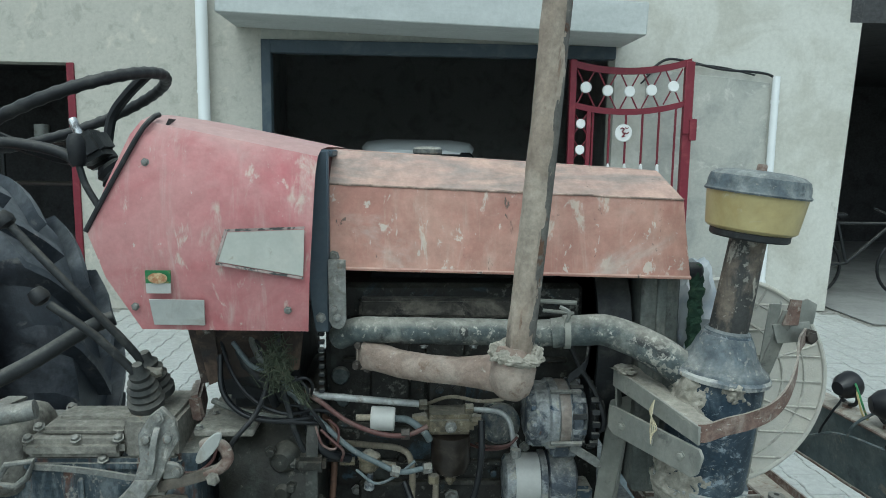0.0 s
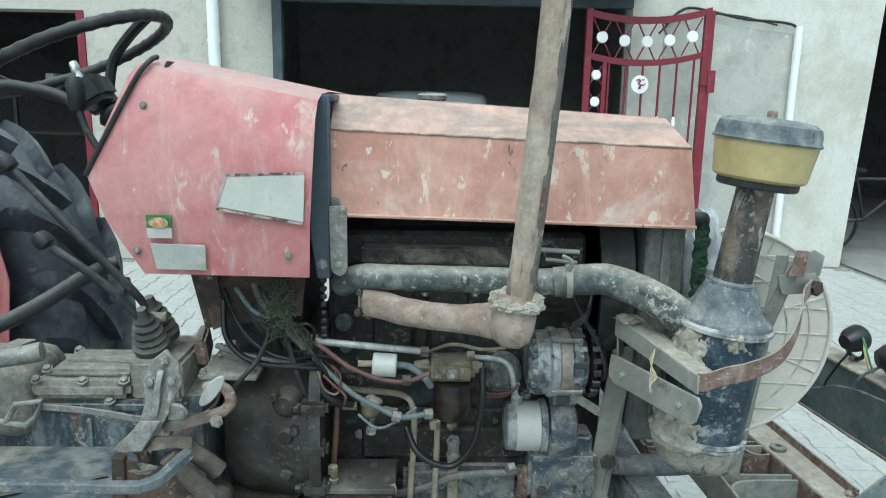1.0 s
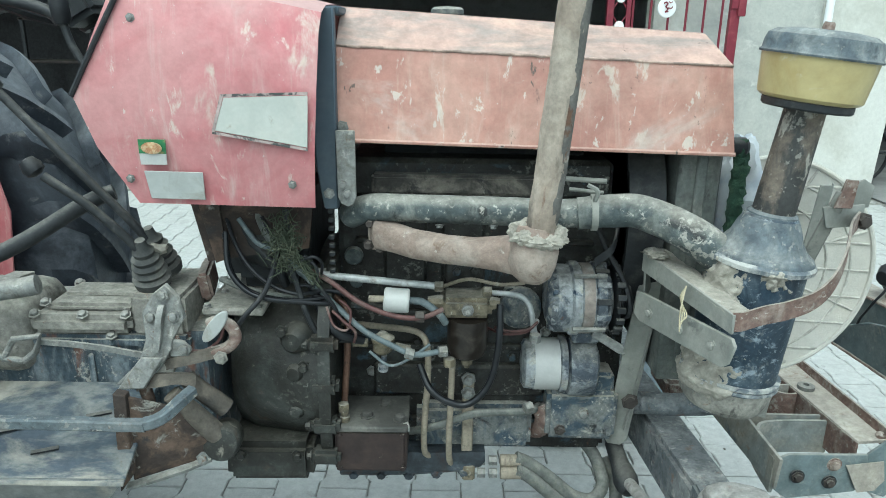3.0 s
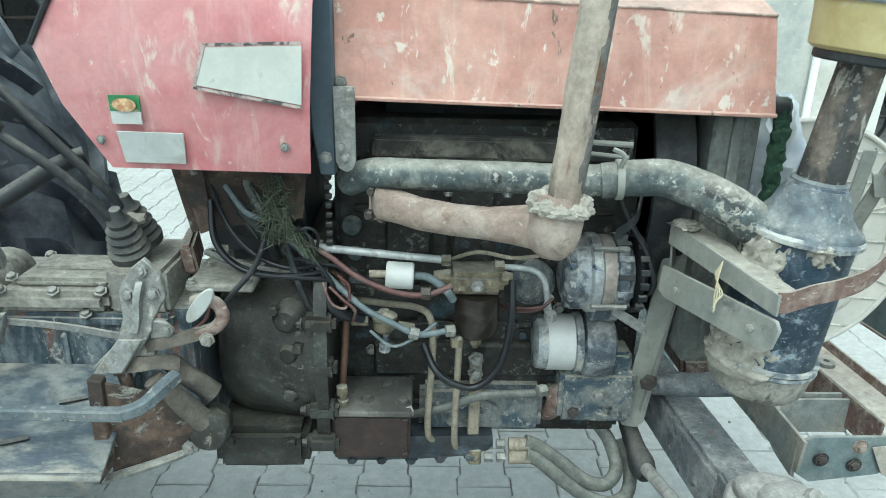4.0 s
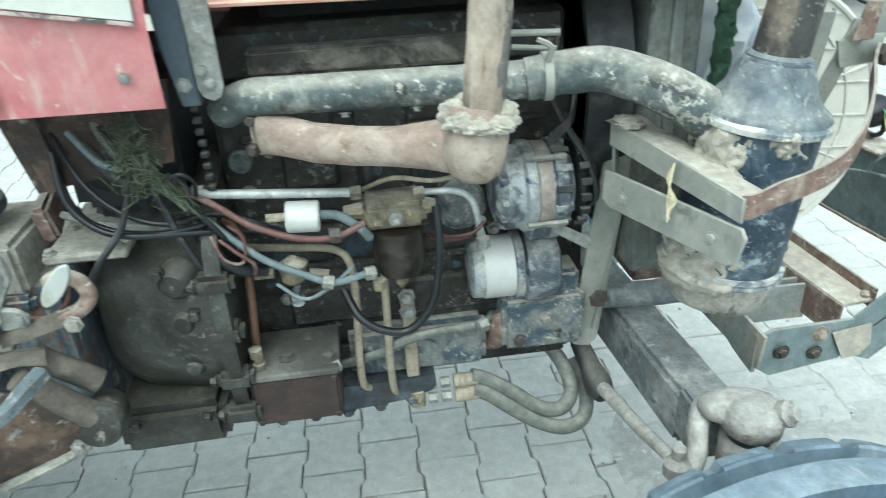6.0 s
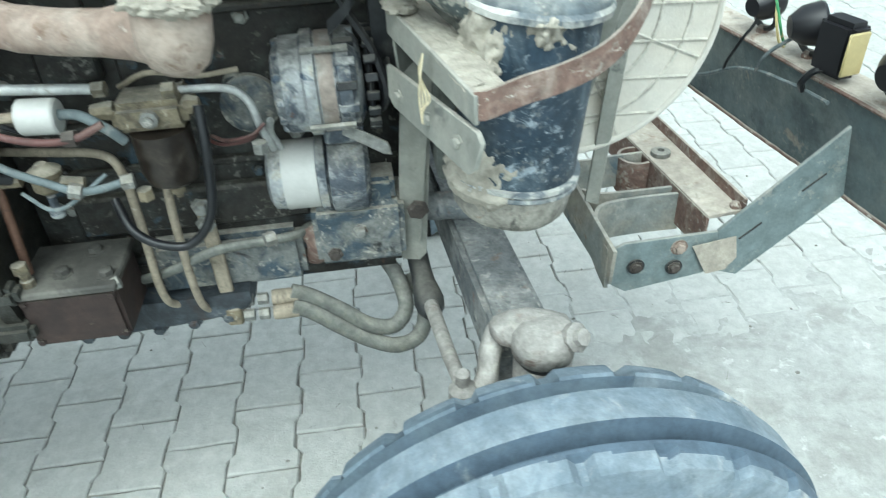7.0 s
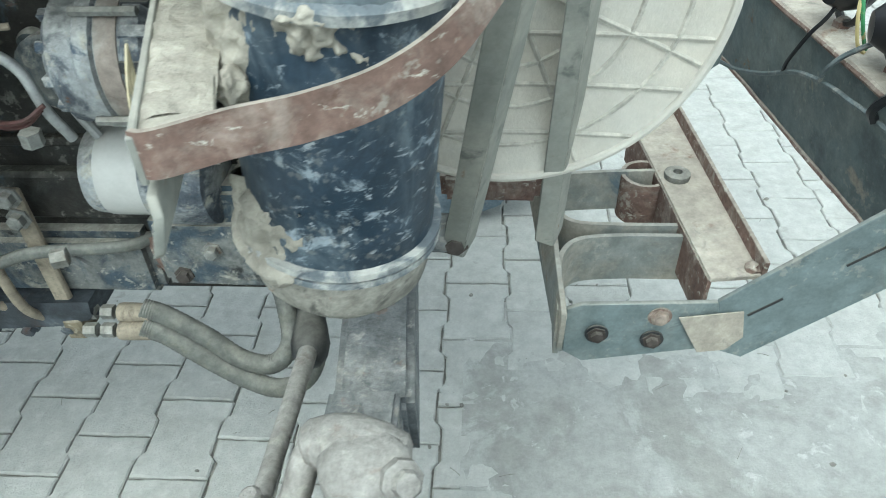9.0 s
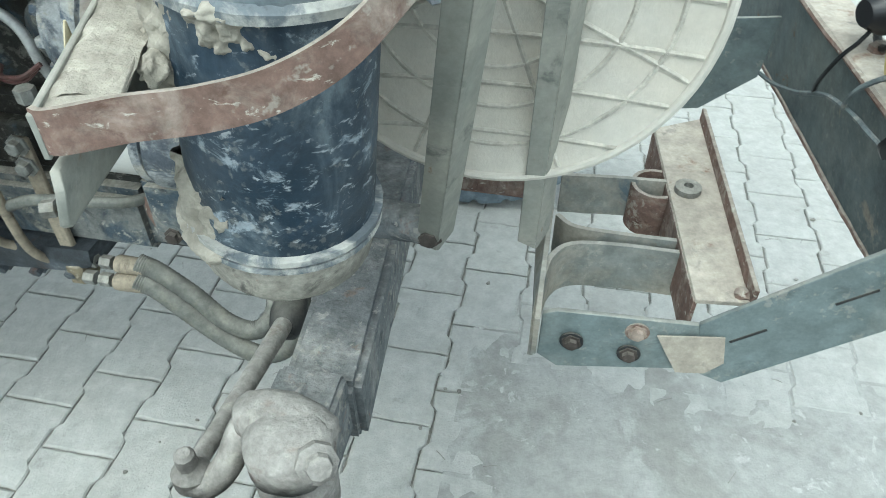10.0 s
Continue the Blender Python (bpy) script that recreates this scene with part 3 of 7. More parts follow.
def bolt(p, axis, r=0.008, h=0.007, bm=None):
    return lathe([(r * 1.5, 0), (r * 1.5, h * 0.25), (r, h * 0.25), (r, h), (r * 0.8, h * 1.12)], p, axis, 6, bm)


def worn(bm, amount, scale=20.0):
    """Uneven, dented surface."""
    for v in bm.verts:
        v.co += Vector(noise.noise_vector(v.co * scale)) * amount
    return bm


def thing(name, base, label, category, kind="", group=""):
    ob = new(name)
    ob.empty_display_size = 0.1
    ob.location = base
    spot_of[ob] = Vector(base)
    return tagged(ob, label, category, group, kind)


def part(name, bm, material, parent=None, label="", angle=38):
    me = bpy.data.meshes.new(name)
    bmesh.ops.recalc_face_normals(bm, faces=bm.faces)
    lo = Vector([min(v.co[i] for v in bm.verts) for i in range(3)])
    hi = Vector([max(v.co[i] for v in bm.verts) for i in range(3)])
    c = (lo + hi) / 2
    bmesh.ops.translate(bm, verts=bm.verts, vec=-c)
    bm.to_mesh(me)
    bm.free()
    me.polygons.foreach_set("use_smooth", [True] * len(me.polygons))
    me.set_sharp_from_angle(angle=radians(angle))
    me.materials.append(material)
    ob = new(name, me)
    spot_of[ob] = c
    if parent:
        ob.parent = parent
        ob.location = c - spot_of[parent]
    else:
        ob.location = c
    return tagged(ob, label) if label else ob

# ---------- ground ----------
YC = 1.87
WY = 7.2
ground = part("ground", slab([(-60, -60, -0.009), (60, -60, -0.009), (60, 60, -0.009), (-60, 60, -0.009)], (0, 0, -0.1), 0), joint_mat)
tagged(ground, "grey interlocking concrete pavers with sandy joints", "ground", kind="structure")

# ---------- buildings ----------
WX0, WX1 = -2.97, 4.52
DX0, DX1, DZ = -1.13, 2.19, 2.50


def wall(name, lo, hi, material, label):
    return tagged(part(name, block(lo, hi, 0), material), label, "wall", kind="structure")


wall("wall_west", (WX0, WY, 0), (DX0 - 0.09, WY + 0.25, 4.4), stone_panel, "mottled cream rendered wall beside the garage opening")
tagged(part("wall_east", slab([(DX1 + 0.01, WY, 0), (WX1, WY, 0), (WX1 + 0.19, WY, 4.4), (DX1 + 0.01, WY, 4.4)], (0, 0.25, 0), 0), plaster), "smooth pale cream wall beside the garage opening", "wall", kind="structure")
wall("wall_lintel", (DX0 - 0.09, WY, DZ + 0.12), (DX1 + 0.01, WY + 0.25, 4.4), plaster_bare, "rendered lintel wall above the garage opening")
patch = part("render_patch", slab([(DX1 + 0.32, WY - 0.002, 0.0), (3.76, WY - 0.002, 0.0), (3.76, WY - 0.002, 2.3), (DX1 + 0.32, WY - 0.002, 2.42)], (0, -0.012, 0), 0.004), plaster_bare)
tagged(patch, "bare cement render patch on the wall", "wall", kind="structure")
canopy = part("canopy", block((-1.45, WY - 0.75, 2.67), (2.26, WY + 0.0, 2.95), 0.01), concrete_slab)
canopy.rotation_euler = (0, radians(1.8), 0)
tagged(canopy, "pale concrete sunshade slab over the opening", "canopy", kind="structure")
frame_bm = block((DX0 - 0.09, WY - 0.02, 0), (DX0, WY + 0.1, DZ + 0.12), 0.004)
frame_bm = block((DX0, WY - 0.02, DZ), (DX1 + 0.01, WY + 0.1, DZ + 0.12), 0.004, bm=frame_bm)
tagged(part("door_1", frame_bm, frame_blue), "dark slate steel frame of the open garage door", "door frame", kind="structure")
# dark garage behind the opening
for nm, lo, hi in (("wall_garage_back", (DX0 - 0.9, 13.4, 0), (DX1 + 0.9, 13.6, 3.4)), ("wall_garage_west", (DX0 - 1.1, WY + 0.25, 0), (DX0 - 0.9, 13.6, 3.4)), ("wall_garage_east", (DX1 + 0.9, WY + 0.25, 0), (DX1 + 1.1, 13.6, 3.4))):
    wall(nm, lo, hi, dark_room, "dark wall inside the garage")
tagged(part("ceiling_garage", block((DX0 - 1.1, WY + 0.25, 3.4), (DX1 + 1.1, 13.6, 3.5), 0), dark_room), "dark garage ceiling", "ceiling", kind="structure")
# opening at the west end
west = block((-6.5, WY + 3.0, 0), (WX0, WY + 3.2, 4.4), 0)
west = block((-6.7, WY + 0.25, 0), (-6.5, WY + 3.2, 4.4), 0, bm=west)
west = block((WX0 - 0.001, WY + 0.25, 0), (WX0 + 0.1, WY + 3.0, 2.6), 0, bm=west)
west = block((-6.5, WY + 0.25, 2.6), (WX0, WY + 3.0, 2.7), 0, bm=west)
tagged(part("wall_store", west, shaded_interior), "store room beyond a doorway, shade put in its colour", "wall", kind="structure")
wall("wall_store_front", (-9.0, WY, 2.37), (WX0 - 0.001, WY + 0.25, 4.4), stone_panel, "mottled cream wall above the store doorway")
tagged(part("door_2", block((WX0 - 0.07, WY - 0.02, 0), (WX0 - 0.002, WY + 0.1, 2.369), 0.004), gate_red), "maroon door post at the store room", "door frame", kind="structure")
# boards are darker than maroon, the shade of the store put in their colour
rack = thing("storage_rack", (-3.6, WY + 1.4, 0), "shelf with odd tins inside the store, boards coloured dark for shade", "shelf")
for z in (1.15, 1.6):
    part("shelf", block((-4.4, WY + 1.2, z), (-3.1, WY + 1.6, z + 0.03), 0.004), brown_box, rack)
for x in (-4.38, -3.14):
    part("upright", block((x, WY + 1.2, 0), (x + 0.04, WY + 1.24, 1.63), 0.004), tar_dark, rack)
for x, h in ((-3.35, 0.16), (-3.6, 0.1), (-4.0, 0.2)):
    part("tin", lathe([(0.08, 0), (0.085, 0.01), (0.085, h), (0.0, h + 0.01)], (x, WY + 1.4, 1.63), (0, 0, 1), 16), plate_grey, rack)

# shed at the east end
# shed interior takes the same colour with the shade painted in
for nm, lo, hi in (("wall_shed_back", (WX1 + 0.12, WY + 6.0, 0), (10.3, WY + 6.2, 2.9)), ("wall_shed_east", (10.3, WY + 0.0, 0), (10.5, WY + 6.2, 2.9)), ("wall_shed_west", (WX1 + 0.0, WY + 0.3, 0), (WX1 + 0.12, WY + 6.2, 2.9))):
    wall(nm, lo, hi, shaded_interior, "wall of the open shed, shade put in its colour")
tagged(part("ceiling_shed", block((WX1 + 0.001, WY + 0.0, 2.9), (10.5, WY + 6.2, 3.8), 0), shaded_interior), "shed roof slab, shade put in its colour", "ceiling", kind="structure")
tagged(part("floor_shed", slab([(WX1 + 0.12, WY - 0.6, 0), (10.3, WY - 0.6, 0), (10.3, WY + 6, 0), (WX1 + 0.12, WY + 6, 0)], (0, 0, 0.01), 0), shed_floor), "dusty grey cement shed floor", "floor", kind="structure")
# unseen wall added to close the place behind the camera; it also bounces light
back = block((-9, -7.2, 0), (9, -7.0, 2.6), 0)
back = block((-9.2, -7.2, 0), (-9.0, WY, 2.6), 0, bm=back)
back = block((10.5, -7.2, 0), (10.7, WY, 2.6), 0, bm=back)
tagged(part("wall_yard", back, plaster), "plain cream yard wall added out of view", "wall", kind="structure")


def conduit(x, z0, z1, r):
    ob = thing("drain_pipe", (x, WY - r - 0.03, z0), "white plastic pipe fixed to the house wall", "pipe")
    part("pipe", tube([(x, WY - r - 0.03, z0), (x, WY - r - 0.03, z1)], r, 14, False), pvc, ob)
    for z in np.arange(z0 + 0.3, z1, 0.9):
        part("clip", lathe([(r + 0.006, 0), (r + 0.006, 0.03)], (x, WY - r - 0.03, z), (0, 0, 1), 14), pvc, ob)
    return ob


conduit(-1.748, 0.0, 3.3, 0.055)
tagged(conduit(3.79, 0.0, 2.36, 0.036), "slim white plastic conduit below a looped cable", "pipe")
cab = thing("wall_cable", (3.1, WY - 0.05, 2.4), "dark twin cable looped along the wall", "cable")
part("cable", tube([(2.5, WY - 0.04, 2.36), (2.68, WY - 0.05, 2.5), (2.9, WY - 0.04, 2.49), (3.25, WY - 0.05, 2.42), (3.6, WY - 0.04, 2.40), (3.75, WY - 0.04, 2.37), (3.79, WY - 0.06, 2.3)], 0.013, 8), hose_black, cab)
part("cable", tube([(2.45, WY - 0.04, 2.27), (2.62, WY - 0.05, 2.43), (2.9, WY - 0.06, 2.46), (3.25, WY - 0.04, 2.44), (3.58, WY - 0.05, 2.37)], 0.009, 8), rubber, cab)

# ---------- maroon gate ----------
GY = WY - 0.4
gate = thing("gate", (2.2, GY, 0), "maroon wrought iron gate leaf standing open with white rosettes", "gate")
GX0, GX1 = 1.70, 2.80


def gate_top(x, z0, sag):
    k = (x - GX0) / (GX1 - GX0)
    return z0 + 0.04 * k - sag * 4 * k * (1 - k)


part("post", block((GX1 - 0.055, GY - 0.03, 0.05), (GX1 + 0.03, GY + 0.03, 2.44), 0.006), gate_red, gate)
part("post", block((GX0 - 0.03, GY - 0.025, 0.05), (GX0 + 0.03, GY + 0.025, 2.44), 0.006), gate_red, gate)
part("post", block((GX0 + 0.14, GY - 0.02, 0.05), (GX0 + 0.18, GY + 0.02, 1.99), 0.005), gate_red, gate)
for z0, sag, h in ((2.40, 0.075, 0.06), (2.03, 0.075, 0.055)):
    part("rail", strip([(x, GY, gate_top(x, z0, sag)) for x in np.linspace(GX0, GX1, 7)], (0, 0, h), 0.04), gate_red, gate)
part("rail", block((GX0, GY - 0.02, 0.45), (GX1, GY + 0.02, 0.5), 0.004), gate_red, gate)
xs = np.linspace(GX0 + 0.2, GX1 - 0.12, 6)
for x in xs:
    part("bar", tube([(x, GY, 0.45), (x, GY, gate_top(x, 2.03, 0.075))], 0.011, 8, False), gate_red, gate)
part("hinge", block((GX1 + 0.0, GY - 0.05, 1.72), (GX1 + 0.07, GY + 0.02, 1.92), 0.006), gate_red, gate)
part("lock_plate", block((GX1 - 0.06, GY - 0.045, 1.78), (GX1 - 0.0, GY - 0.03, 1.9), 0.004), gate_red, gate)
tx = np.linspace(GX0 + 0.12, GX1 - 0.16, 5)
for x in tx:
    za, zb = gate_top(x, 2.40, 0.075) - 0.02, gate_top(x, 2.03, 0.075) + 0.02
    zc = (za + zb) / 2
    for dx in (-0.085, 0.085):
        part("brace", tube([(x - dx, GY, za), (x + dx, GY, zb)], 0.007, 6, False), gate_red, gate)
    part("rosette", lathe([(0.0, -0.012), (0.046, -0.012), (0.053, 0.0), (0.046, 0.012), (0.0, 0.012)], (x, GY - 0.012, zc), (0, 1, 0), 16), gate_white, gate)
for z in (1.86, 1.62, 1.4):
    part("rosette", lathe([(0.0, -0.012), (0.04, -0.012), (0.046, 0.0), (0.04, 0.012), (0.0, 0.012)], (GX0 + 0.085, GY - 0.01, z), (0, 1, 0), 14), gate_white, gate)
    for dz in (-0.1, 0.1):
        part("brace", tube([(GX0 + 0.02, GY, z - dz), (GX0 + 0.15, GY, z + dz)], 0.007, 6, False), gate_red, gate)
medal = part("medallion", lathe([(0.0, -0.009), (0.075, -0.009), (0.082, 0.0), (0.075, 0.012), (0.0, 0.012)], (2.185, GY - 0.03, 1.780), (0, 1, 0), 24), gate_white, gate, "white oval medallion with a maroon sign")
sign = tube([(2.150, GY - 0.048, 1.815), (2.170, GY - 0.048, 1.825), (2.185, GY - 0.048, 1.810), (2.170, GY - 0.048, 1.790), (2.190, GY - 0.048, 1.770), (2.170, GY - 0.048, 1.745), (2.195, GY - 0.048, 1.750)], 0.006, 6)
tube([(2.190, GY - 0.048, 1.780), (2.215, GY - 0.048, 1.775), (2.230, GY - 0.048, 1.790)], 0.005, 6, bm=sign)
tube([(2.195, GY - 0.048, 1.830), (2.210, GY - 0.048, 1.820), (2.225, GY - 0.048, 1.830)], 0.004, 6, bm=sign)
part("sign", sign, gate_red, medal)
for x in xs[1:5:1]:
    part("finial", lathe([(0.014, 0), (0.014, 0.05), (0.02, 0.055), (0.016, 0.09), (0.012, 0.13), (0.0, 0.14)], (x, GY - 0.012, 1.36), (0, 0, 1), 10), gate_white, gate)

# ---------- car inside the garage ----------
car = thing("car", (0.3, 9.4, 0), "white car parked inside the dark garage", "car")
sec = []
for y, hw, z in ((8.1, 0.50, 1.60), (8.2, 0.60, 1.66), (8.6, 0.66, 1.715), (9.3, 0.68, 1.735), (10.0, 0.66, 1.67), (10.3, 0.62, 1.60)):
    sec.append([(0.3 - hw, y, z - 0.09), (0.3 - hw + 0.05, y, z - 0.03), (0.3 - hw * 0.6, y, z), (0.3 + hw * 0.6, y, z), (0.3 + hw - 0.05, y, z - 0.03), (0.3 + hw, y, z - 0.09)])


def loft(sections, bm=None, closed=False, caps=True):
    bm = bm or bmesh.new()
    rows = [[bm.verts.new(p) for p in s] for s in sections]
    n = len(rows[0])
    for a, b in zip(rows, rows[1:]):
        for k in range(n if closed else n - 1):
            bm.faces.new((a[k], a[(k + 1) % n], b[(k + 1) % n], b[k]))
    if caps:
        bm.faces.new(rows[0][::-1])
        bm.faces.new(rows[-1])
    return bm


part("roof", loft(sec), car_white, car)
part("window", block((-0.32, 8.07, 1.16), (0.92, 10.35, 1.58), 0.05), car_glass, car)
part("body", block((-0.5, 7.6, 0.3), (1.1, 11.3, 1.17), 0.1, 3), car_white, car)
for x in (-0.42, 0.94):
    for y in (8.3, 10.6):
        wheel = part("wheel", lathe([(0.0, 0), (0.3, 0), (0.3, 0.16), (0.0, 0.16)], (x - 0.05, y, 0.3), (1, 0, 0), 24), rubber, car)
        part("rim", lathe([(0.0, 0), (0.19, 0), (0.19, 0.17), (0.0, 0.17)], (x - 0.055, y, 0.3), (1, 0, 0), 20), alu, wheel)
        wheel["label"] = "black rubber car wheel"

# ---------- tractor ----------
tractor = thing("tractor", (0.3, YC, 0), "old dusty red tractor with its engine side uncovered", "tractor")

# bonnet
B0, B1 = 0.046, 0.757


for side in (0, 1):
    def my(y):
        return 2 * YC - y if side else y
    s = -1 if side else 1
    hood = part("bonnet_side", slab([(B0, my(1.562), 1.351), (B1 + 0.012, my(1.565), 1.335), (B1, my(1.592), 1.488), (B0, my(1.588), 1.512)], (0, 0.003 * s, 0), 0.001), hood_paint, tractor)
    part("folded_edge", tube([(B0, my(1.560), 1.350), (B1 + 0.012, my(1.563), 1.334)], 0.004, 6, False), hood_paint, hood)
    part("bonnet_shoulder", slab([(B0, my(1.587), 1.514), (B1, my(1.591), 1.490), (B1 - 0.028, my(1.675), 1.544), (B0, my(1.672), 1.580)], (0, 0.002 * s, -0.003), 0.001), hood_top_paint, tractor)
    part("fold_seam", worn(tube([(B0, my(1.5875), 1.5125), (0.3, my(1.589), 1.504), (B1, my(1.5915), 1.4885)], 0.0024, 6, per=40), 0.0016, 60), seam_grime, hood)
    part("bolt", bolt((B0 + 0.012, my(1.562), 1.373), (0, -s, 0), 0.008, 0.006), steel_bare, hood)
part("bonnet_top", slab([(B0, 1.674, 1.581), (B1 - 0.03, 1.677, 1.545), (B1 - 0.03, 2 * YC - 1.677, 1.545), (B0, 2 * YC - 1.674, 1.581)], (0, 0, -0.003), 0.001), hood_top_paint, tractor)
part("bonnet_nose", slab([(B1 - 0.004, 1.57, 1.332), (B1 - 0.004, 1.594, 1.486), (B1 - 0.03, 1.68, 1.54), (B1 - 0.03, 2 * YC - 1.68, 1.54), (B1 - 0.004, 2 * YC - 1.594, 1.486), (B1 - 0.004, 2 * YC - 1.57, 1.332)], (-0.004, 0, 0), 0), tar_dark, tractor)
part("filler_cap", lathe([(0.03, 0), (0.034, 0.004), (0.034, 0.012), (0.028, 0.017), (0.0, 0.019)], (0.245, 1.83, 1.571)), pipe_grey, tractor, "grey filler cap on the bonnet top")
part("nose_knob", lathe([(0.012, 0), (0.018, 0.006), (0.018, 0.03), (0.013, 0.036)], (B1 + 0.006, 1.585, 1.345), (1, 0, 0), 16), rubber, tractor, "black rubber bonnet buffer")
part("frame_top", block((0.03, 1.57, 1.565), (0.056, 2 * YC - 1.57, 1.579), 0.003), frame_blue, tractor)
part("bonnet_frame", slab([(-0.005, 1.545, 1.577), (0.050, 1.545, 1.577), (0.050, 1.545, 1.225), (0.024, 1.545, 1.225), (0.012, 1.545, 1.30)], (0, 0.025, 0), 0.003), frame_blue, tractor, "dark blue-grey frame strip between bonnet and cowl")
strap_bm = slab([(0.049, 1.541, 1.37), (0.083, 1.541, 1.37), (0.084, 1.541, 1.25), (0.079, 1.541, 1.238), (0.069, 1.541, 1.233), (0.057, 1.541, 1.238), (0.051, 1.541, 1.25)], (0, -0.006, 0), 0.001)
hanger = part("hanger_plate", strap_bm, steel_bare, tractor, "slate-grey hanger plate with two bolts")
for p in ((0.067, 1.535, 1.256), (0.06, 1.535, 1.274)):
    part("bolt", bolt(p, (0, -1, 0), 0.006, 0.006), steel_bare, hanger)
part("bolt", bolt((0.036, 1.53, 1.258), (0, -1, 0), 0.007, 0.006), steel_bare, hanger)
# black box added to fill the bonnet and stop light from behind
part("fuel_tank", block((0.07, 1.63, 1.33), (0.62, 2 * YC - 1.63, 1.52), 0.03, 2), tar_dark, tractor)

# cowl
rows = [((-0.284, 1.247), (0.017, 1.240), 1.482), ((-0.338, 1.345), (0.021, 1.295), 1.466), ((-0.362, 1.428), (0.024, 1.342), 1.454),
        ((-0.327, 1.515), (0.030, 1.455), 1.461), ((-0.288, 1.600), (0.034, 1.535), 1.474), ((-0.275, 1.626), (0.036, 1.566), 1.496),
        ((-0.270, 1.638), (0.037, 1.579), 1.540), ((-0.268, 1.642), (0.038, 1.584), 1.640), ((-0.268, 1.643), (0.038, 1.585), YC)]
full = [(a, b, y) for a, b, y in rows] + [(a, b, 2 * YC - y) for a, b, y in rows[-2::-1]]
bm = bmesh.new()
NX = 8
grid = []
for a, b, y in full:
    line = []
    for i in range(NX + 1):
        k = i / NX
        yy = y + (0.012 * k if y < YC else -0.012 * k)
        line.append(bm.verts.new((a[0] + (b[0] - a[0]) * k, yy, a[1] + (b[1] - a[1]) * k)))
    grid.append(line)
for p, q in zip(grid, grid[1:]):
    for i in range(NX):
        bm.faces.new((p[i], p[i + 1], q[i + 1], q[i]))
cowl = part("cowl", bm, red_paint, tractor, "scratched red sheet-metal cowl", 34)
part("instrument_panel", slab([(-0.262, 1.5, 1.25), (-0.315, 1.5, 1.345), (-0.335, 1.5, 1.428), (-0.228, 1.5, 1.63), (-0.228, 1.5, 1.25)], (0, 2 * (YC - 1.5), 0), 0), tar_dark, cowl)
part("rubber_trim", tube([(-0.364, 1.453, 1.43), (-0.316, 1.459, 1.518), (-0.27, 1.472, 1.603), (-0.254, 1.494, 1.63), (-0.25, 1.515, 1.637)], 0.0048, 8), rubber, cowl, "black rubber edge trim")
panel = part("badge_panel", slab([(-0.117, 1.4525, 1.431), (0.017, 1.4605, 1.436), (0.014, 1.4595, 1.351), (-0.135, 1.4515, 1.378)], (0, -0.0025, 0), 0.0005), emblem_mat, cowl, "blank silver-grey badge panel")
part("badge_border", slab([(-0.119, 1.4522, 1.4365), (0.017, 1.4605, 1.4415), (0.017, 1.4605, 1.437), (-0.117, 1.4525, 1.432)], (0, -0.003, 0), 0), black_trim, panel)
part("badge_border", slab([(-0.139, 1.4515, 1.377), (0.014, 1.4595, 1.350), (0.014, 1.4595, 1.3455), (-0.139, 1.4515, 1.3725)], (0, -0.003, 0), 0), black_trim, panel)
part("badge_border", slab([(-0.122, 1.4522, 1.4365), (-0.117, 1.4525, 1.435), (-0.135, 1.4515, 1.376), (-0.140, 1.4512, 1.376)], (0, -0.003, 0), 0), black_trim, panel)
part("warning_sticker", slab([(-0.265, 1.457, 1.361), (-0.220, 1.457, 1.361), (-0.222, 1.461, 1.337), (-0.266, 1.461, 1.337)], (0, -0.003, 0), 0), green_label, cowl, "green and buff sticker")
part("sticker_picture", slab([(-0.243 + 0.017 * math.cos(a), 1.4545 - 0.16 * (0.010 * math.sin(a)), 1.347 + 0.010 * math.sin(a)) for a in np.linspace(0, 2 * math.pi, 21)[:-1]], (0, -0.002, 0), 0), buff_label, cowl)
part("sticker_base", slab([(-0.266, 1.461, 1.337), (-0.222, 1.461, 1.337), (-0.223, 1.464, 1.318), (-0.266, 1.464, 1.318)], (0, -0.003, 0), 0), white_label, cowl)
part("rating_plate", slab([(-0.263, 1.465, 1.307), (-0.166, 1.468, 1.305), (-0.168, 1.477, 1.256), (-0.258, 1.473, 1.258)], (0, -0.003, 0), 0.0005), plate_grey, cowl, "blank grey metal rating plate")
for p in ((-0.262, 1.47, 1.552), (-0.018, 1.478, 1.284), (-0.29, 1.47, 1.292)):
    part("bolt", bolt(p, (0, -1, 0.05), 0.0052, 0.005), steel_bare, cowl)

# steering
SC, SR = Vector((-0.562, YC, 1.657)), Matrix.Rotation(radians(-24), 3, "Y")


def rim_at(a, r=0.215, drop=0.0):
    return SC + SR @ Vector((r * math.cos(a), r * math.sin(a), -drop))


bm = bmesh.new()
rim_rings = []
for k in range(120):
    a = 2 * math.pi * k / 120
    rr = 0.0125 + (0.0018 if k % 3 == 0 else 0.0)
    rim_rings.append([bm.verts.new(SC + SR @ Vector(((0.215 + rr * math.cos(q)) * math.cos(a), (0.215 + rr * math.cos(q)) * math.sin(a), rr * math.sin(q)))) for q in np.linspace(0, 2 * math.pi, 11)[:-1]])
for k in range(120):
    for q in range(10):
        bm.faces.new((rim_rings[k][q], rim_rings[(k + 1) % 120][q], rim_rings[(k + 1) % 120][(q + 1) % 10], rim_rings[k][(q + 1) % 10]))
steer = part("steering_wheel", bm, rubber, tractor, "black steering wheel with a finger-grip rim", 60)
hubc = Vector((-0.5, YC, 1.535))
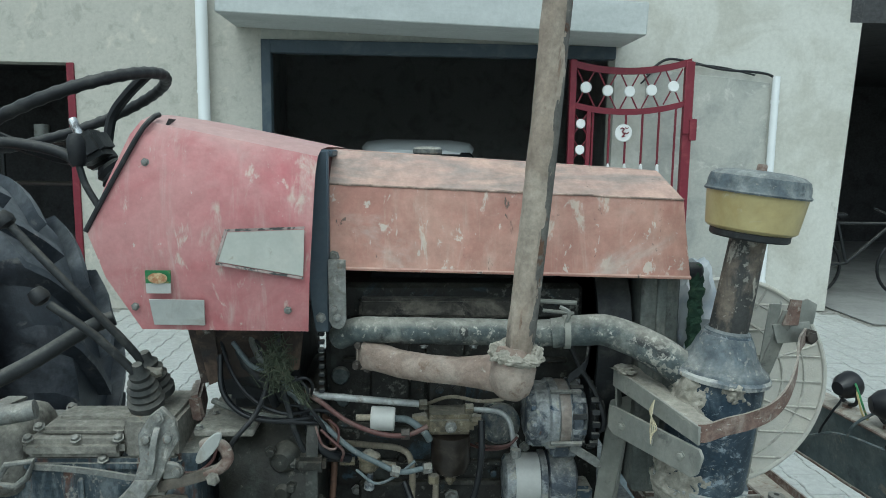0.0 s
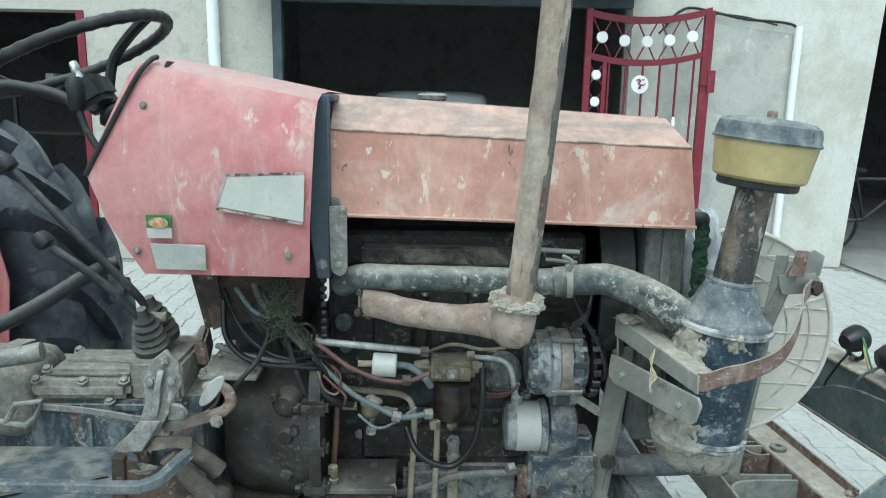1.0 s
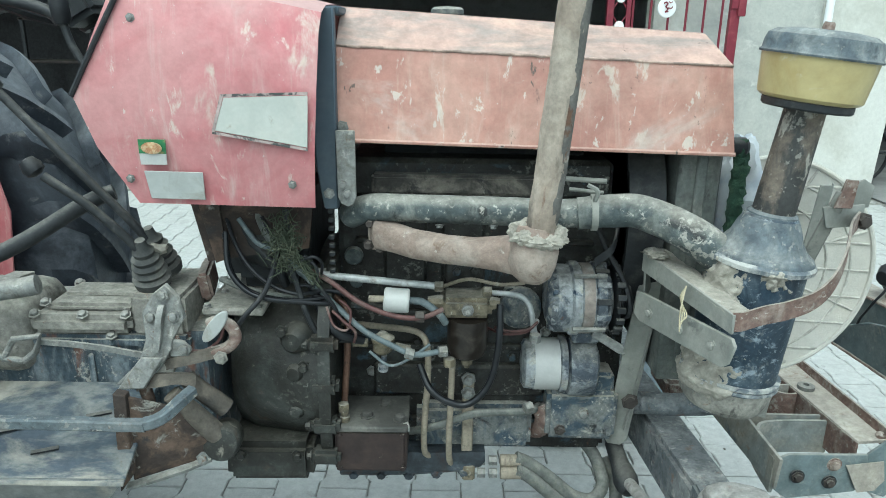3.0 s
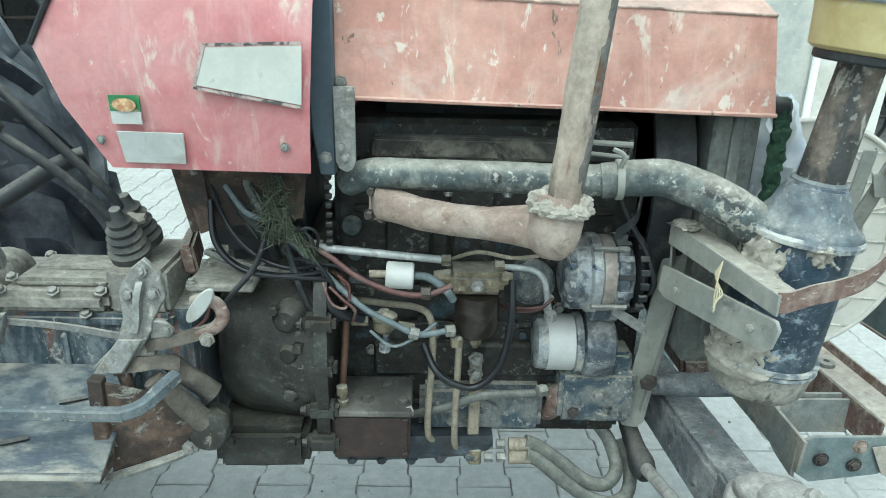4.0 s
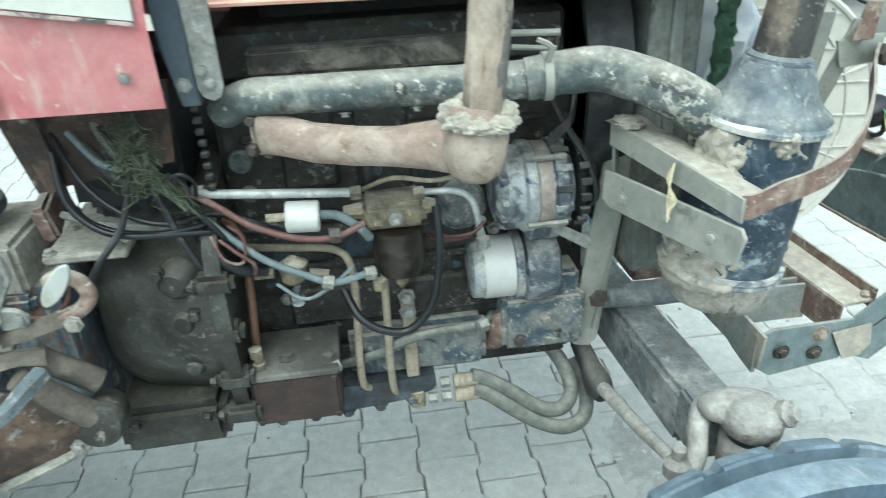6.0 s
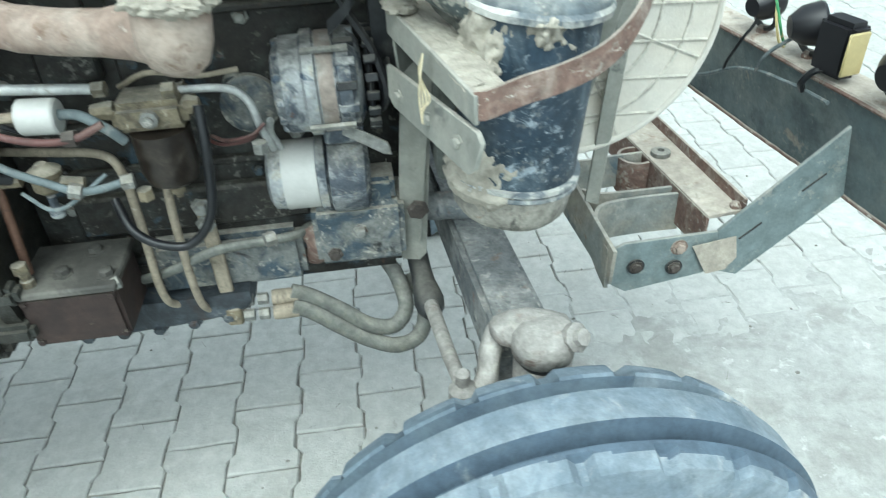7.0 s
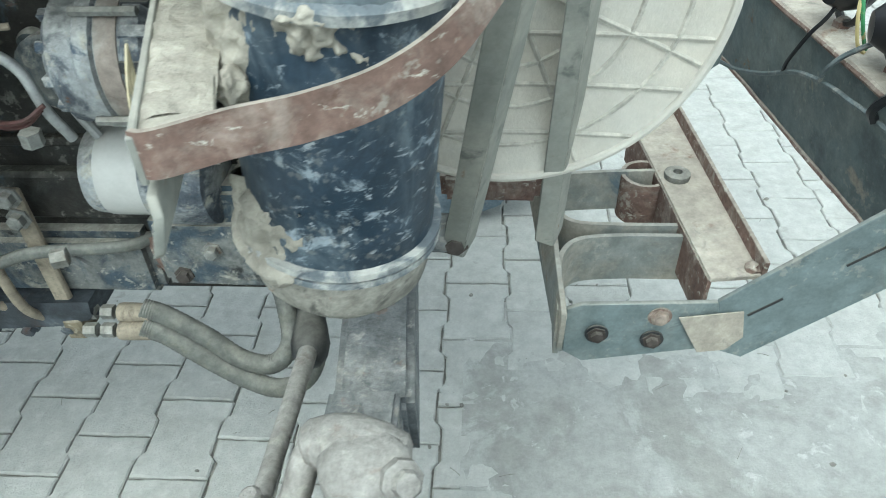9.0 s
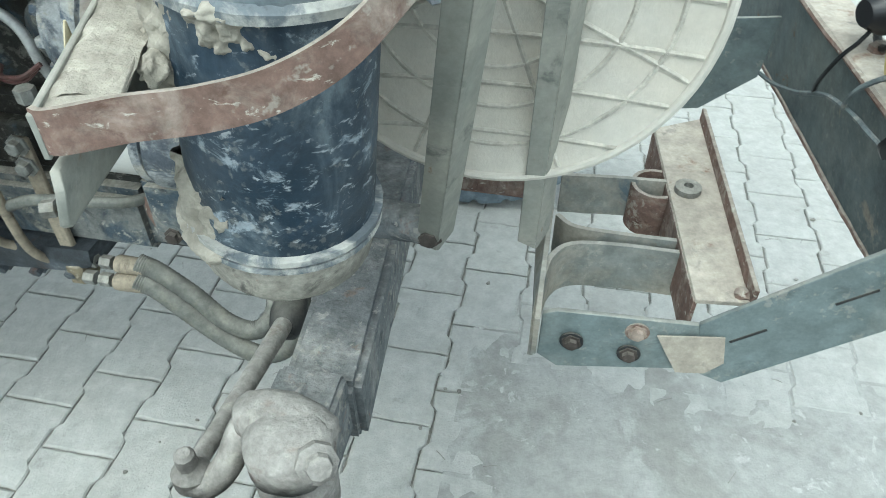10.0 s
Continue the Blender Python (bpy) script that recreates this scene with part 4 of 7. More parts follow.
part("spoke", tube([hubc + Vector((0.004, 0, 0.015)), (-0.490, YC, 1.59), (-0.476, YC, 1.65), (-0.43, YC - 0.02, 1.70), rim_at(-0.25)], 0.012, 8), rubber, steer)
for a in (2.0, 4.2):
    part("spoke", tube([hubc + Vector((0, 0, 0.02)), hubc * 0.55 + rim_at(a, 0.2, 0.05) * 0.45, rim_at(a, 0.19, 0.03), rim_at(a)], 0.012, 8), rubber, steer)
part("hub", lathe([(0.028, 0), (0.036, 0.01), (0.03, 0.04), (0.0, 0.046)], hubc, (-0.4, 0, 0.91)), rubber, steer)
part("steering_column", tube([(-0.3, YC, 1.40), (-0.42, YC, 1.475), (-0.5, YC, 1.54)], (0.03, 0.022), 12), tar_dark, tractor)
part("column_boot", lathe([(0.045, 0.0), (0.036, 0.008), (0.042, 0.018), (0.033, 0.026), (0.038, 0.036), (0.03, 0.044), (0.034, 0.054), (0.026, 0.064)], (-0.425, YC - 0.06, 1.49), (-0.7, 0, 0.72), 18), rubber, tractor, "ribbed black rubber column boot")
part("column_switch", block((-0.54, 1.76, 1.545), (-0.46, 1.84, 1.605), 0.012, 2, turn=(0, -30, 0)), tar_dark, tractor, "black switch box on the steering column")
part("ignition_stub", lathe([(0.01, 0), (0.01, 0.035), (0.008, 0.042)], (-0.522, 1.8, 1.6), (-0.35, 0, 1), 12), chrome, tractor)
part("throttle_lever", tube([(-0.385, 1.6, 1.43), (-0.402, 1.6, 1.462), (-0.425, 1.6, 1.505), (-0.437, 1.6, 1.548)], 0.007, 8), tar_dark, tractor)
part("throttle_grip", lathe([(0.012, 0), (0.016, 0.008), (0.017, 0.05), (0.011, 0.062), (0.0, 0.064)], (-0.437, 1.6, 1.54), (-0.05, 0, 1), 14), rubber, tractor)
part("hand_lever", tube([(-0.95, 1.6, 1.55), (-0.62, 1.6, 1.582), (-0.52, 1.6, 1.578), (-0.46, 1.6, 1.562), (-0.44, 1.6, 1.545)], 0.011, 10), rubber, tractor, "curved black hand lever")

# engine block
blk = part("engine_block", worn(bevelled(block((0.022, 1.7185, 0.618), (0.6205, 2.1805, 1.206), 0.012, 2), 0), 0.002), engine_dark, tractor, "oily black engine block")
part("sump", worn(loft([[(x, y, z) for y, z in ((1.668, 0.64), (1.662, 0.625), (1.664, dz + 0.012), (1.676, dz), (2.0, dz), (2.09, 0.594), (2.1, 0.64))] for x, dz in ((0.02, 0.572), (0.1, 0.570), (0.2, 0.574), (0.29, 0.586), (0.335, 0.598), (0.345, 0.608))], closed=True), 0.004, 16), sump_mat, blk, "grimy blue-black sump")
for i in range(5):
    part("bolt", bolt((0.05 + 0.062 * i, 1.672, 0.582 + 0.0045 * max(0, i - 2)), (0, -1, -0.3), 0.010, 0.012), sump_mat, blk)
part("cylinder_head", block((0.05, 1.67, 1.22), (0.58, 2.07, 1.30), 0.01), engine_dark, blk)
part("rocker_rail", worn(block((0.10, 1.640, 1.232), (0.46, 1.68, 1.272), 0.006, 2), 0.002), rail_mat, blk, "dirt-caked dark rail below the bonnet")
# raised to help keep light from behind out of the bonnet gap
part("rocker_cover", block((0.1, 1.72, 1.30), (0.55, 2.02, 1.345), 0.02, 2), tar_dark, blk)
for i, x in enumerate((0.17, 0.29)):
    part("head_port", block((x - 0.05, 1.70, 1.03), (x + 0.04, 1.725, 1.18), 0.006), engine_dark, blk)
for x, z, r in ((0.147, 1.107, 0.018), (0.055, 1.102, 0.02), (0.06, 1.045, 0.014), (0.391, 1.023, 0.018), (0.118, 1.14, 0.011)):
    part("core_plug", lathe([(r, 0), (r, 0.012), (r * 0.85, 0.016), (0.0, 0.017)], (x, 1.72, z - 0.018), (0, -1, 0), 18), pipe_grey, blk)
part("side_cover", block((0.2802, 1.711, 0.7586), (0.3792, 1.7825, 0.8312), 0.008), brass, blk, "grimy brown pump mounting plate")
part("tappet_cover", block((0.0955, 1.6975, 0.765), (0.4735, 1.7238, 0.8385), 0.006), engine_dark, blk)
part("front_mount", worn(block((0.4736, 1.6563, 0.6814), (0.6287, 1.8382, 0.7991), 0.01, 2), 0.003), engine_blue, tractor, "mud-smeared blue front engine mount")
part("mount_lug", worn(block((0.5699, 1.6617, 0.7938), (0.618, 1.7419, 0.8419), 0.008, 2), 0.002), engine_blue, tractor)
part("mount_bolt", bolt((0.5538, 1.6563, 0.751), (0, -1, 0), 0.009, 0.012), steel_bare, tractor)
part("mount_bolt", bolt((0.5056, 1.6563, 0.7082), (0, -1, 0), 0.009, 0.01), bolt_rust, tractor)
part("lower_rail", block((0.19, 1.6888, 0.636), (0.4492, 1.7644, 0.744), 0.012, 2), engine_blue, tractor, "dusty blue lower engine rail")
part("elbow_union", worn(tube([(0.4654, 1.6996, 0.744), (0.4762, 1.6888, 0.717), (0.4708, 1.7104, 0.6792), (0.4492, 1.7428, 0.6576)], 0.02, 12), 0.003), rust, tractor, "rusty pipe elbow")
part("timing_case", block((0.5785, 1.7605, 0.7125), (0.6573, 2.0755, 1.185), 0.02, 2), engine_dark, tractor)
part("belt_pulley", lathe([(0.0, 0), (0.075, 0), (0.078, 0.006), (0.066, 0.014), (0.078, 0.022), (0.075, 0.03), (0.0, 0.03)], (0.62, 1.87, 0.92), (1, 0, 0), 26), tar_dark, tractor)
fanp = part("cooling_fan", lathe([(0.0, 0), (0.05, 0), (0.05, 0.03), (0.0, 0.035)], (0.62, YC, 1.21), (1, 0, 0), 20), tar_dark, tractor)
for k in range(6):
    a = k * math.pi / 3
    c, s = math.cos(a), math.sin(a)
    part("blade", slab([(0.63, YC + 0.04 * c - 0.03 * s, 1.21 + 0.04 * s + 0.03 * c), (0.645, YC + 0.04 * c + 0.03 * s, 1.21 + 0.04 * s - 0.03 * c), (0.65, YC + 0.2 * c + 0.045 * s, 1.21 + 0.2 * s - 0.045 * c), (0.625, YC + 0.2 * c - 0.045 * s, 1.21 + 0.2 * s + 0.045 * c)], (0.002, 0, 0), 0), tar_dark, fanp)
radiator = part("radiator", block((0.685, 1.60, 0.86), (0.765, 2.14, 1.345), 0.006), radiator_mat, tractor, "grey-green radiator with dusty side tank")
part("side_rib", block((0.715, 1.592, 0.88), (0.735, 1.602, 1.34), 0.003), radiator_mat, radiator)
part("rust_bolt", bolt((0.728, 1.592, 1.19), (0, -1, 0), 0.013, 0.02), bolt_rust, radiator)
part("fan_shroud", lathe([(0.25, 0), (0.255, 0.07), (0.235, 0.07), (0.235, 0)], (0.605, YC, 1.16), (1, 0, 0), 30), tar_dark, tractor)

# exhaust and intake
man_secs = []
for x, y, z, ry, rz in ((0.112, 1.60, 1.172, 0.022, 0.024), (0.122, 1.58, 1.171, 0.027, 0.029), (0.15, 1.562, 1.169, 0.026, 0.028), (0.19, 1.543, 1.163, 0.025, 0.026), (0.245, 1.521, 1.159, 0.024, 0.0245),
                        (0.295, 1.50, 1.161, 0.025, 0.0255), (0.34, 1.474, 1.168, 0.029, 0.030), (0.37, 1.452, 1.172, 0.032, 0.034), (0.392, 1.438, 1.174, 0.032, 0.036)):
    man_secs.append([(x - 0.35 * ry * math.copysign(abs(math.cos(a)) ** 0.75, math.cos(a)), y - ry * math.copysign(abs(math.cos(a)) ** 0.75, math.cos(a)), z + rz * math.copysign(abs(math.sin(a)) ** 0.75, math.sin(a))) for a in np.linspace(0, 2 * math.pi, 29)[:-1]])
man = part("exhaust_manifold", worn(worn(loft(man_secs, closed=True), 0.003, 34), 0.0012, 90), tan_rust, tractor, "tan heat-rusted exhaust manifold", 60)
part("manifold_flange", worn(block((0.1, 1.572, 1.137), (0.132, 1.612, 1.204), 0.008, 2), 0.003), tan_rust, man)
for x, z in ((0.106, 1.193), (0.124, 1.145), (0.102, 1.15)):
    part("flange_bolt", bolt((x, 1.575, z), (-0.25, -1, 0), 0.0075, 0.012), bolt_rust, man)
part("elbow", worn(lathe([(0.0, -0.054), (0.018, -0.051), (0.033, -0.038), (0.041, -0.016), (0.041, 0.01), (0.038, 0.032), (0.033, 0.05)], (0.394, 1.43, 1.182), (0.05, 0, 1), 24), 0.003, 30), tan_rust, man)
for i, (x, y, z, sx, sz) in enumerate(((0.366, 1.428, 1.221, 0.017, 0.017), (0.376, 1.404, 1.217, 0.02, 0.013), (0.398, 1.394, 1.211, 0.022, 0.010), (0.42, 1.40, 1.21, 0.019, 0.012), (0.434, 1.418, 1.213, 0.015, 0.016), (0.427, 1.448, 1.218, 0.02, 0.012), (0.39, 1.456, 1.222, 0.024, 0.013))):
    part("sealing_clay", worn(lump((x, y, z), (sx, 0.012, sz), i + 3, 0.4, 4), 0.0022, 40), mudcake, man, "crumbling pale sealing clay" if not i else "")
stack = part("exhaust_pipe", worn(tube([(0.401, 1.425, 1.19), (0.413, 1.425, 1.32), (0.424, 1.425, 1.45), (0.438, 1.425, 1.62), (0.452, 1.425, 1.83), (0.474, 1.425, 2.2)], 0.0252, 24, per=14), 0.0015, 25), stack_mat, tractor, "blotched tall exhaust pipe")


def burnt_scale(a0, a1, z0, z1, seed, cover):
    """Burnt scale on the stack: it stands proud of the pipe and sinks into it where it has flaked off."""
    bm = bmesh.new()
    NA, NH = 22, 90
    vs = []
    for i in range(NA + 1):
        row = []
        for j in range(NH + 1):
            u, v = i / NA, j / NH
            a, z = radians(a0 + (a1 - a0) * u), z0 + (z1 - z0) * v
            q = Vector((a * 1.6, z * 13.0, seed * 3.1))
            k = noise.noise(q) + 0.6 * noise.noise(q * 2.6) + 0.35 * noise.noise(q * 6.0) + cover + min(1.0, 5.0 * min(u, 1 - u)) + min(1.0, 12.0 * min(v, 1 - v)) - 2.0
            cx = np.interp(z, (1.19, 1.32, 1.45, 1.62, 1.83, 2.2), (0.401, 0.413, 0.424, 0.438, 0.452, 0.474))
            r = 0.0257 + max(-0.004, min(0.0012, k * 0.006))
            row.append(bm.verts.new((cx + r * math.cos(a), 1.425 + r * math.sin(a), z)))
        vs.append(row)
    for i in range(NA):
        for j in range(NH):
            bm.faces.new((vs[i][j], vs[i + 1][j], vs[i + 1][j + 1], vs[i][j + 1]))
    return bm


part("burnt_scale", burnt_scale(-68, 75, 1.235, 1.72, 3, 0.6), burnt_mat, stack, "dark flaking burnt scale")
part("burnt_scale", burnt_scale(-60, 75, 1.72, 2.19, 5, 0.6), burnt_mat, stack)
intake = part("intake_pipe", worn(tube([(0.062, 1.62, 1.196), (0.085, 1.595, 1.212), (0.12, 1.58, 1.222), (0.232, 1.572, 1.222), (0.392, 1.565, 1.221), (0.5, 1.56, 1.221)], (0.026, 0.027), 18, per=8), 0.0012, 30), pipe_grey, tractor, "slate-grey dusty intake pipe")
for x in (0.235, 0.335):
    part("bolt", bolt((x, 1.56, 1.195), (0, -0.4, -1), 0.006, 0.006), steel_bare, intake)
hose = part("intake_hose", worn(tube([(0.49, 1.56, 1.221), (0.55, 1.553, 1.228), (0.595, 1.54, 1.232), (0.64, 1.517, 1.220), (0.69, 1.487, 1.198), (0.735, 1.475, 1.165), (0.765, 1.475, 1.14)], (0.03, 0.036), 18, per=8), 0.0015, 25), pipe_grey, tractor, "dusty rubber intake hose")
part("hose_clamp", lathe([(0.032, -0.006), (0.034, -0.006), (0.034, 0.006), (0.032, 0.006)], (0.52, 1.557, 1.224), (1, -0.1, 0.05), 24), galv, hose)
part("hose_clamp", tube([(0.515, 1.535, 1.25), (0.518, 1.53, 1.27), (0.50, 1.535, 1.28)], 0.004, 6), galv, hose)
part("stay_rod", tube([(0.47, 1.6, 1.278), (0.545, 1.58, 1.278)], 0.005, 8, False), galv, tractor)
part("stay_rod", tube([(0.48, 1.6, 1.258), (0.54, 1.58, 1.256)], 0.004, 8, False), galv, tractor)

# alternator
alt = part("alternator", lathe([(0.0, 0), (0.0449, 0), (0.0589, 0.006), (0.0706, 0.016), (0.0706, 0.0428), (0.077, 0.0471), (0.077, 0.0621), (0.0717, 0.0642), (0.0717, 0.091), (0.077, 0.0942), (0.077, 0.1113), (0.0685, 0.1198), (0.0535, 0.1284), (0.0, 0.1305)], (0.4575, 1.6617, 1.0153), (1, 0.02, 0), 30), alu, tractor, "dirty aluminium alternator with cooling slots")
for k in range(12):
    a = k * math.pi / 6
    c, s = math.cos(a), math.sin(a)
    part("rib", block((0.4629, 1.6617 + 0.0621 * c - 0.006, 1.0153 + 0.0621 * s - 0.006), (0.5024, 1.6617 + 0.0621 * c + 0.006, 1.0153 + 0.0621 * s + 0.006), 0.002, turn=(math.degrees(a), 0, 0)), alu, alt)
for k in range(14):
    a = k * math.pi / 7 + 0.2
    c, s = math.cos(a), math.sin(a)
    part("vent_slot", block((0.5495, 1.6617 + 0.0712 * c - 0.005, 1.0153 + 0.0712 * s - 0.006), (0.5784, 1.6617 + 0.0712 * c + 0.007, 1.0153 + 0.0712 * s + 0.006), 0.001, turn=(math.degrees(a), 0, 0)), alu if k % 2 else tar_dark, alt)
for a in (0.6, 2.2, 3.7, 5.2):
    part("through_bolt", tube([(0.5046, 1.6617 + 0.0792 * math.cos(a), 1.0153 + 0.0792 * math.sin(a)), (0.5699, 1.6617 + 0.0792 * math.cos(a), 1.0153 + 0.0792 * math.sin(a))], 0.005, 6, False), steel_bare, alt)
part("stator_band", lathe([(0.0738, 0), (0.0738, 0.022)], (0.5238, 1.6627, 1.0153), (1, 0.02, 0), 30), band_mat, alt)
fan = part("alternator_fan", lathe([(0.0, 0), (0.0642, 0), (0.0728, 0.003), (0.0642, 0.008), (0.0, 0.008)], (0.5923, 1.6649, 1.0153), (1, 0.02, 0), 30), tar_dark, alt)
for k in range(18):
    a = k * math.pi / 9
    part("fan_tooth", block((0.5902, 1.6649 + 0.0728 * math.cos(a) - 0.004, 1.0153 + 0.0728 * math.sin(a) - 0.006), (0.6073, 1.6649 + 0.0728 * math.cos(a) + 0.004, 1.0153 + 0.0728 * math.sin(a) + 0.006), 0.001, turn=(math.degrees(a), 0, 0)), tar_dark, fan)
part("pulley", lathe([(0.0, 0), (0.0385, 0), (0.0407, 0.004), (0.0321, 0.01), (0.0407, 0.016), (0.0385, 0.02), (0.0, 0.02)], (0.6073, 1.6649, 1.0153), (1, 0.02, 0), 24), tar_dark, alt)
part("fan_belt", tube([(0.5523, 1.6555, 1.1693), (0.5743, 1.6398, 1.122), (0.6047, 1.6187, 1.0695), (0.6184, 1.603, 1.017), (0.6121, 1.6345, 0.9802), (0.6121, 1.7605, 0.9225), (0.6205, 1.8655, 0.891)], 0.006, 6), rubber, tractor, "worn fan belt")
part("tension_bracket", slab([(0.5523, 1.6082, 0.9698), (0.6121, 1.603, 0.9351), (0.6174, 1.603, 0.9141), (0.6047, 1.603, 0.9162), (0.547, 1.6082, 0.9519)], (0, 0.005, 0), 0.001), steel_bare, tractor, "slotted adjuster bracket")
part("alternator_foot", block((0.5164, 1.6456, 0.9168), (0.5752, 1.6991, 0.9489), 0.006), alu, alt)
for p in (((0.4326, 1.6188, 0.9725), (0.4115, 1.6136, 0.9567), (0.3693, 1.6294, 0.9461), (0.3377, 1.661, 0.9461)), ((0.4379, 1.6188, 0.9778), (0.4168, 1.6083, 0.9651), (0.3799, 1.6188, 0.9567), (0.3535, 1.6505, 0.9514))):
    part("lead_wire", tube(p, 0.003, 6), hose_red, alt)

# round pump beneath the alternator
pump = part("power_pump", lathe([(0, 0), (0.0428, 0), (0.0535, 0.0064), (0.0556, 0.0193), (0.0556, 0.0278)], (0.4171, 1.6938, 0.8499), (1, 0, 0), 28), alu, tractor, "dusty round pump with a white label band")
part("label_band", lathe([(0.0562, 0), (0.0572, 0), (0.0572, 0.0535), (0.0562, 0.0535)], (0.4428, 1.6938, 0.8499), (1, 0, 0), 30), white_label, pump)
part("clamp_ring", lathe([(0.0556, 0), (0.0631, 0.0021), (0.0631, 0.015), (0.0556, 0.0171)], (0.4963, 1.6938, 0.8499), (1, 0, 0), 28), alu, pump)
part("pump_body", worn(lathe([(0.0556, 0), (0.0663, 0.0043), (0.0674, 0.0428), (0.0642, 0.0589), (0.0481, 0.0663), (0, 0.0685)], (0.5134, 1.6938, 0.8467), (1, 0, 0), 26), 0.002), alu, pump)
part("pump_tube", tube([(0.4468, 1.6777, 0.9061), (0.4361, 1.6724, 0.9382), (0.4415, 1.6563, 0.965)], 0.006, 8), zinc_pipe, pump)

# fuel filter
filt = part("fuel_filter", worn(block((0.2394, 1.5869, 0.9932), (0.3424, 1.6745, 1.0365), 0.01, 2), 0.002), brass, tractor, "grimy brass fuel filter with a dark bowl")
part("filter_bracket", block((0.2466, 1.6539, 1.0313), (0.3291, 1.7003, 1.0932), 0.006), engine_dark, filt)
for x in (0.27, 0.305):
    part("bolt", bolt((x + 0.003, 1.654, 1.072), (0, -1, 0), 0.008, 0.008), engine_dark, filt)
part("filter_lug", lathe([(0.0124, 0), (0.0144, 0.0062), (0.0103, 0.0309)], (0.2446, 1.6076, 1.0241), (-1, 0, 0), 8), brass, filt)
part("filter_lug", lathe([(0.0124, 0), (0.0144, 0.0062), (0.0103, 0.0206)], (0.3373, 1.6076, 1.0221), (1, 0, 0), 8), brass, filt)
part("filter_plug", lathe([(0.0124, 0), (0.0124, 0.0103), (0.0072, 0.0124), (0.0072, 0.0165)], (0.293, 1.588, 1.0159), (0, -1, 0), 8), steel_bare, filt)
part("bowl", lathe([(0.0412, 0), (0.0412, -0.0618), (0.035, -0.0803), (0.0185, -0.0906), (0.0124, -0.0927), (0, -0.0927)], (0.2951, 1.6106, 0.9912), (0, 0, 1), 26), bowl_dark, filt, "dark glass filter bowl")
part("drain_nut", lathe([(0.012, 0), (0.012, -0.012), (0.006, -0.009), (0.006, -0.02)], (0.2951, 1.6106, 0.8985), (0, 0, 1), 6), brass, filt)
wf = part("inline_filter", lathe([(0.0, 0), (0.022, 0), (0.0245, 0.003), (0.0245, 0.047), (0.022, 0.05), (0.0, 0.05)], (0.128, 1.59, 1.033), (1, 0, -0.05), 24), white_label, tractor, "white plastic inline filter")
part("filter_nozzle", lathe([(0.007, 0), (0.007, 0.03)], (0.098, 1.59, 1.034), (1, 0, 0), 10), tan_pipe, wf)
lp = part("lift_pump", worn(lathe([(0.012, -0.026), (0.02, -0.018), (0.021, 0.0), (0.024, 0.003), (0.024, 0.008), (0.014, 0.014), (0.008, 0.02)], (0.124, 1.60, 0.94), (0, 0, 1), 16), 0.002), brass, tractor, "small grimy lift pump")
part("pump_primer", lathe([(0.006, 0), (0.006, -0.02), (0.011, -0.024), (0.011, -0.036), (0.0, -0.04)], (0.128, 1.585, 0.915), (0.1, -0.2, 1), 12), alu, lp)
part("pump_union", lathe([(0.009, 0), (0.009, 0.03)], (0.095, 1.59, 0.94), (-1, 0, 0), 6), brass, lp)
part("pump_union", lathe([(0.009, 0), (0.009, 0.03)], (0.15, 1.585, 0.935), (1, 0, -0.2), 6), brass, lp)

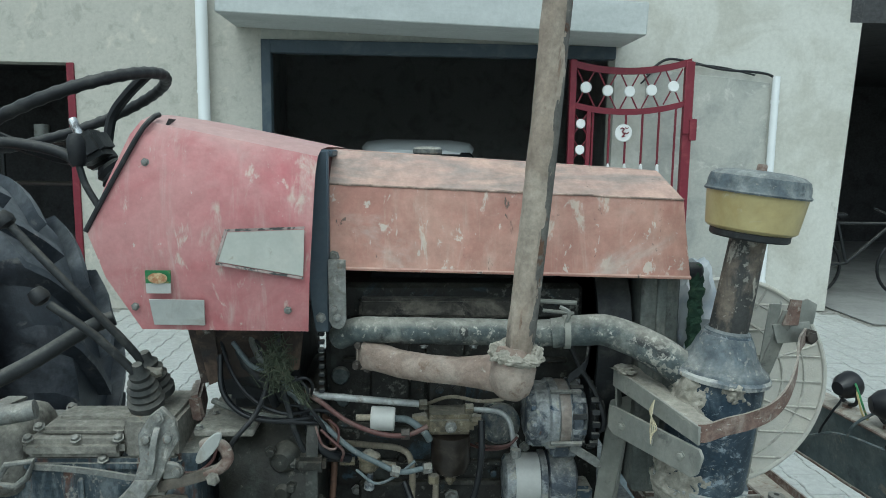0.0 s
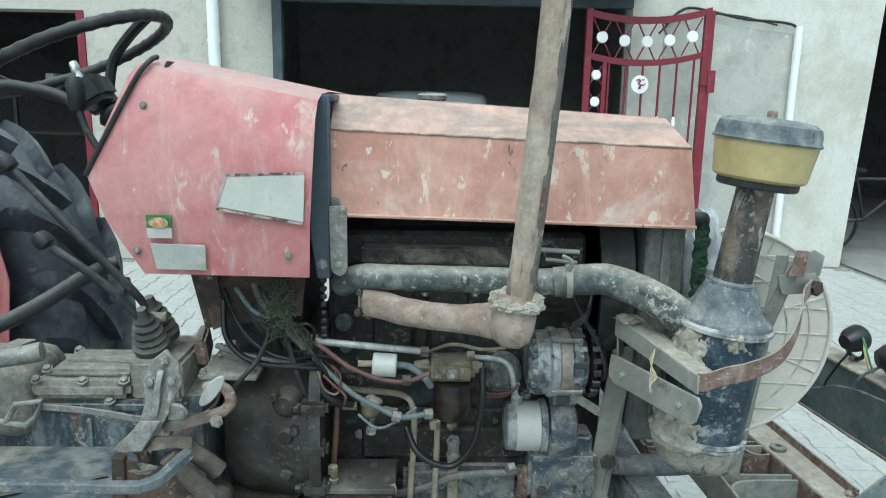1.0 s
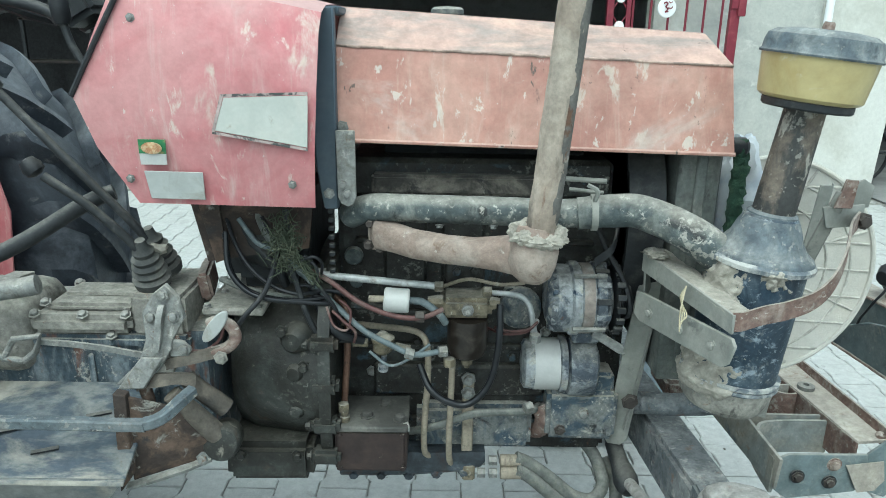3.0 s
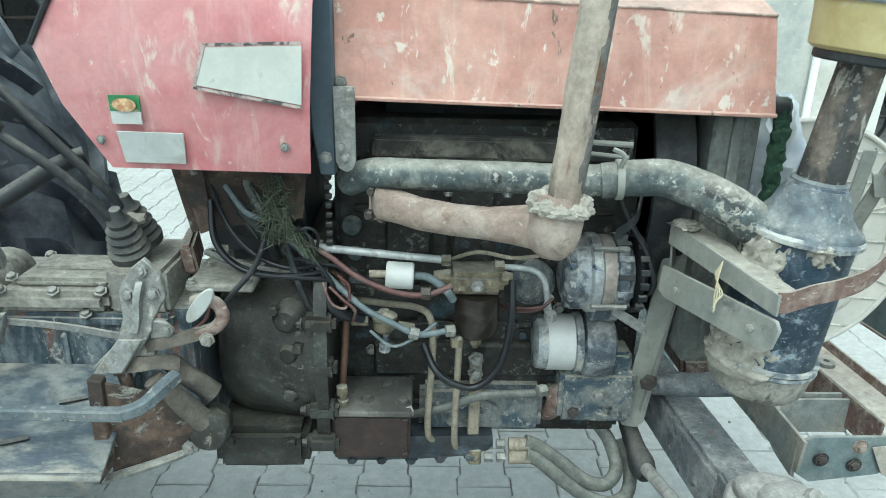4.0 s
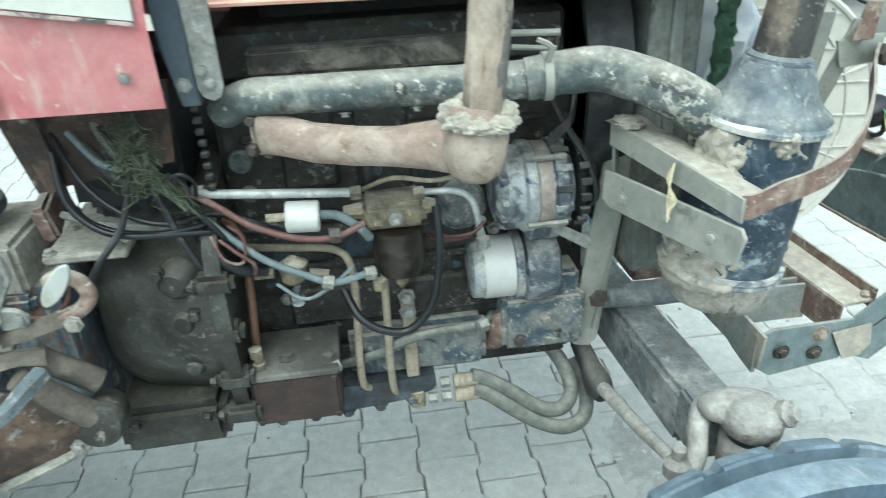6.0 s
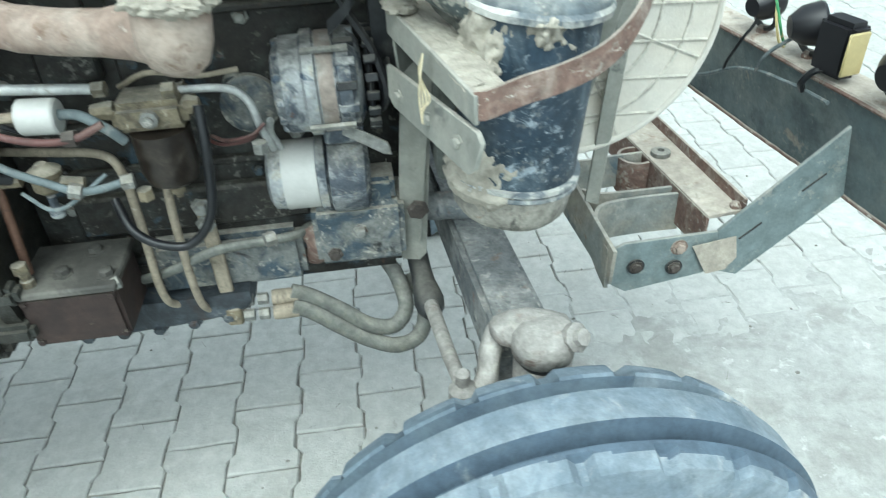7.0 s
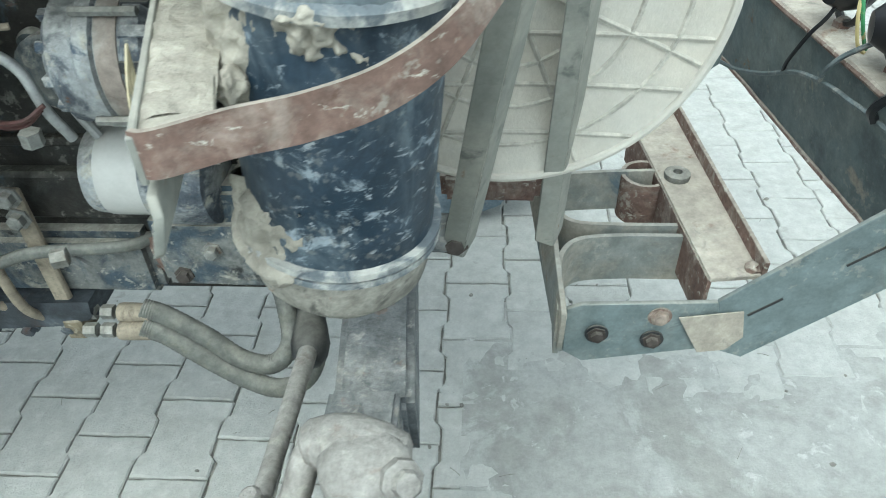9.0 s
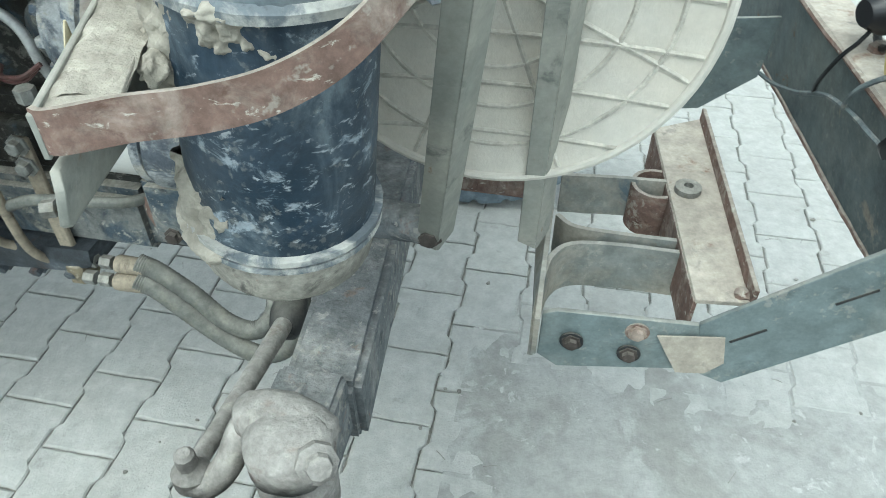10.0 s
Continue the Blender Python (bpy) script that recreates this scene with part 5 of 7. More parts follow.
# pipes and hoses
lines = [
    ("fuel_rail", zinc_pipe, 0.0075, [(0.0, 1.61, 1.079), (0.04, 1.6, 1.076), (0.242, 1.6, 1.058)]),
    ("fuel_pipe", zinc_pipe, 0.006, [(0.33, 1.629, 1.036), (0.3927, 1.629, 1.0318), (0.4199, 1.629, 1.0109), (0.4303, 1.629, 0.9671), (0.4408, 1.6395, 0.9253)]),
    ("red_hose", hose_red, 0.0052, [(-0.09, 1.62, 1.12), (-0.023, 1.60, 1.091), (0.027, 1.57, 1.076), (0.082, 1.55, 1.043), (0.146, 1.54, 1.02), (0.202, 1.54, 1.016), (0.244, 1.55, 1.03)]),
    ("grey_cable", cable_grey, 0.0058, [(-0.05, 1.62, 1.085), (-0.007, 1.60, 1.055), (0.031, 1.58, 1.026), (0.087, 1.56, 0.982), (0.144, 1.55, 0.954), (0.191, 1.55, 0.934), (0.25, 1.57, 0.935)]),
    ("dark_hose", hose_black, 0.010, [(-0.03, 1.62, 1.08), (-0.008, 1.60, 1.039), (0.011, 1.58, 1.001), (0.038, 1.57, 0.968), (0.085, 1.59, 0.945)]),
    ("overflow_hose", hose_black, 0.0072, [(0.3577, 1.5975, 1.0239), (0.3566, 1.5767, 0.9504), (0.3411, 1.5767, 0.8614), (0.3007, 1.5767, 0.8128), (0.2552, 1.5767, 0.8179), (0.22, 1.5871, 0.8417), (0.1983, 1.6181, 0.879)]),
    ("steel_pipe", tan_pipe, 0.007, [(-0.0336, 1.7147, 0.9377), (0.0441, 1.6935, 0.9377), (0.1154, 1.6722, 0.9398), (0.1868, 1.6508, 0.9398), (0.2124, 1.6402, 0.9143), (0.2145, 1.6402, 0.8291), (0.2081, 1.6455, 0.68), (0.2241, 1.6722, 0.6246), (0.304, 1.7041, 0.5841)]),
    ("steel_pipe", tan_pipe, 0.007, [(0.2674, 1.6508, 0.8823), (0.2652, 1.6402, 0.8077), (0.263, 1.6455, 0.664), (0.272, 1.6722, 0.6054), (0.3103, 1.7041, 0.5607)]),
    ("return_pipe", hose_grey, 0.0085, [(0.157, 1.689, 0.6805), (0.1823, 1.667, 0.6937), (0.2428, 1.6505, 0.719), (0.3187, 1.645, 0.7509), (0.4331, 1.667, 0.7465), (0.465, 1.711, 0.7355)]),
    ("copper_pipe", copper, 0.007, [(0.0166, 1.6426, 1.0206), (0.0472, 1.6222, 1.0002), (0.0513, 1.6069, 0.9217), (0.0411, 1.6018, 0.7758)]),
    ("bypass_hose", cable_grey, 0.0075, [(0.178, 1.59, 1.032), (0.205, 1.585, 1.03), (0.235, 1.58, 1.01), (0.25, 1.59, 0.985)]),
    ("wire_loom", hose_black, 0.005, [(-0.171, 1.58, 1.17), (-0.164, 1.56, 1.103), (-0.13, 1.55, 1.062), (-0.083, 1.55, 1.045), (-0.014, 1.57, 1.032), (0.035, 1.585, 1.02), (0.06, 1.59, 0.98), (0.05, 1.6, 0.95)]),
    ("wire_loom", hose_black, 0.0045, [(-0.18, 1.6, 1.16), (-0.16, 1.57, 1.09), (-0.12, 1.56, 1.055), (-0.05, 1.56, 1.04), (0.02, 1.59, 1.036)]),
    ("clutch_cable", rubber, 0.005, [(-0.06, 1.56, 1.16), (-0.09, 1.54, 1.07), (-0.13, 1.52, 1.02), (-0.16, 1.52, 0.975)]),
    ("engine_hose", tar_dark, 0.009, [(-0.17, 1.64, 1.2), (-0.12, 1.6, 1.14), (-0.085, 1.6, 1.1), (-0.07, 1.62, 1.05)]),
    ("engine_hose", hose_grey, 0.009, [(-0.12, 1.62, 1.2), (-0.09, 1.6, 1.15), (-0.04, 1.6, 1.1), (-0.02, 1.62, 1.06)]),
    ("fine_wire", hose_black, 0.003, [(-0.03, 1.55, 1.12), (0.0, 1.54, 1.135), (0.015, 1.55, 1.12), (0.01, 1.57, 1.09)]),
    ("fine_wire", hose_red, 0.003, [(0.03, 1.56, 1.02), (0.055, 1.55, 1.0), (0.075, 1.55, 0.98), (0.07, 1.57, 0.95)]),
    ("horizontal_tube", engine_dark, 0.009, [(0.06, 1.62, 1.01), (0.15, 1.615, 1.0), (0.25, 1.615, 0.995)]),
]
for nm, mt, r, pts in lines:
    part(nm, tube(pts, r, 10), mt, tractor)
part("pipe_strap", block((0.2914, 1.6726, 0.5844), (0.3164, 1.6836, 0.8296), 0.003), tan_pipe, tractor)
for z in (0.82, 0.787):
    part("banjo_bolt", bolt((0.303, 1.673, z), (0, -1, 0), 0.011, 0.014), steel_bare, tractor)
jb = part("hose_block", block((0.2944, 1.6604, 0.571), (0.3229, 1.7074, 0.6105), 0.004), brass, tractor, "brass hose junction block")
for y, z in ((1.675, 0.616), (1.66, 0.594)):
    for x0 in (0.328, 0.354):
        part("hex_nut", lathe([(0.011, 0), (0.011, 0.018)], (x0, y, z), (1, 0, 0), 6), steel_bare, jb)
    part("ferrule", lathe([(0.0135, 0), (0.0145, 0.006), (0.0135, 0.045)], (0.38, y, z), (1, 0, 0), 16), tan_pipe, jb)
for nm, pts in (("hydraulic_hose", [(0.414, 1.676, 0.6234), (0.4445, 1.676, 0.6092), (0.4954, 1.6709, 0.5736), (0.5463, 1.6607, 0.536), (0.5921, 1.6607, 0.5278), (0.6176, 1.6811, 0.5533), (0.6074, 1.7218, 0.594), (0.587, 1.7625, 0.6143)]),
                ("hydraulic_hose", [(0.414, 1.6607, 0.6011), (0.4445, 1.6607, 0.5858), (0.4954, 1.6556, 0.5431), (0.5463, 1.6505, 0.5064), (0.5972, 1.6454, 0.4901), (0.64, 1.6607, 0.5003), (0.6532, 1.7014, 0.538), (0.6328, 1.7421, 0.5838)])):
    part(nm, tube(pts, 0.0145, 14, per=16, ring=0.05), hose_grey, tractor, "dusty ribbed hydraulic hose")

# more looms, clips and fittings
random.seed(12)
for nm, mt, r, pts in (
        ("wire_loom", hose_black, 0.004, [(-0.19, 1.63, 1.22), (-0.15, 1.585, 1.13), (-0.1, 1.57, 1.075), (-0.04, 1.57, 1.05), (0.03, 1.6, 1.045), (0.12, 1.61, 1.0)]),
        ("wire_loom", tar_dark, 0.006, [(-0.06, 1.6, 1.21), (-0.05, 1.575, 1.12), (-0.035, 1.57, 1.06), (-0.02, 1.575, 1.0), (0.005, 1.58, 0.955), (0.06, 1.6, 0.94)]),
        ("wire_loom", cable_grey, 0.005, [(-0.15, 1.6, 1.19), (-0.11, 1.575, 1.15), (-0.07, 1.57, 1.135), (-0.035, 1.575, 1.10), (-0.01, 1.59, 1.06)]),
        ("wire_loom", hose_black, 0.004, [(-0.1, 1.58, 1.2), (-0.075, 1.565, 1.16), (-0.03, 1.56, 1.12), (0.0, 1.565, 1.075), (0.035, 1.57, 1.02), (0.04, 1.59, 0.98)]),
        ("wire_loom", hose_grey, 0.006, [(-0.2, 1.62, 1.06), (-0.14, 1.6, 1.045), (-0.06, 1.59, 1.035), (0.01, 1.6, 1.02)]),
        ("fine_wire", hose_red, 0.0025, [(0.02, 1.555, 1.03), (0.035, 1.545, 0.995), (0.06, 1.55, 0.985), (0.065, 1.56, 1.02), (0.045, 1.565, 1.04)]),
        ("fine_wire", cable_grey, 0.003, [(0.1, 1.57, 0.93), (0.14, 1.55, 0.91), (0.18, 1.55, 0.925), (0.22, 1.565, 0.95)]),
        ("fine_wire", hose_black, 0.003, [(-0.02, 1.56, 1.13), (0.005, 1.55, 1.11), (0.0, 1.555, 1.075), (-0.03, 1.565, 1.07)]),
        ("leak_off_pipe", tan_pipe, 0.004, [(0.2425, 1.6555, 1.038), (0.295, 1.6293, 1.0642), (0.358, 1.6293, 1.0537), (0.4105, 1.6555, 1.0485)])):
    part(nm, tube(pts, r, 8), mt, tractor)
for x, y, z, ax, mt in ((0.005, 1.61, 1.079, (1, 0, 0), steel_bare), (0.236, 1.6, 1.058, (1, 0, 0), brass), (0.33, 1.58, 1.056, (1, 0, 0), brass), (0.43, 1.59, 0.955, (0, 0, 1), steel_bare), (0.258, 1.579, 0.905, (0, 0, 1), brass), (0.044, 1.58, 0.80, (0, 0, 1), brass), (0.17, 1.575, 0.758, (1, 0.3, 0.2), steel_bare), (0.42, 1.562, 0.815, (1, 0.4, 0), steel_bare), (0.2, 1.545, 1.016, (1, 0, 0), bolt_rust), (0.245, 1.565, 0.935, (1, 0.2, 0), steel_bare), (0.18, 1.548, 0.937, (1, 0, -0.3), steel_bare)):
    part("pipe_union", lathe([(0.0095, -0.009), (0.0115, -0.008), (0.0115, 0.008), (0.0095, 0.009)], (x, y, z), ax, 6), mt, tractor)
for x, z in ((0.075, 1.2), (0.2, 1.195), (0.33, 1.19), (0.45, 1.195), (0.1, 0.9), (0.19, 0.905), (0.4, 0.87), (0.47, 0.93), (0.42, 1.12), (0.3, 1.15), (0.5, 1.16), (0.09, 0.83), (0.24, 0.84), (0.43, 0.845)):
    part("block_bolt", bolt((x, 1.716, z - 0.015), (0, -1, 0), 0.0085, 0.011), engine_dark if random.random() < 0.6 else steel_bare, blk)
for x0, x1, z in ((0.06, 0.56, 1.135), (0.06, 0.45, 0.895), (0.07, 0.5, 0.715)):
    part("block_rib", worn(block((x0, 1.704, z - 0.021), (x1, 1.722, z - 0.009), 0.003), 0.001), engine_dark, blk)
part("pump_flange", worn(lathe([(0.04, 0), (0.046, 0.006), (0.046, 0.02), (0.03, 0.03), (0.0, 0.032)], (0.4105, 1.7185, 0.975), (0, -1, 0), 22), 0.002), engine_blue, blk)
part("adjuster_arm", worn(strip([(0.547, 1.6345, 1.101), (0.5785, 1.6293, 1.1325), (0.5942, 1.6555, 1.1693)], (0, 0.004, 0.018), 0.005), 0.001), tar_dark, tractor)

# brown box
bx_ = part("oil_box", block((0.026, 1.56, 0.66), (0.174, 1.68, 0.757), 0.006, 2), brown_box, tractor, "dark brown steel box with a grey lid")
part("lid", block((0.024, 1.555, 0.755), (0.177, 1.69, 0.768), 0.003), lid_mat, bx_)
for x, y in ((0.09, 1.60), (0.125, 1.655), (0.16, 1.585)):
    part("lid_bolt", bolt((x, y, 0.767), (0, 0, 1), 0.011, 0.012), lid_mat, bx_)
part("brass_union", lathe([(0.011, 0), (0.011, 0.012), (0.008, 0.014), (0.008, 0.03)], (0.046, 1.58, 0.767), (0, 0, 1), 8), brass, bx_)
for p in ((0.036, 1.56, 0.747), (0.166, 1.56, 0.747), (0.036, 1.56, 0.67), (0.166, 1.56, 0.67)):
    part("corner_bolt", bolt(p, (0, -1, 0), 0.005, 0.004), brown_box, bx_)

# flywheel housing
hsg = part("flywheel_housing", worn(loft([[(x, YC + ry * math.cos(a), 0.85 + rz * math.sin(a)) for a in np.linspace(0, 2 * math.pi, 33)[:-1]] for x, ry, rz in ((-0.205, 0.20, 0.18), (-0.19, 0.26, 0.21), (-0.15, 0.295, 0.215), (-0.05, 0.32, 0.22), (0.0, 0.325, 0.22))], closed=True), 0.002), housing_mat, tractor, "oily black-green flywheel housing", 50)
part("housing_foot", worn(block((-0.2, 1.56, 0.632), (-0.02, 1.80, 0.72), 0.015, 2), 0.003), housing_mat, hsg)
part("bell_flange", loft([[(x, YC + 0.327 * math.copysign(abs(math.cos(a)) ** 0.6, math.cos(a)), 0.85 + 0.245 * math.copysign(abs(math.sin(a)) ** 0.6, math.sin(a))) for a in np.linspace(0, 2 * math.pi, 41)[:-1]] for x in (0.0, 0.024)], closed=True), housing_mat, hsg)
for z in (0.95, 0.86, 0.77, 0.7):
    part("flange_lug", worn(block((-0.02, 1.542, z - 0.016), (0.04, 1.58, z + 0.016), 0.008, 2), 0.002), housing_mat, hsg)
    part("bolt", bolt((-0.02, 1.556, z), (-1, 0, 0), 0.008, 0.01), engine_dark, hsg)
for p in ((-0.165, 1.56, 0.7), (-0.05, 1.558, 0.7), (-0.15, 1.575, 0.655), (-0.06, 1.575, 0.655), (-0.03, 1.56, 0.9), (-0.07, 1.56, 0.975)):
    part("bolt", bolt(p, (0, -1, 0), 0.009, 0.012), housing_mat, hsg)
for z, r in ((0.955, 0.026), (0.885, 0.02), (0.80, 0.016)):
    part("housing_boss", worn(lathe([(0.0, 0.016), (r * 0.7, 0.014), (r, 0.006), (r * 1.3, -0.02)], (-0.048, 1.565, z), (-0.25, -1, 0), 18), 0.002), housing_mat, hsg)
part("cover_plate", block((-0.225, 1.565, 1.003), (-0.105, 1.79, 1.018), 0.004), dust_cover, hsg, "dust-covered flat cover plate")
for p in ((-0.215, 1.575, 1.018), (-0.205, 1.66, 1.018), (-0.12, 1.58, 1.018), (-0.225, 1.73, 1.018)):
    part("bolt", bolt(p, (0, 0, 1), 0.007, 0.007), steel_bare, hsg)

# gearbox
gb = part("gearbox", worn(loft([[(x, y, z) for y, z in ((1.64, 0.64), (1.585, 0.68), (1.568, 0.80), (1.565, 0.93), (1.58, 0.965), (1.70, 0.985), (2.0, 0.90), (2.1, 0.86), (2.14, 0.80), (2.14, 0.68), (2.1, 0.64))] for x in np.linspace(-1.5, -0.22, 24)], closed=True), 0.003, 14), gear_blue, tractor, "streaked blue-grey gearbox casing")
part("top_cover", worn(block((-0.556, 1.548, 0.965), (-0.358, 1.70, 1.004), 0.012, 2), 0.002), dust_cover, gb, "dust-caked gearbox top cover")
part("top_lid", worn(block((-0.53, 1.575, 1.002), (-0.36, 1.69, 1.02), 0.007, 2), 0.0015), dust_cover, gb)
part("lid_step", worn(block((-0.515, 1.62, 1.018), (-0.365, 1.688, 1.026), 0.004, 2), 0.001), dust_cover, gb)
hump_secs = []
for x, e in ((-0.72, -0.03), (-0.70, -0.006), (-0.685, 0.004), (-0.66, 0.0), (-0.60, 0.004), (-0.578, 0.0), (-0.562, -0.012), (-0.556, -0.03)):
    hump_secs.append([(x, 1.635 + (0.095 + e) * math.copysign(abs(math.cos(a)) ** 0.6, math.cos(a)), 0.955 + (0.082 + e) * math.copysign(abs(math.sin(a)) ** 0.6, math.sin(a))) for a in np.linspace(0, 2 * math.pi, 37)[:-1]])
part("hump", worn(loft(hump_secs, closed=True), 0.002, 25), dust_cover, gb, "rounded gearbox hump under caked dust")
part("hump_strap", worn(strip([(-0.64, 1.535, 0.90), (-0.64, 1.54, 0.98), (-0.638, 1.565, 1.028), (-0.636, 1.62, 1.046), (-0.636, 1.7, 1.04)], (0.04, 0, 0), 0.006), 0.001), steel_bare, gb)
part("rear_casing", worn(block((-1.5, 1.58, 0.94), (-0.71, 1.70, 1.0), 0.02, 2), 0.003), dust_cover, gb)
part("side_ledge", worn(block((-0.56, 1.553, 0.935), (-0.25, 1.58, 0.962), 0.008, 2), 0.002), gear_blue, gb)
for p in ((-0.545, 1.56, 1.004), (-0.452, 1.558, 1.004), (-0.37, 1.56, 1.004), (-0.52, 1.692, 1.02), (-0.535, 1.585, 1.018), (-0.4, 1.556, 0.962), (-0.3, 1.556, 0.962)):
    part("bolt", bolt(p, (0, -0.5, 1), 0.008, 0.008), steel_bare, gb)
for x in (-0.45, -0.33):
    part("rib", block((x - 0.006, 1.558, 0.68), (x + 0.006, 1.59, 0.92), 0.004), gear_blue, gb)
part("gate_turret", worn(block((-0.36, 1.56, 0.96), (-0.255, 1.735, 1.045), 0.008, 2), 0.002), dust_cover, gb, "dusty gear-lever turret")
part("turret_wall", worn(block((-0.265, 1.64, 1.005), (-0.24, 1.76, 1.062), 0.006, 2, turn=(0, -8, 12)), 0.002), rust, gb)
for c, top, lever, knob in (((-0.328, 1.605, 1.06), (-0.33, 1.58, 1.125), [(-0.33, 1.6, 1.08), (-0.335, 1.575, 1.13), (-0.403, 1.555, 1.215), (-0.481, 1.545, 1.279)], (-0.49, 1.543, 1.286)),
                            ((-0.322, 1.65, 1.07), (-0.33, 1.63, 1.13), [(-0.325, 1.65, 1.08), (-0.35, 1.61, 1.165), (-0.452, 1.605, 1.283), (-0.572, 1.62, 1.408), (-0.584, 1.62, 1.42)], (-0.587, 1.62, 1.424))):
    lev = part("gear_lever", tube(lever, 0.0085, 10), tar_dark, tractor, "black gear lever with a dusty knob")
    part("knob", lathe([(0.008, -0.005), (0.017, 0.0), (0.019, 0.012), (0.014, 0.026), (0.0, 0.03)], knob, (-0.6, 0, 0.75), 14), rubber, lev)
    ax = (Vector(top) - Vector(c)).normalized()
    part("boot", lathe([(0.035, -0.004), (0.037, 0.012), (0.029, 0.018), (0.034, 0.027), (0.027, 0.034), (0.031, 0.043), (0.024, 0.050), (0.027, 0.059), (0.019, 0.066), (0.021, 0.075), (0.012, 0.084), (0.0095, 0.10)], c, ax, 20), boot_mat, lev)
part("dust_boot", lump((-0.315, 1.605, 1.125), (0.02, 0.016, 0.012), 5, 0.5, 2), mudcake, tractor)

# dark steering support under the cowl
sup = part("support_plate", slab([(-0.25, 1.56, 1.25), (-0.005, 1.56, 1.25), (-0.02, 1.56, 1.13), (-0.16, 1.56, 1.11), (-0.218, 1.56, 1.10)], (0, 0.008, 0), 0), guard_mat, tractor, "dark rusty support plate below the cowl")
sup.location.y += 0.05
part("steering_box", worn(block((-0.2, 1.66, 1.02), (-0.03, 2.05, 1.25), 0.03, 2), 0.004), tar_dark, tractor)
part("box_lobe", lump((-0.1, 1.66, 1.13), (0.07, 0.06, 0.06), 9, 0.25, 3), tar_dark, tractor)
part("support_leg", slab([(-0.232, 1.6, 1.25), (-0.19, 1.6, 1.25), (-0.175, 1.6, 1.11), (-0.2, 1.6, 1.1)], (0, 0.006, 0), 0.001), guard_mat, tractor)
for k in range(9):
    part("rack_tooth", block((0.022, 1.592, 1.085 + 0.017 * k), (0.034, 1.605, 1.094 + 0.017 * k), 0.002), tar_dark, tractor)
random.seed(4)
tw = bmesh.new()
for i in range(260):
    c = Vector((-0.055 + random.gauss(0, 0.014), 1.555 + random.gauss(0, 0.012), 1.155 + random.gauss(0, 0.026)))
    d = Vector((random.gauss(0, 1), random.gauss(0, 0.6), random.gauss(0, 1.2))).normalized() * random.uniform(0.006, 0.019)
    tube([c - d, c + Vector([random.gauss(0, 0.006) for _ in range(3)]), c + d], 0.0009, 4, True, tw, 2)
for i in range(90):
    c = Vector((-0.055 + 0.06 * (i % 24) / 24 + random.gauss(0, 0.006), 1.55 + random.gauss(0, 0.006), 1.165 - 0.085 * (i % 24) / 24))
    d = Vector((0.5, random.gauss(0, 0.2), -0.8 + random.gauss(0, 0.4))).normalized() * 0.018
    tube([c - d, c + d], 0.0009, 4, False, tw)
grass = part("straw_tuft", tw, twig_mat)
tagged(grass, "tangled green-grey straw caught in the wiring", "straw")

# pedals and footboard
outline = [(-0.255, 1.10), (-0.274, 1.082), (-0.289, 1.05), (-0.284, 1.005), (-0.292, 0.965), (-0.328, 0.922), (-0.284, 0.924), (-0.262, 0.952), (-0.247, 0.985), (-0.243, 1.005), (-0.226, 1.042), (-0.236, 1.078)]
ped = part("brake_pedal", worn(slab([(-0.262 + (x + 0.262) * 1.22, 1.43 + (z - 0.92) * 0.25, z) for x, z in outline], (0, 0.012, 0), 0.002), 0.001), steel_bare, tractor, "worn bare steel brake pedal")
part("pedal_rib", worn(strip([(-0.256, 1.462, 1.065), (-0.259, 1.45, 1.04), (-0.262, 1.445, 1.01), (-0.268, 1.444, 0.985)], (0.011, 0, 0), 0.014), 0.001), steel_bare, ped)
part("pedal_tread", slab([(-0.334, 1.424, 0.918), (-0.286, 1.424, 0.920), (-0.252, 1.438, 0.975), (-0.292, 1.438, 0.975)], (0, -0.007, 0.003), 0.002), steel_bare, ped)
for p in ((-0.256, 1.464, 1.083), (-0.276, 1.456, 1.045), (-0.236, 1.456, 1.047)):
    part("bolt", bolt(p, (0, -1, 0.2), 0.008, 0.008), steel_bare, ped)
part("pedal_ear", worn(slab([(-0.25, 1.452, 1.005), (-0.222, 1.452, 1.0), (-0.208, 1.452, 0.985), (-0.214, 1.452, 0.97), (-0.25, 1.452, 0.968)], (0, 0.01, 0), 0.003), 0.0015), steel_bare, ped)
part("bolt", bolt((-0.221, 1.452, 0.985), (0, -1, 0.1), 0.008, 0.007), steel_bare, ped)
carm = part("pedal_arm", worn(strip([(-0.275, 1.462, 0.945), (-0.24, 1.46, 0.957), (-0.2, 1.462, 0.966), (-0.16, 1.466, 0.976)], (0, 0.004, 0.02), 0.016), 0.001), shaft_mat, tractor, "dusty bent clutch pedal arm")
part("arm_knuckle", worn(lathe([(0.024, -0.012), (0.028, 0.0), (0.026, 0.014), (0.014, 0.02)], (-0.272, 1.47, 0.945), (0.1, -1, 0.3), 18), 0.003, 40), dust_cover, carm)
part("pedal_hook", worn(tube([(-0.175, 1.467, 0.974), (-0.148, 1.467, 0.982), (-0.132, 1.468, 1.002), (-0.14, 1.47, 1.024), (-0.164, 1.471, 1.032), (-0.18, 1.472, 1.026)], 0.011, 12), 0.001), rust, carm, "rusty curled pedal hook")
part("arm_bolt", bolt((-0.157, 1.455, 0.968), (0, -1, 0), 0.009, 0.01), dust_cover, carm)
pc, pu, pw = Vector((-0.162, 1.448, 1.03)), Vector((0.6, -0.05, 0.8)).normalized(), Vector((0.8, 0.1, -0.6)).normalized()
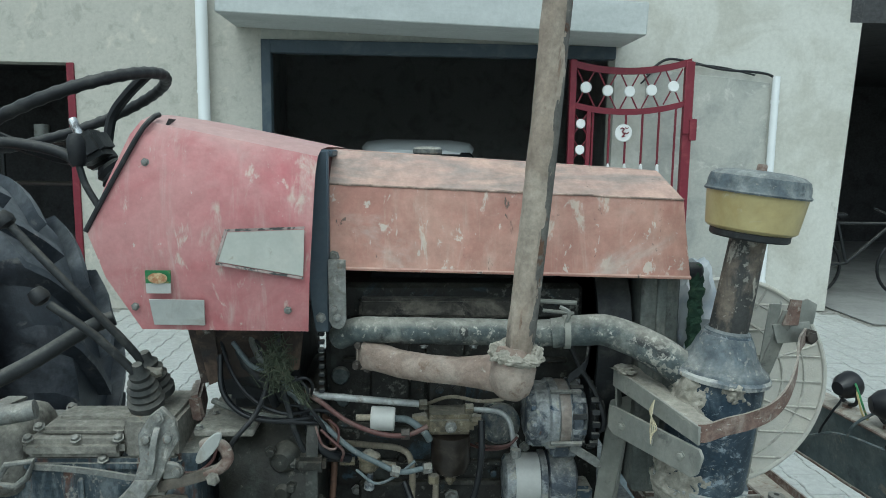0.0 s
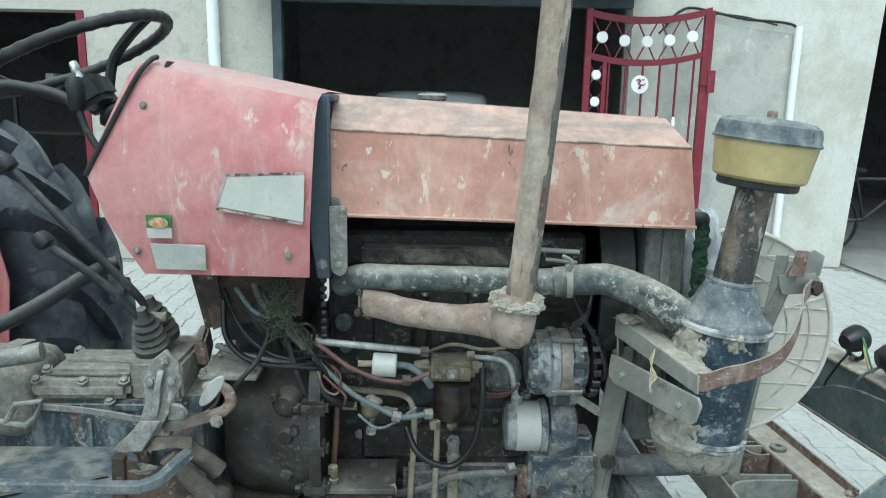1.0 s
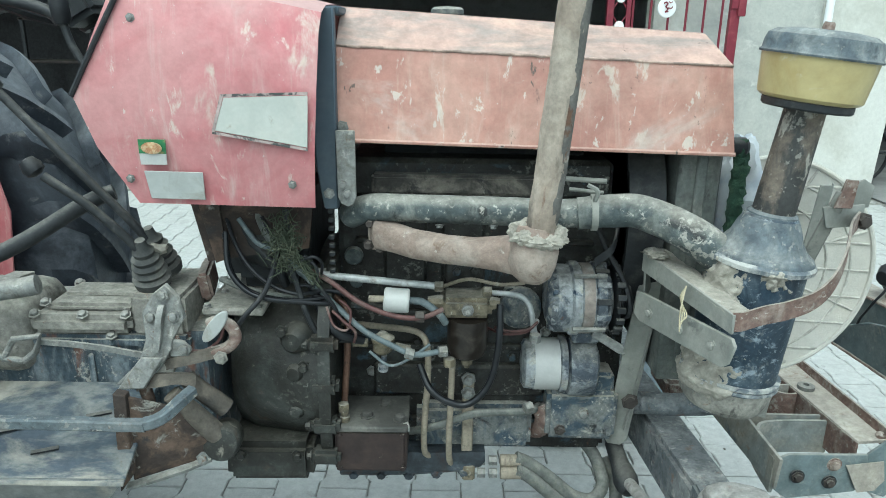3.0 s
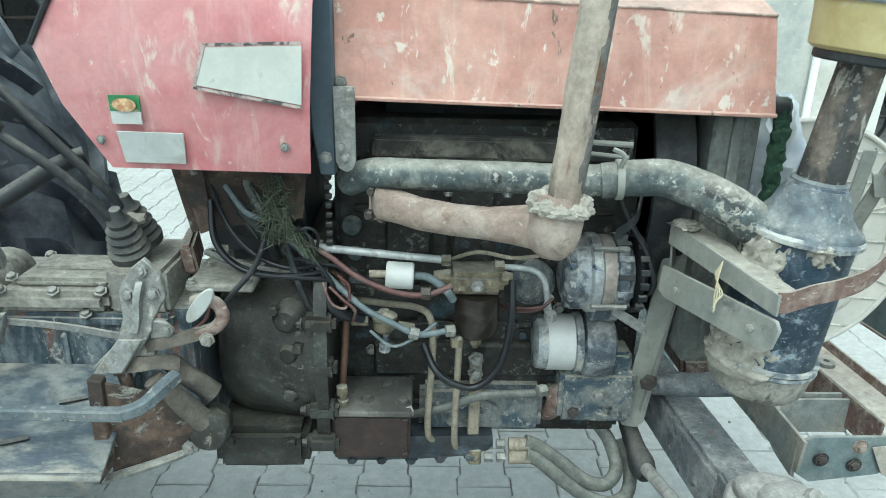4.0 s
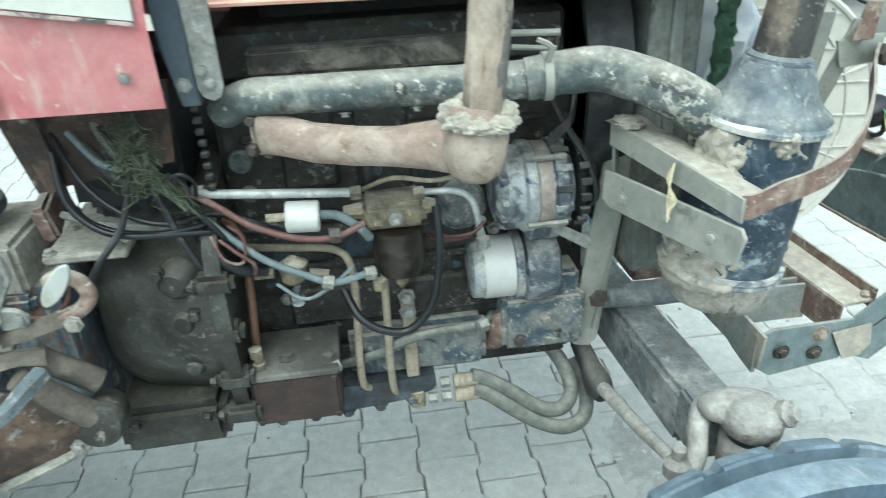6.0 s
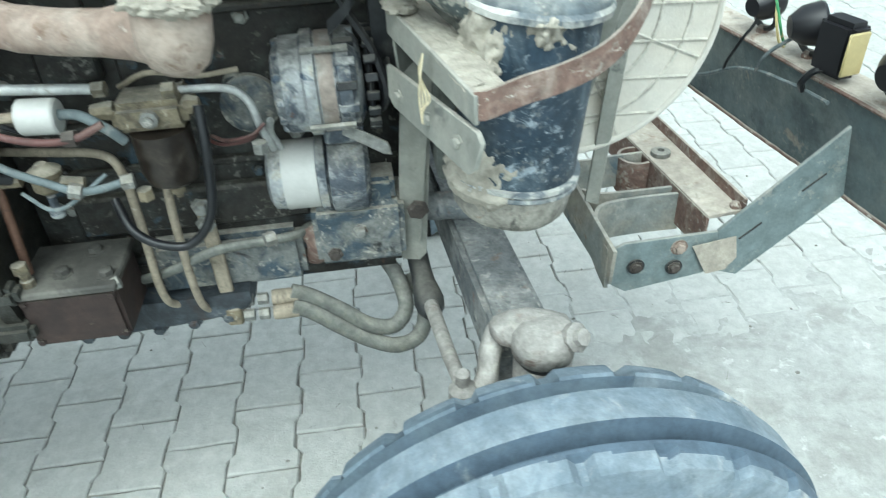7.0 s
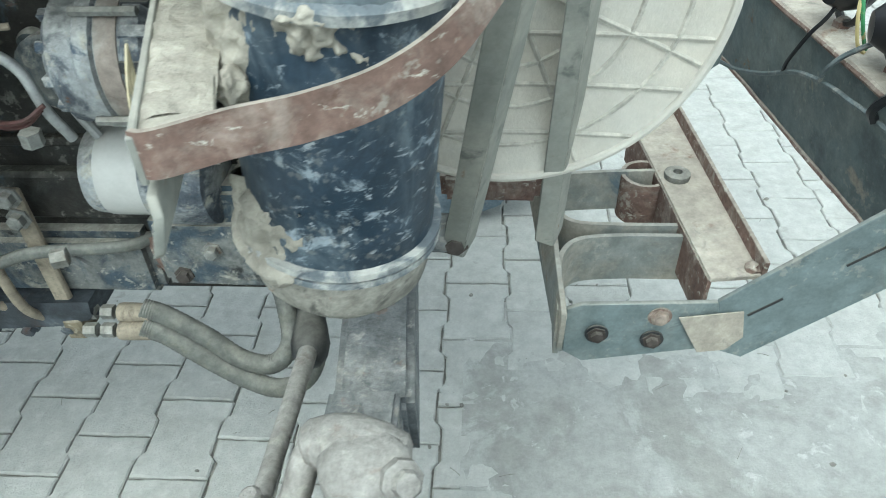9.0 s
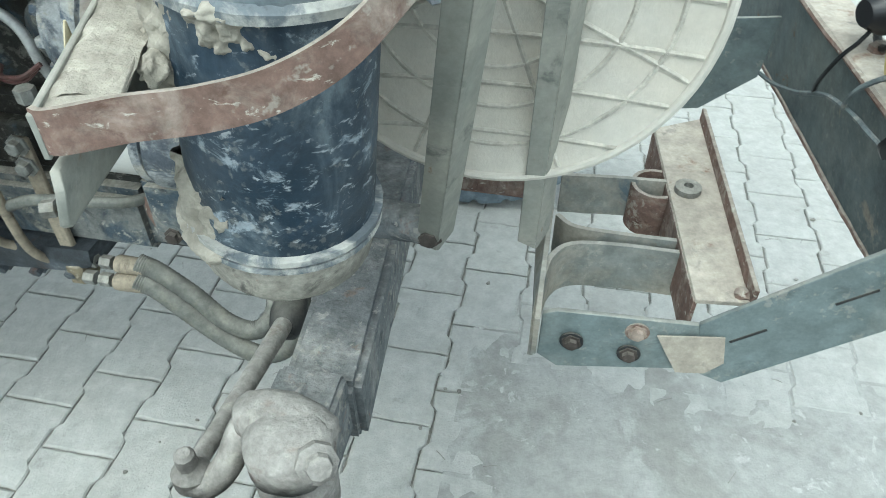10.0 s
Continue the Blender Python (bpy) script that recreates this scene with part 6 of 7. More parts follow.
part("pedal_pad", slab([pc + pu * 0.038 * math.cos(a) + pw * 0.0125 * math.sin(a) for a in np.linspace(0, 2 * math.pi, 25)[:-1]], (0, 0.007, 0), 0.002), plate_grey, tractor, "pale worn oval pedal pad")
part("return_spring", tube([(-0.225, 1.475, 0.972), (-0.19, 1.47, 0.975), (-0.16, 1.465, 1.0), (-0.148, 1.462, 1.035)], 0.003, 6), hose_red, tractor)
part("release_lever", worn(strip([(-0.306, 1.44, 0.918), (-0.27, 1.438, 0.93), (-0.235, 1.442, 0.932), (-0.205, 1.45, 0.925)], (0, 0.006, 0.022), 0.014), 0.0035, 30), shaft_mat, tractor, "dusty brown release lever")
part("lever_stub", worn(tube([(-0.298, 1.445, 0.915), (-0.292, 1.445, 0.89), (-0.293, 1.447, 0.865)], 0.012, 10), 0.002), guard_mat, tractor)
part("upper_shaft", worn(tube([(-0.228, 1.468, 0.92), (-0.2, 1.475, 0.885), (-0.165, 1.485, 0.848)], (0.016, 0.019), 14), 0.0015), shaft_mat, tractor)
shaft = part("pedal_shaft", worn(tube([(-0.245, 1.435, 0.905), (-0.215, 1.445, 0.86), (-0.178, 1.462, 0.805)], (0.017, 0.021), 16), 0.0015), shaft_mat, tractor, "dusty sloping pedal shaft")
part("shaft_boss", worn(lathe([(0.03, -0.05), (0.034, -0.03), (0.034, 0.012), (0.03, 0.018), (0.012, 0.02), (0.0, 0.016)], (-0.17, 1.462, 0.79), (0.1, -1, 0.2), 24), 0.001), housing_mat, shaft)
part("side_rod", worn(strip([(-0.508, 1.5, 0.974), (-0.42, 1.5, 0.966), (-0.33, 1.495, 0.954), (-0.28, 1.49, 0.95)], (0, 0, 0.011), 0.006), 0.0008), steel_bare, tractor, "flat steel pull rod")
part("side_rod", worn(tube([(-0.9, 1.52, 0.99), (-0.57, 1.49, 0.945)], 0.006, 8, False), 0.0008), steel_bare, tractor)
loop = [(-0.574, 0.943), (-0.55, 0.982), (-0.5, 0.99), (-0.512, 0.958), (-0.536, 0.939), (-0.574, 0.943)]
part("stirrup", tube([(x, 1.49, z) for x, z in loop], 0.0065, 8, False), steel_bare, tractor, "pale steel pull loop")
bar_pts = smooth_path([(-1.2, 1.362, 0.893), (-0.8, 1.362, 0.89), (-0.32, 1.362, 0.884), (-0.268, 1.363, 0.885), (-0.238, 1.372, 0.894), (-0.215, 1.392, 0.912), (-0.2, 1.42, 0.92)])
bar_secs = []
for k, p in enumerate(bar_pts):
    t = (bar_pts[min(k + 1, len(bar_pts) - 1)] - bar_pts[max(k - 1, 0)]).normalized()
    up = (Vector((0, 0, 1)) - t * t.z).normalized()
    sd = t.cross(up)
    bar_secs.append([p + sd * a + up * c for a, c in ((0.010, 0.007), (0.007, 0.010), (-0.007, 0.010), (-0.010, 0.007), (-0.010, -0.007), (-0.007, -0.010), (0.007, -0.010), (0.010, -0.007))])
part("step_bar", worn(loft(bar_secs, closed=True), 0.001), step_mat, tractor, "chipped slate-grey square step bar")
fp = part("footboard", worn(slab([(-1.2, 1.325, 0.795), (-0.297, 1.325, 0.795), (-0.32, 1.56, 0.862), (-1.2, 1.56, 0.862)], (0, 0, -0.008), 0.002), 0.003, 8), foot_mat, tractor, "scraped dusty blue footboard")
for x, y in ((-0.62, 1.4), (-0.545, 1.43), (-0.46, 1.385), (-0.4, 1.47), (-0.7, 1.44)):
    part("slot", block((x - 0.022, y - 0.004, 0.815 + (y - 1.385) * 0.285), (x + 0.022, y + 0.004, 0.8185 + (y - 1.385) * 0.285), 0, turn=(15, 0, 24)), tar_dark, fp)
part("footboard_skirt", worn(slab([(-1.2, 1.327, 0.795), (-0.297, 1.327, 0.795), (-0.34, 1.345, 0.742), (-1.2, 1.36, 0.69)], (0, 0.006, 0), 0.001), 0.004, 10), foot_mat, fp)
part("heat_guard", worn(slab([(-0.325, 1.405, 0.915), (-0.235, 1.42, 0.885), (-0.18, 1.45, 0.775), (-0.2, 1.445, 0.765), (-0.32, 1.41, 0.738)], (0, 0.006, 0), 0.001), 0.003, 10), guard_mat, tractor, "rust-brown sheet guard beside the pedals")
part("guard_edge", worn(strip([(-0.328, 1.40, 0.733), (-0.25, 1.42, 0.75), (-0.185, 1.445, 0.766)], (0, 0.012, 0.006), 0.008), 0.001), steel_bare, tractor)
part("guard_bolt", bolt((-0.2, 1.44, 0.768), (0, -1, 0.2), 0.009, 0.01), steel_bare, tractor)
part("guard_post", worn(slab([(-0.334, 1.395, 0.925), (-0.312, 1.395, 0.92), (-0.314, 1.395, 0.76), (-0.338, 1.392, 0.725)], (0, 0.02, 0), 0.002), 0.002), guard_mat, tractor)
# rod of dark steel along the side towards the rear
part("lift_bar", worn(tube([(-0.9, 1.50, 1.05), (-0.62, 1.55, 1.115), (-0.45, 1.62, 1.21), (-0.4, 1.64, 1.23)], 0.016, 12), 0.001), tar_dark, tractor)
part("turnbuckle", worn(tube([(-0.9, 1.47, 1.03), (-0.56, 1.50, 1.075), (-0.5, 1.51, 1.085)], 0.018, 12), 0.002), steel_bare, tractor)

# ---------- air cleaner ----------
AB, AT = Vector((0.767, 1.474, 0.888)), Vector((0.829, 1.455, 1.48))
AX = (AT - AB).normalized()
CAN = [(0, 0), (0.0527, 0), (0.0665, 0.0063), (0.0749, 0.0211), (0.0807, 0.0475), (0.0855, 0.0527), (0.0855, 0.0591), (0.0812, 0.0633), (0.0807, 0.2764), (0.0855, 0.2806), (0.0865, 0.2891), (0.0833, 0.2954), (0.0717, 0.3038), (0.0591, 0.3207), (0.0517, 0.3418), (0.0454, 0.3566), (0.0422, 0.3629)]
can = part("air_cleaner", lathe(CAN, AB, AX, 40), navy, tractor, "navy oil-bath air cleaner caked with dried mud")
part("shoulder", lathe([(0.087, 0.2785), (0.0881, 0.2901), (0.0844, 0.2975), (0.0728, 0.3059), (0.0601, 0.3228), (0.0527, 0.3439), (0.0454, 0.3587)], AB, AX, 40), navy_dusty, can)
part("oil_cup", worn(lathe([(0, -0.0063), (0.0527, -0.0042), (0.0696, 0.0011), (0.0786, 0.0137), (0.0833, 0.0464), (0.0833, 0.0527)], AB, AX, 40), 0.0015, 40), dust_cover, can, "oil cup crusted with pale mud")
for h in (0.057, 0.0655):
    part("rim_band", lathe([(0.082, h - 0.003), (0.0885, h - 0.003), (0.0885, h + 0.003), (0.082, h + 0.003)], AB, AX, 40), rim_mat, can)
part("rim_band", worn(lathe([(0.0855, 0.2764), (0.0909, 0.2785), (0.0916, 0.2859), (0.0876, 0.2912)], AB, AX, 48), 0.0008, 50), rim_mat, can, "scuffed pale rim")
PT = AB + AX * 0.548 + Vector((0.006, 0, 0))
part("inlet_pipe", tube([AB + AX * 0.348, PT], (0.0355, 0.0325), 28, False), inlet_mat, can, "blotched dark inlet pipe")
part("pipe_collar", lathe([(0.0378, 0), (0.042, 0.0032), (0.042, 0.0084), (0.0378, 0.0126)], AB + AX * 0.357, AX, 28), navy_dusty, can)
pre = part("pre_cleaner", lathe([(0.0315, 0), (0.0672, 0), (0.0704, 0.0032), (0.0704, 0.0126), (0.063, 0.0158)], PT - AX * 0.005, AX, 36), tar_dark, can, "pre-cleaner with a cream bowl and dusty navy lid")
part("bowl", lathe([(0.0693, -0.0011), (0.0756, 0.0011), (0.0803, 0.0053), (0.0877, 0.0651), (0.0882, 0.0693)], PT + AX * 0.0095, AX, 40), cream, pre, "cream plastic dust bowl")
part("lid", lathe([(0.0914, 0), (0.0929, 0.0032), (0.0893, 0.0074), (0.0887, 0.0189), (0.0851, 0.0305), (0.0735, 0.0378), (0.0473, 0.0415), (0, 0.0431)], PT + AX * 0.0767, AX, 40), navy_dusty, pre, "dusty navy dome lid")
part("wing_nut", lathe([(0.0095, 0), (0.0095, 0.0084), (0.0074, 0.0126)], PT + AX * 0.1187, AX, 8), rust, pre)
FU = (Vector((0, -1, 0)) - AX * Vector((0, -1, 0)).dot(AX)).normalized()
FV = AX.cross(FU)


def can_radius(h):
    for (r0, h0), (r1, h1) in zip(CAN, CAN[1:]):
        if h0 <= h <= h1:
            return r0 + (r1 - r0) * (h - h0) / max(h1 - h0, 1e-6)
    return 0.08


def mud_crust(a0, a1, h0, h1, seed, cover, thick=0.007):
    """A ragged crust of mud clinging to the round wall; it sinks into the wall where it is worn away."""
    bm = bmesh.new()
    NA, NH = 46, 34
    vs = []
    for i in range(NA + 1):
        row = []
        for j in range(NH + 1):
            u, v = i / NA, j / NH
            a, h = radians(a0 + (a1 - a0) * u), h0 + (h1 - h0) * v
            edge = min(u, 1 - u, v, 1 - v) * 3.0
            q = Vector((a * 3.2, h * 30.0, seed * 2.3))
            k = noise.noise(q) + 0.55 * noise.noise(q * 2.7) + 0.3 * noise.noise(q * 6.1) + cover + min(edge, 1.0) - 1.0
            t = max(-0.004, min(1.0, k * 1.6) * thick) + 0.0012 * noise.noise(q * 11.0)
            r = can_radius(h) + t
            row.append(bm.verts.new(AB + AX * h + (FU * math.cos(a) + FV * math.sin(a)) * r))
        vs.append(row)
    for i in range(NA):
        for j in range(NH):
            bm.faces.new((vs[i][j], vs[i + 1][j], vs[i + 1][j + 1], vs[i][j + 1]))
    return bm


for i, spec in enumerate(((-125, -30, 0.175, 0.30, 4, 0.5, 0.011), (-145, -12, 0.0, 0.125, 7, 0.65, 0.010), (-22, 26, 0.245, 0.295, 9, 0.5, 0.010), (30, 110, 0.268, 0.30, 13, 0.1, 0.004))):
    part("mud_crust", mud_crust(*spec), mudcake, can, "" if i else "ragged crust of pale dried mud", 80)


def mud_layer(a, b, c, d, seed, up, cover=0.5, thick=0.01, NA=40, NB=24):
    """Mud lying on the flat between four corners, ragged at its edges."""
    a, b, c, d, up = (Vector(v) for v in (a, b, c, d, up))
    bm = bmesh.new()
    vs = []
    for i in range(NA + 1):
        row = []
        for j in range(NB + 1):
            u, v = i / NA, j / NB
            p = (a * (1 - u) + b * u) * (1 - v) + (d * (1 - u) + c * u) * v
            q = p * 42.0 + Vector((seed, seed * 2.0, 0))
            k = noise.noise(q) + 0.5 * noise.noise(q * 2.3) + 0.25 * noise.noise(q * 5.2) + cover + min(1.0, 4.0 * min(u, 1 - u, v, 1 - v)) - 1.0
            row.append(bm.verts.new(p + up * (max(-0.006, min(1.1, k) * thick) + 0.001 * noise.noise(q * 9.0))))
        vs.append(row)
    for i in range(NA):
        for j in range(NB):
            bm.faces.new((vs[i][j], vs[i + 1][j], vs[i + 1][j + 1], vs[i][j + 1]))
    return bm


Z = (0, 0, 1)
part("mud_layer", mud_layer((0.6215, 1.5923, 1.1432), (0.6886, 1.3312, 1.1226), (0.7334, 1.3525, 1.1214), (0.6774, 1.605, 1.1426), 3, Z, 0.45, 0.0035), mudcake, can, "pale dried mud lying on the bracket")

for i, (c, size) in enumerate((((0.640, 1.545, 1.150), (0.022, 0.018, 0.009)), ((0.729, 1.40, 1.112), (0.010, 0.012, 0.010)))):
    part("mud_clod", worn(lump(c, size, 80 + i, 0.45, 4), 0.003, 60), mudcake, can, "", 80)
# bracket and strap
brk = part("bracket_bar", worn(slab([(0.6268, 1.5757, 1.143), (0.6962, 1.3112, 1.1199), (0.7371, 1.3407, 1.118), (0.6668, 1.5859, 1.1425)], (0, 0, -0.006), 0.001), 0.0015), mudcake, tractor, "mud-covered angle bracket of the air cleaner")
part("flange", slab([(0.6247, 1.5757, 1.1451), (0.6952, 1.31, 1.123), (0.6952, 1.31, 1.09), (0.6247, 1.5757, 1.1062)], (0.005, 0.001, 0), 0.001), galv, brk)
part("lower_plate", worn(slab([(0.6205, 1.5757, 1.0642), (0.6268, 1.5479, 1.0681), (0.6964, 1.3081, 1.0839), (0.7009, 1.3022, 1.0719), (0.6929, 1.3022, 1.0419), (0.6862, 1.31, 1.033), (0.6247, 1.5605, 1.0086), (0.6194, 1.5794, 1.0167)], (0.006, 0.003, 0), 0.001), 0.001), galv, brk, "galvanised lower bracket plate with three bolts")
for k in (0.15, 0.55, 0.88):
    p = Vector((0.6205, 1.5605, 1.0359)).lerp(Vector((0.6913, 1.317, 1.0575)), k)
    part("bolt", bolt(p, (-0.9, -0.42, 0), 0.007, 0.006), galv, brk)
part("strut", slab([(0.6455, 1.6392, 1.084), (0.6913, 1.6288, 1.084), (0.6640, 1.684, 0.668), (0.651, 1.690, 0.650), (0.6240, 1.695, 0.652), (0.614, 1.692, 0.668)], (0, 0.006, 0), 0.001), galv, tractor, "galvanised flat strut with a rust spot")
part("strut_flange", slab([(0.6913, 1.6288, 1.084), (0.6934, 1.6652, 1.084), (0.6538, 1.7016, 0.6992), (0.6497, 1.6704, 0.6992)], (0.004, 0, 0), 0.001), galv, tractor)
part("strut_link", slab([(0.628, 1.578, 1.138), (0.634, 1.578, 1.045), (0.662, 1.640, 1.045), (0.656, 1.640, 1.138)], (0.004, -0.002, 0), 0.001), galv, tractor)
part("strut_bolt", bolt((0.652, 1.652, 0.782), (0, -1, 0), 0.013, 0.006), bolt_rust, tractor)
part("cross_rod", worn(tube([(0.60, 1.735, 0.735), (0.68, 1.725, 0.74), (0.76, 1.70, 0.75), (0.86, 1.68, 0.765)], 0.026, 14), 0.003, 40), axle_mat, tractor, "mud-smeared rusty cross rod")
strap_pts = [(0.700, 1.306, 1.110), (0.715, 1.303, 1.112), (0.755, 1.318, 1.117), (0.80, 1.330, 1.122), (0.845, 1.343, 1.134), (0.885, 1.368, 1.155), (0.92, 1.405, 1.19), (0.95, 1.455, 1.22), (0.99, 1.505, 1.228)]
part("strap", strip([(x - 0.004, y + 0.009, z) for x, y, z in strap_pts], (0, 0, 0.032), 0.004), rust, tractor, "rusty steel strap round the air cleaner")
tie = thing("straw_string", (0.6544, 1.4141, 1.0934), "wisp of pale string tied to the bracket", "string")
for k in range(4):
    part("strand", tube([(0.656, 1.418, 1.132), (0.651, 1.413 + 0.004 * k, 1.107), (0.648 + 0.004 * k, 1.41, 1.082), (0.65, 1.408, 1.052 + 0.006 * k)], 0.0012, 5), straw, tie)

# front posts and guard
P1B, P1T = Vector((0.868, 1.665, 0.745)), Vector((0.948, 1.495, 1.283))
P2B, P2T = Vector((0.992, 1.745, 0.70)), Vector((1.005, 1.655, 1.262))


def angle_post(b, t, w, material, label):
    d = (t - b)
    ob = part("guard_post", slab([b + Vector((-w, 0, 0)), b + Vector((w * 0.3, 0, -0.01)), t + Vector((w * 0.3, 0, 0)), t + Vector((-w, 0, 0))], (0, 0.005, 0), 0.001), material, tractor, label)
    part("post_flange", slab([b + Vector((w * 0.3, 0, -0.01)), b + Vector((w, 0.03, 0)), t + Vector((w, 0.03, 0)), t + Vector((w * 0.3, 0, 0))], (0.003, 0.003, 0), 0.001), material, ob)
    return ob


post = angle_post(P1B, P1T, 0.02, galv, "weathered galvanised guard post")
post2 = angle_post(P2B, P2T, 0.019, galv, "weathered galvanised guard post")
part("post_tip", slab([P1T + Vector((-0.02, 0, -0.03)), P1T + Vector((0.012, 0, -0.03)), P1T + Vector((0.016, 0.0, 0.02)), P1T + Vector((-0.006, 0.0, 0.022))], (0, 0.005, 0), 0.001), rust, post)
part("post_bolt", bolt((0.993, 1.511, 1.227), (0, -1, 0), 0.011, 0.012), bolt_rust, post2)
part("post_bridge", slab([(0.91, 1.499, 1.254), (1, 1.524, 1.254), (1, 1.524, 1.214), (0.925, 1.504, 1.214)], (0, 0.005, 0), 0.001), galv, post2)
part("bridge_ear", slab([(0.975, 1.534, 1.242), (1.025, 1.554, 1.242), (1.03, 1.554, 1.282), (1, 1.539, 1.297), (0.977, 1.534, 1.29)], (0, 0.005, 0), 0.001), galv, post2)
part("post_foot", bolt((0.865, 1.662, 0.761), (0, -1, 0), 0.012, 0.01), bolt_rust, post)
GC = Vector((0.924, 1.728, 1.06))
GM = Matrix.Translation(GC) @ Matrix.Rotation(radians(90), 4, "Z")
GRY, GRZ = 0.243, 0.243


def dish(r, a, lift=0.0):
    return GM @ Vector((0.025 * (1 - r * r) + lift, GRY * r * math.cos(a), GRZ * r * math.sin(a)))


bm = bmesh.new()
for lift in (0.0, 0.004):
    rws = [[bm.verts.new(dish(r, 2 * math.pi * k / 48, lift)) for k in range(48)] for r in np.linspace(0.06, 1.0, 9)]
    for a, b in zip(rws, rws[1:]):
        for k in range(48):
            bm.faces.new((a[k], a[(k + 1) % 48], b[(k + 1) % 48], b[k]))
    bm.faces.new(rws[0])
guard = part("guard_screen", bm, cloth, tractor, "white cloth stretched over a round wire radiator guard", 60)
part("rim", tube([dish(1.0, a) for a in np.linspace(0, 2 * math.pi, 65)], 0.0055, 8, False), cloth, guard)
# rings and ribs paint the wires' shadow on the cloth in darker colour
for r in (0.42, 0.62, 0.82):
    part("wire_ring", tube([dish(r, a, 0.0004) for a in np.linspace(0, 2 * math.pi, 49)], 0.0034, 6, False), wire_shadow, guard)
for h in np.linspace(-0.75, 0.75, 7):
    w = math.sqrt(1 - h * h)
    part("cross_wire", tube([dish(math.hypot(s * w, h), math.atan2(h, s * w), 0.0004) for s in np.linspace(-0.97, 0.97, 15)], 0.0034, 6, False), wire_shadow, guard)
for k in range(4):
    a = math.pi * (k + 0.5) / 4
    part("wire_rib", tube([dish(abs(s), a if s > 0 else a + math.pi, 0.0004) for s in np.linspace(-0.97, 0.97, 16)], 0.0034, 6, False), wire_shadow, guard)
sack = lump((0.83, 1.70, 1.22), (0.05, 0.09, 0.13), 41, 0.3, 4)
for i, z in enumerate((1.12, 1.16)):
    sack = lump((0.86 + 0.02 * (i % 2), 1.72, z), (0.05, 0.08, 0.06), 51 + i, 0.35, 3, bm=sack)
tagged(part("plastic_sack", sack, sack_blue), "crumpled blue-white woven sack behind the guard", "sack")
part("net_edge", worn(tube([(0.785, 1.585, 1.36), (0.79, 1.58, 1.3), (0.79, 1.585, 1.2), (0.785, 1.595, 1.08), (0.78, 1.6, 0.95)], 0.014, 10, per=12), 0.007, 90), green_net, tractor, "ragged dark green net edge")

# ---------- front axle and wheel ----------
axle = part("front_axle", worn(slab([(0.734, 1.46, 0.59), (0.828, 1.46, 0.59), (0.785, 1.99, 0.59), (0.828, 2.49, 0.59), (0.734, 2.49, 0.59), (0.692, 1.99, 0.59)], (0, 0, 0.108), 0.01, seg=2), 0.003), axle_mat, tractor, "dusty box-section front axle beam")
part("end_cap", worn(block((0.732, 1.395, 0.615), (0.812, 1.47, 0.712), 0.006, 2), 0.002), axle_mat, axle)
for s in (0, 1):
    def fy(y):
        return 3.947 - y if s else y
    kp = part("kingpin_boss", worn(lathe([(0.036, -0.17), (0.041, -0.10), (0.041, -0.052), (0.03, -0.045), (0.03, -0.034), (0.043, -0.03), (0.045, -0.01), (0.043, 0.006), (0.03, 0.016), (0.0, 0.02)], (0.791, fy(1.35), 0.75), (0.0, 0, 1), 28), 0.003, 28), knuckle_mat, axle, "dust-caked kingpin boss", 75)
    part("boss_lobe", worn(loft([[Vector((x, fy(y), 0.742)) + Vector((0, rr * math.cos(a), rr * 0.72 * math.sin(a))) for a in np.linspace(0, 2 * math.pi, 21)[:-1]] for x, y, rr in ((0.724, 1.378, 0.013), (0.731, 1.378, 0.023), (0.754, 1.376, 0.033), (0.779, 1.372, 0.037), (0.809, 1.366, 0.033), (0.829, 1.36, 0.026), (0.834, 1.36, 0.014))], closed=True), 0.003, 45), knuckle_mat, kp, "", 80)
    # dark ring paints the shade in the gap below the boss
    part("boss_gap", lathe([(0.034, 0), (0.034, 0.012)], (0.791, fy(1.35), 0.704), (0, 0, 1), 24), tar_dark, kp)
    part("kingpin_nut", lathe([(0.019, 0), (0.021, 0.004), (0.021, 0.014), (0.014, 0.018), (0.012, 0.026)], (0.824, fy(1.333), 0.753), (0.5, -0.7 if not s else 0.7, 0.6), 8), knuckle_mat, kp)
    part("stub_axle", tube([(0.804, fy(1.298), 0.478), (0.804, fy(1.198), 0.408), (0.804, fy(1.098), 0.403)], 0.035, 16), engine_dark, axle)
part("steering_arm", worn(tube([(0.771, 1.387, 0.733), (0.741, 1.4, 0.726), (0.724, 1.38, 0.708), (0.712, 1.352, 0.678), (0.694, 1.334, 0.663), (0.672, 1.334, 0.666)], (0.018, 0.0145), 14), 0.002, 30), knuckle_mat, tractor, "bent steering arm caked with dust")
part("rod_pin", lathe([(0.011, -0.01), (0.011, 0.03), (0.007, 0.034)], (0.676, 1.339, 0.676), (0, 0, 1), 10), knuckle_mat, tractor)
part("rod_end", worn(lathe([(0.015, -0.018), (0.0205, -0.01), (0.0205, 0.01), (0.013, 0.018), (0.009, 0.026)], (0.676, 1.339, 0.666), (0, 0, 1), 18), 0.002), knuckle_mat, tractor)
tr = part("tie_rod", tube([(0.676, 1.342, 0.674), (0.669, 1.46, 0.638), (0.661, 1.62, 0.597)], (0.0105, 0.0135), 14, False), knuckle_mat, tractor, "dusty steering tie rod")
part("ball_joint", lathe([(0.0, -0.034), (0.016, -0.031), (0.025, -0.018), (0.028, 0.0), (0.025, 0.02), (0.021, 0.04), (0.019, 0.10)], (0.659, 1.645, 0.589), (-0.1, 0.9, 0.35), 20), tar_dark, tr)
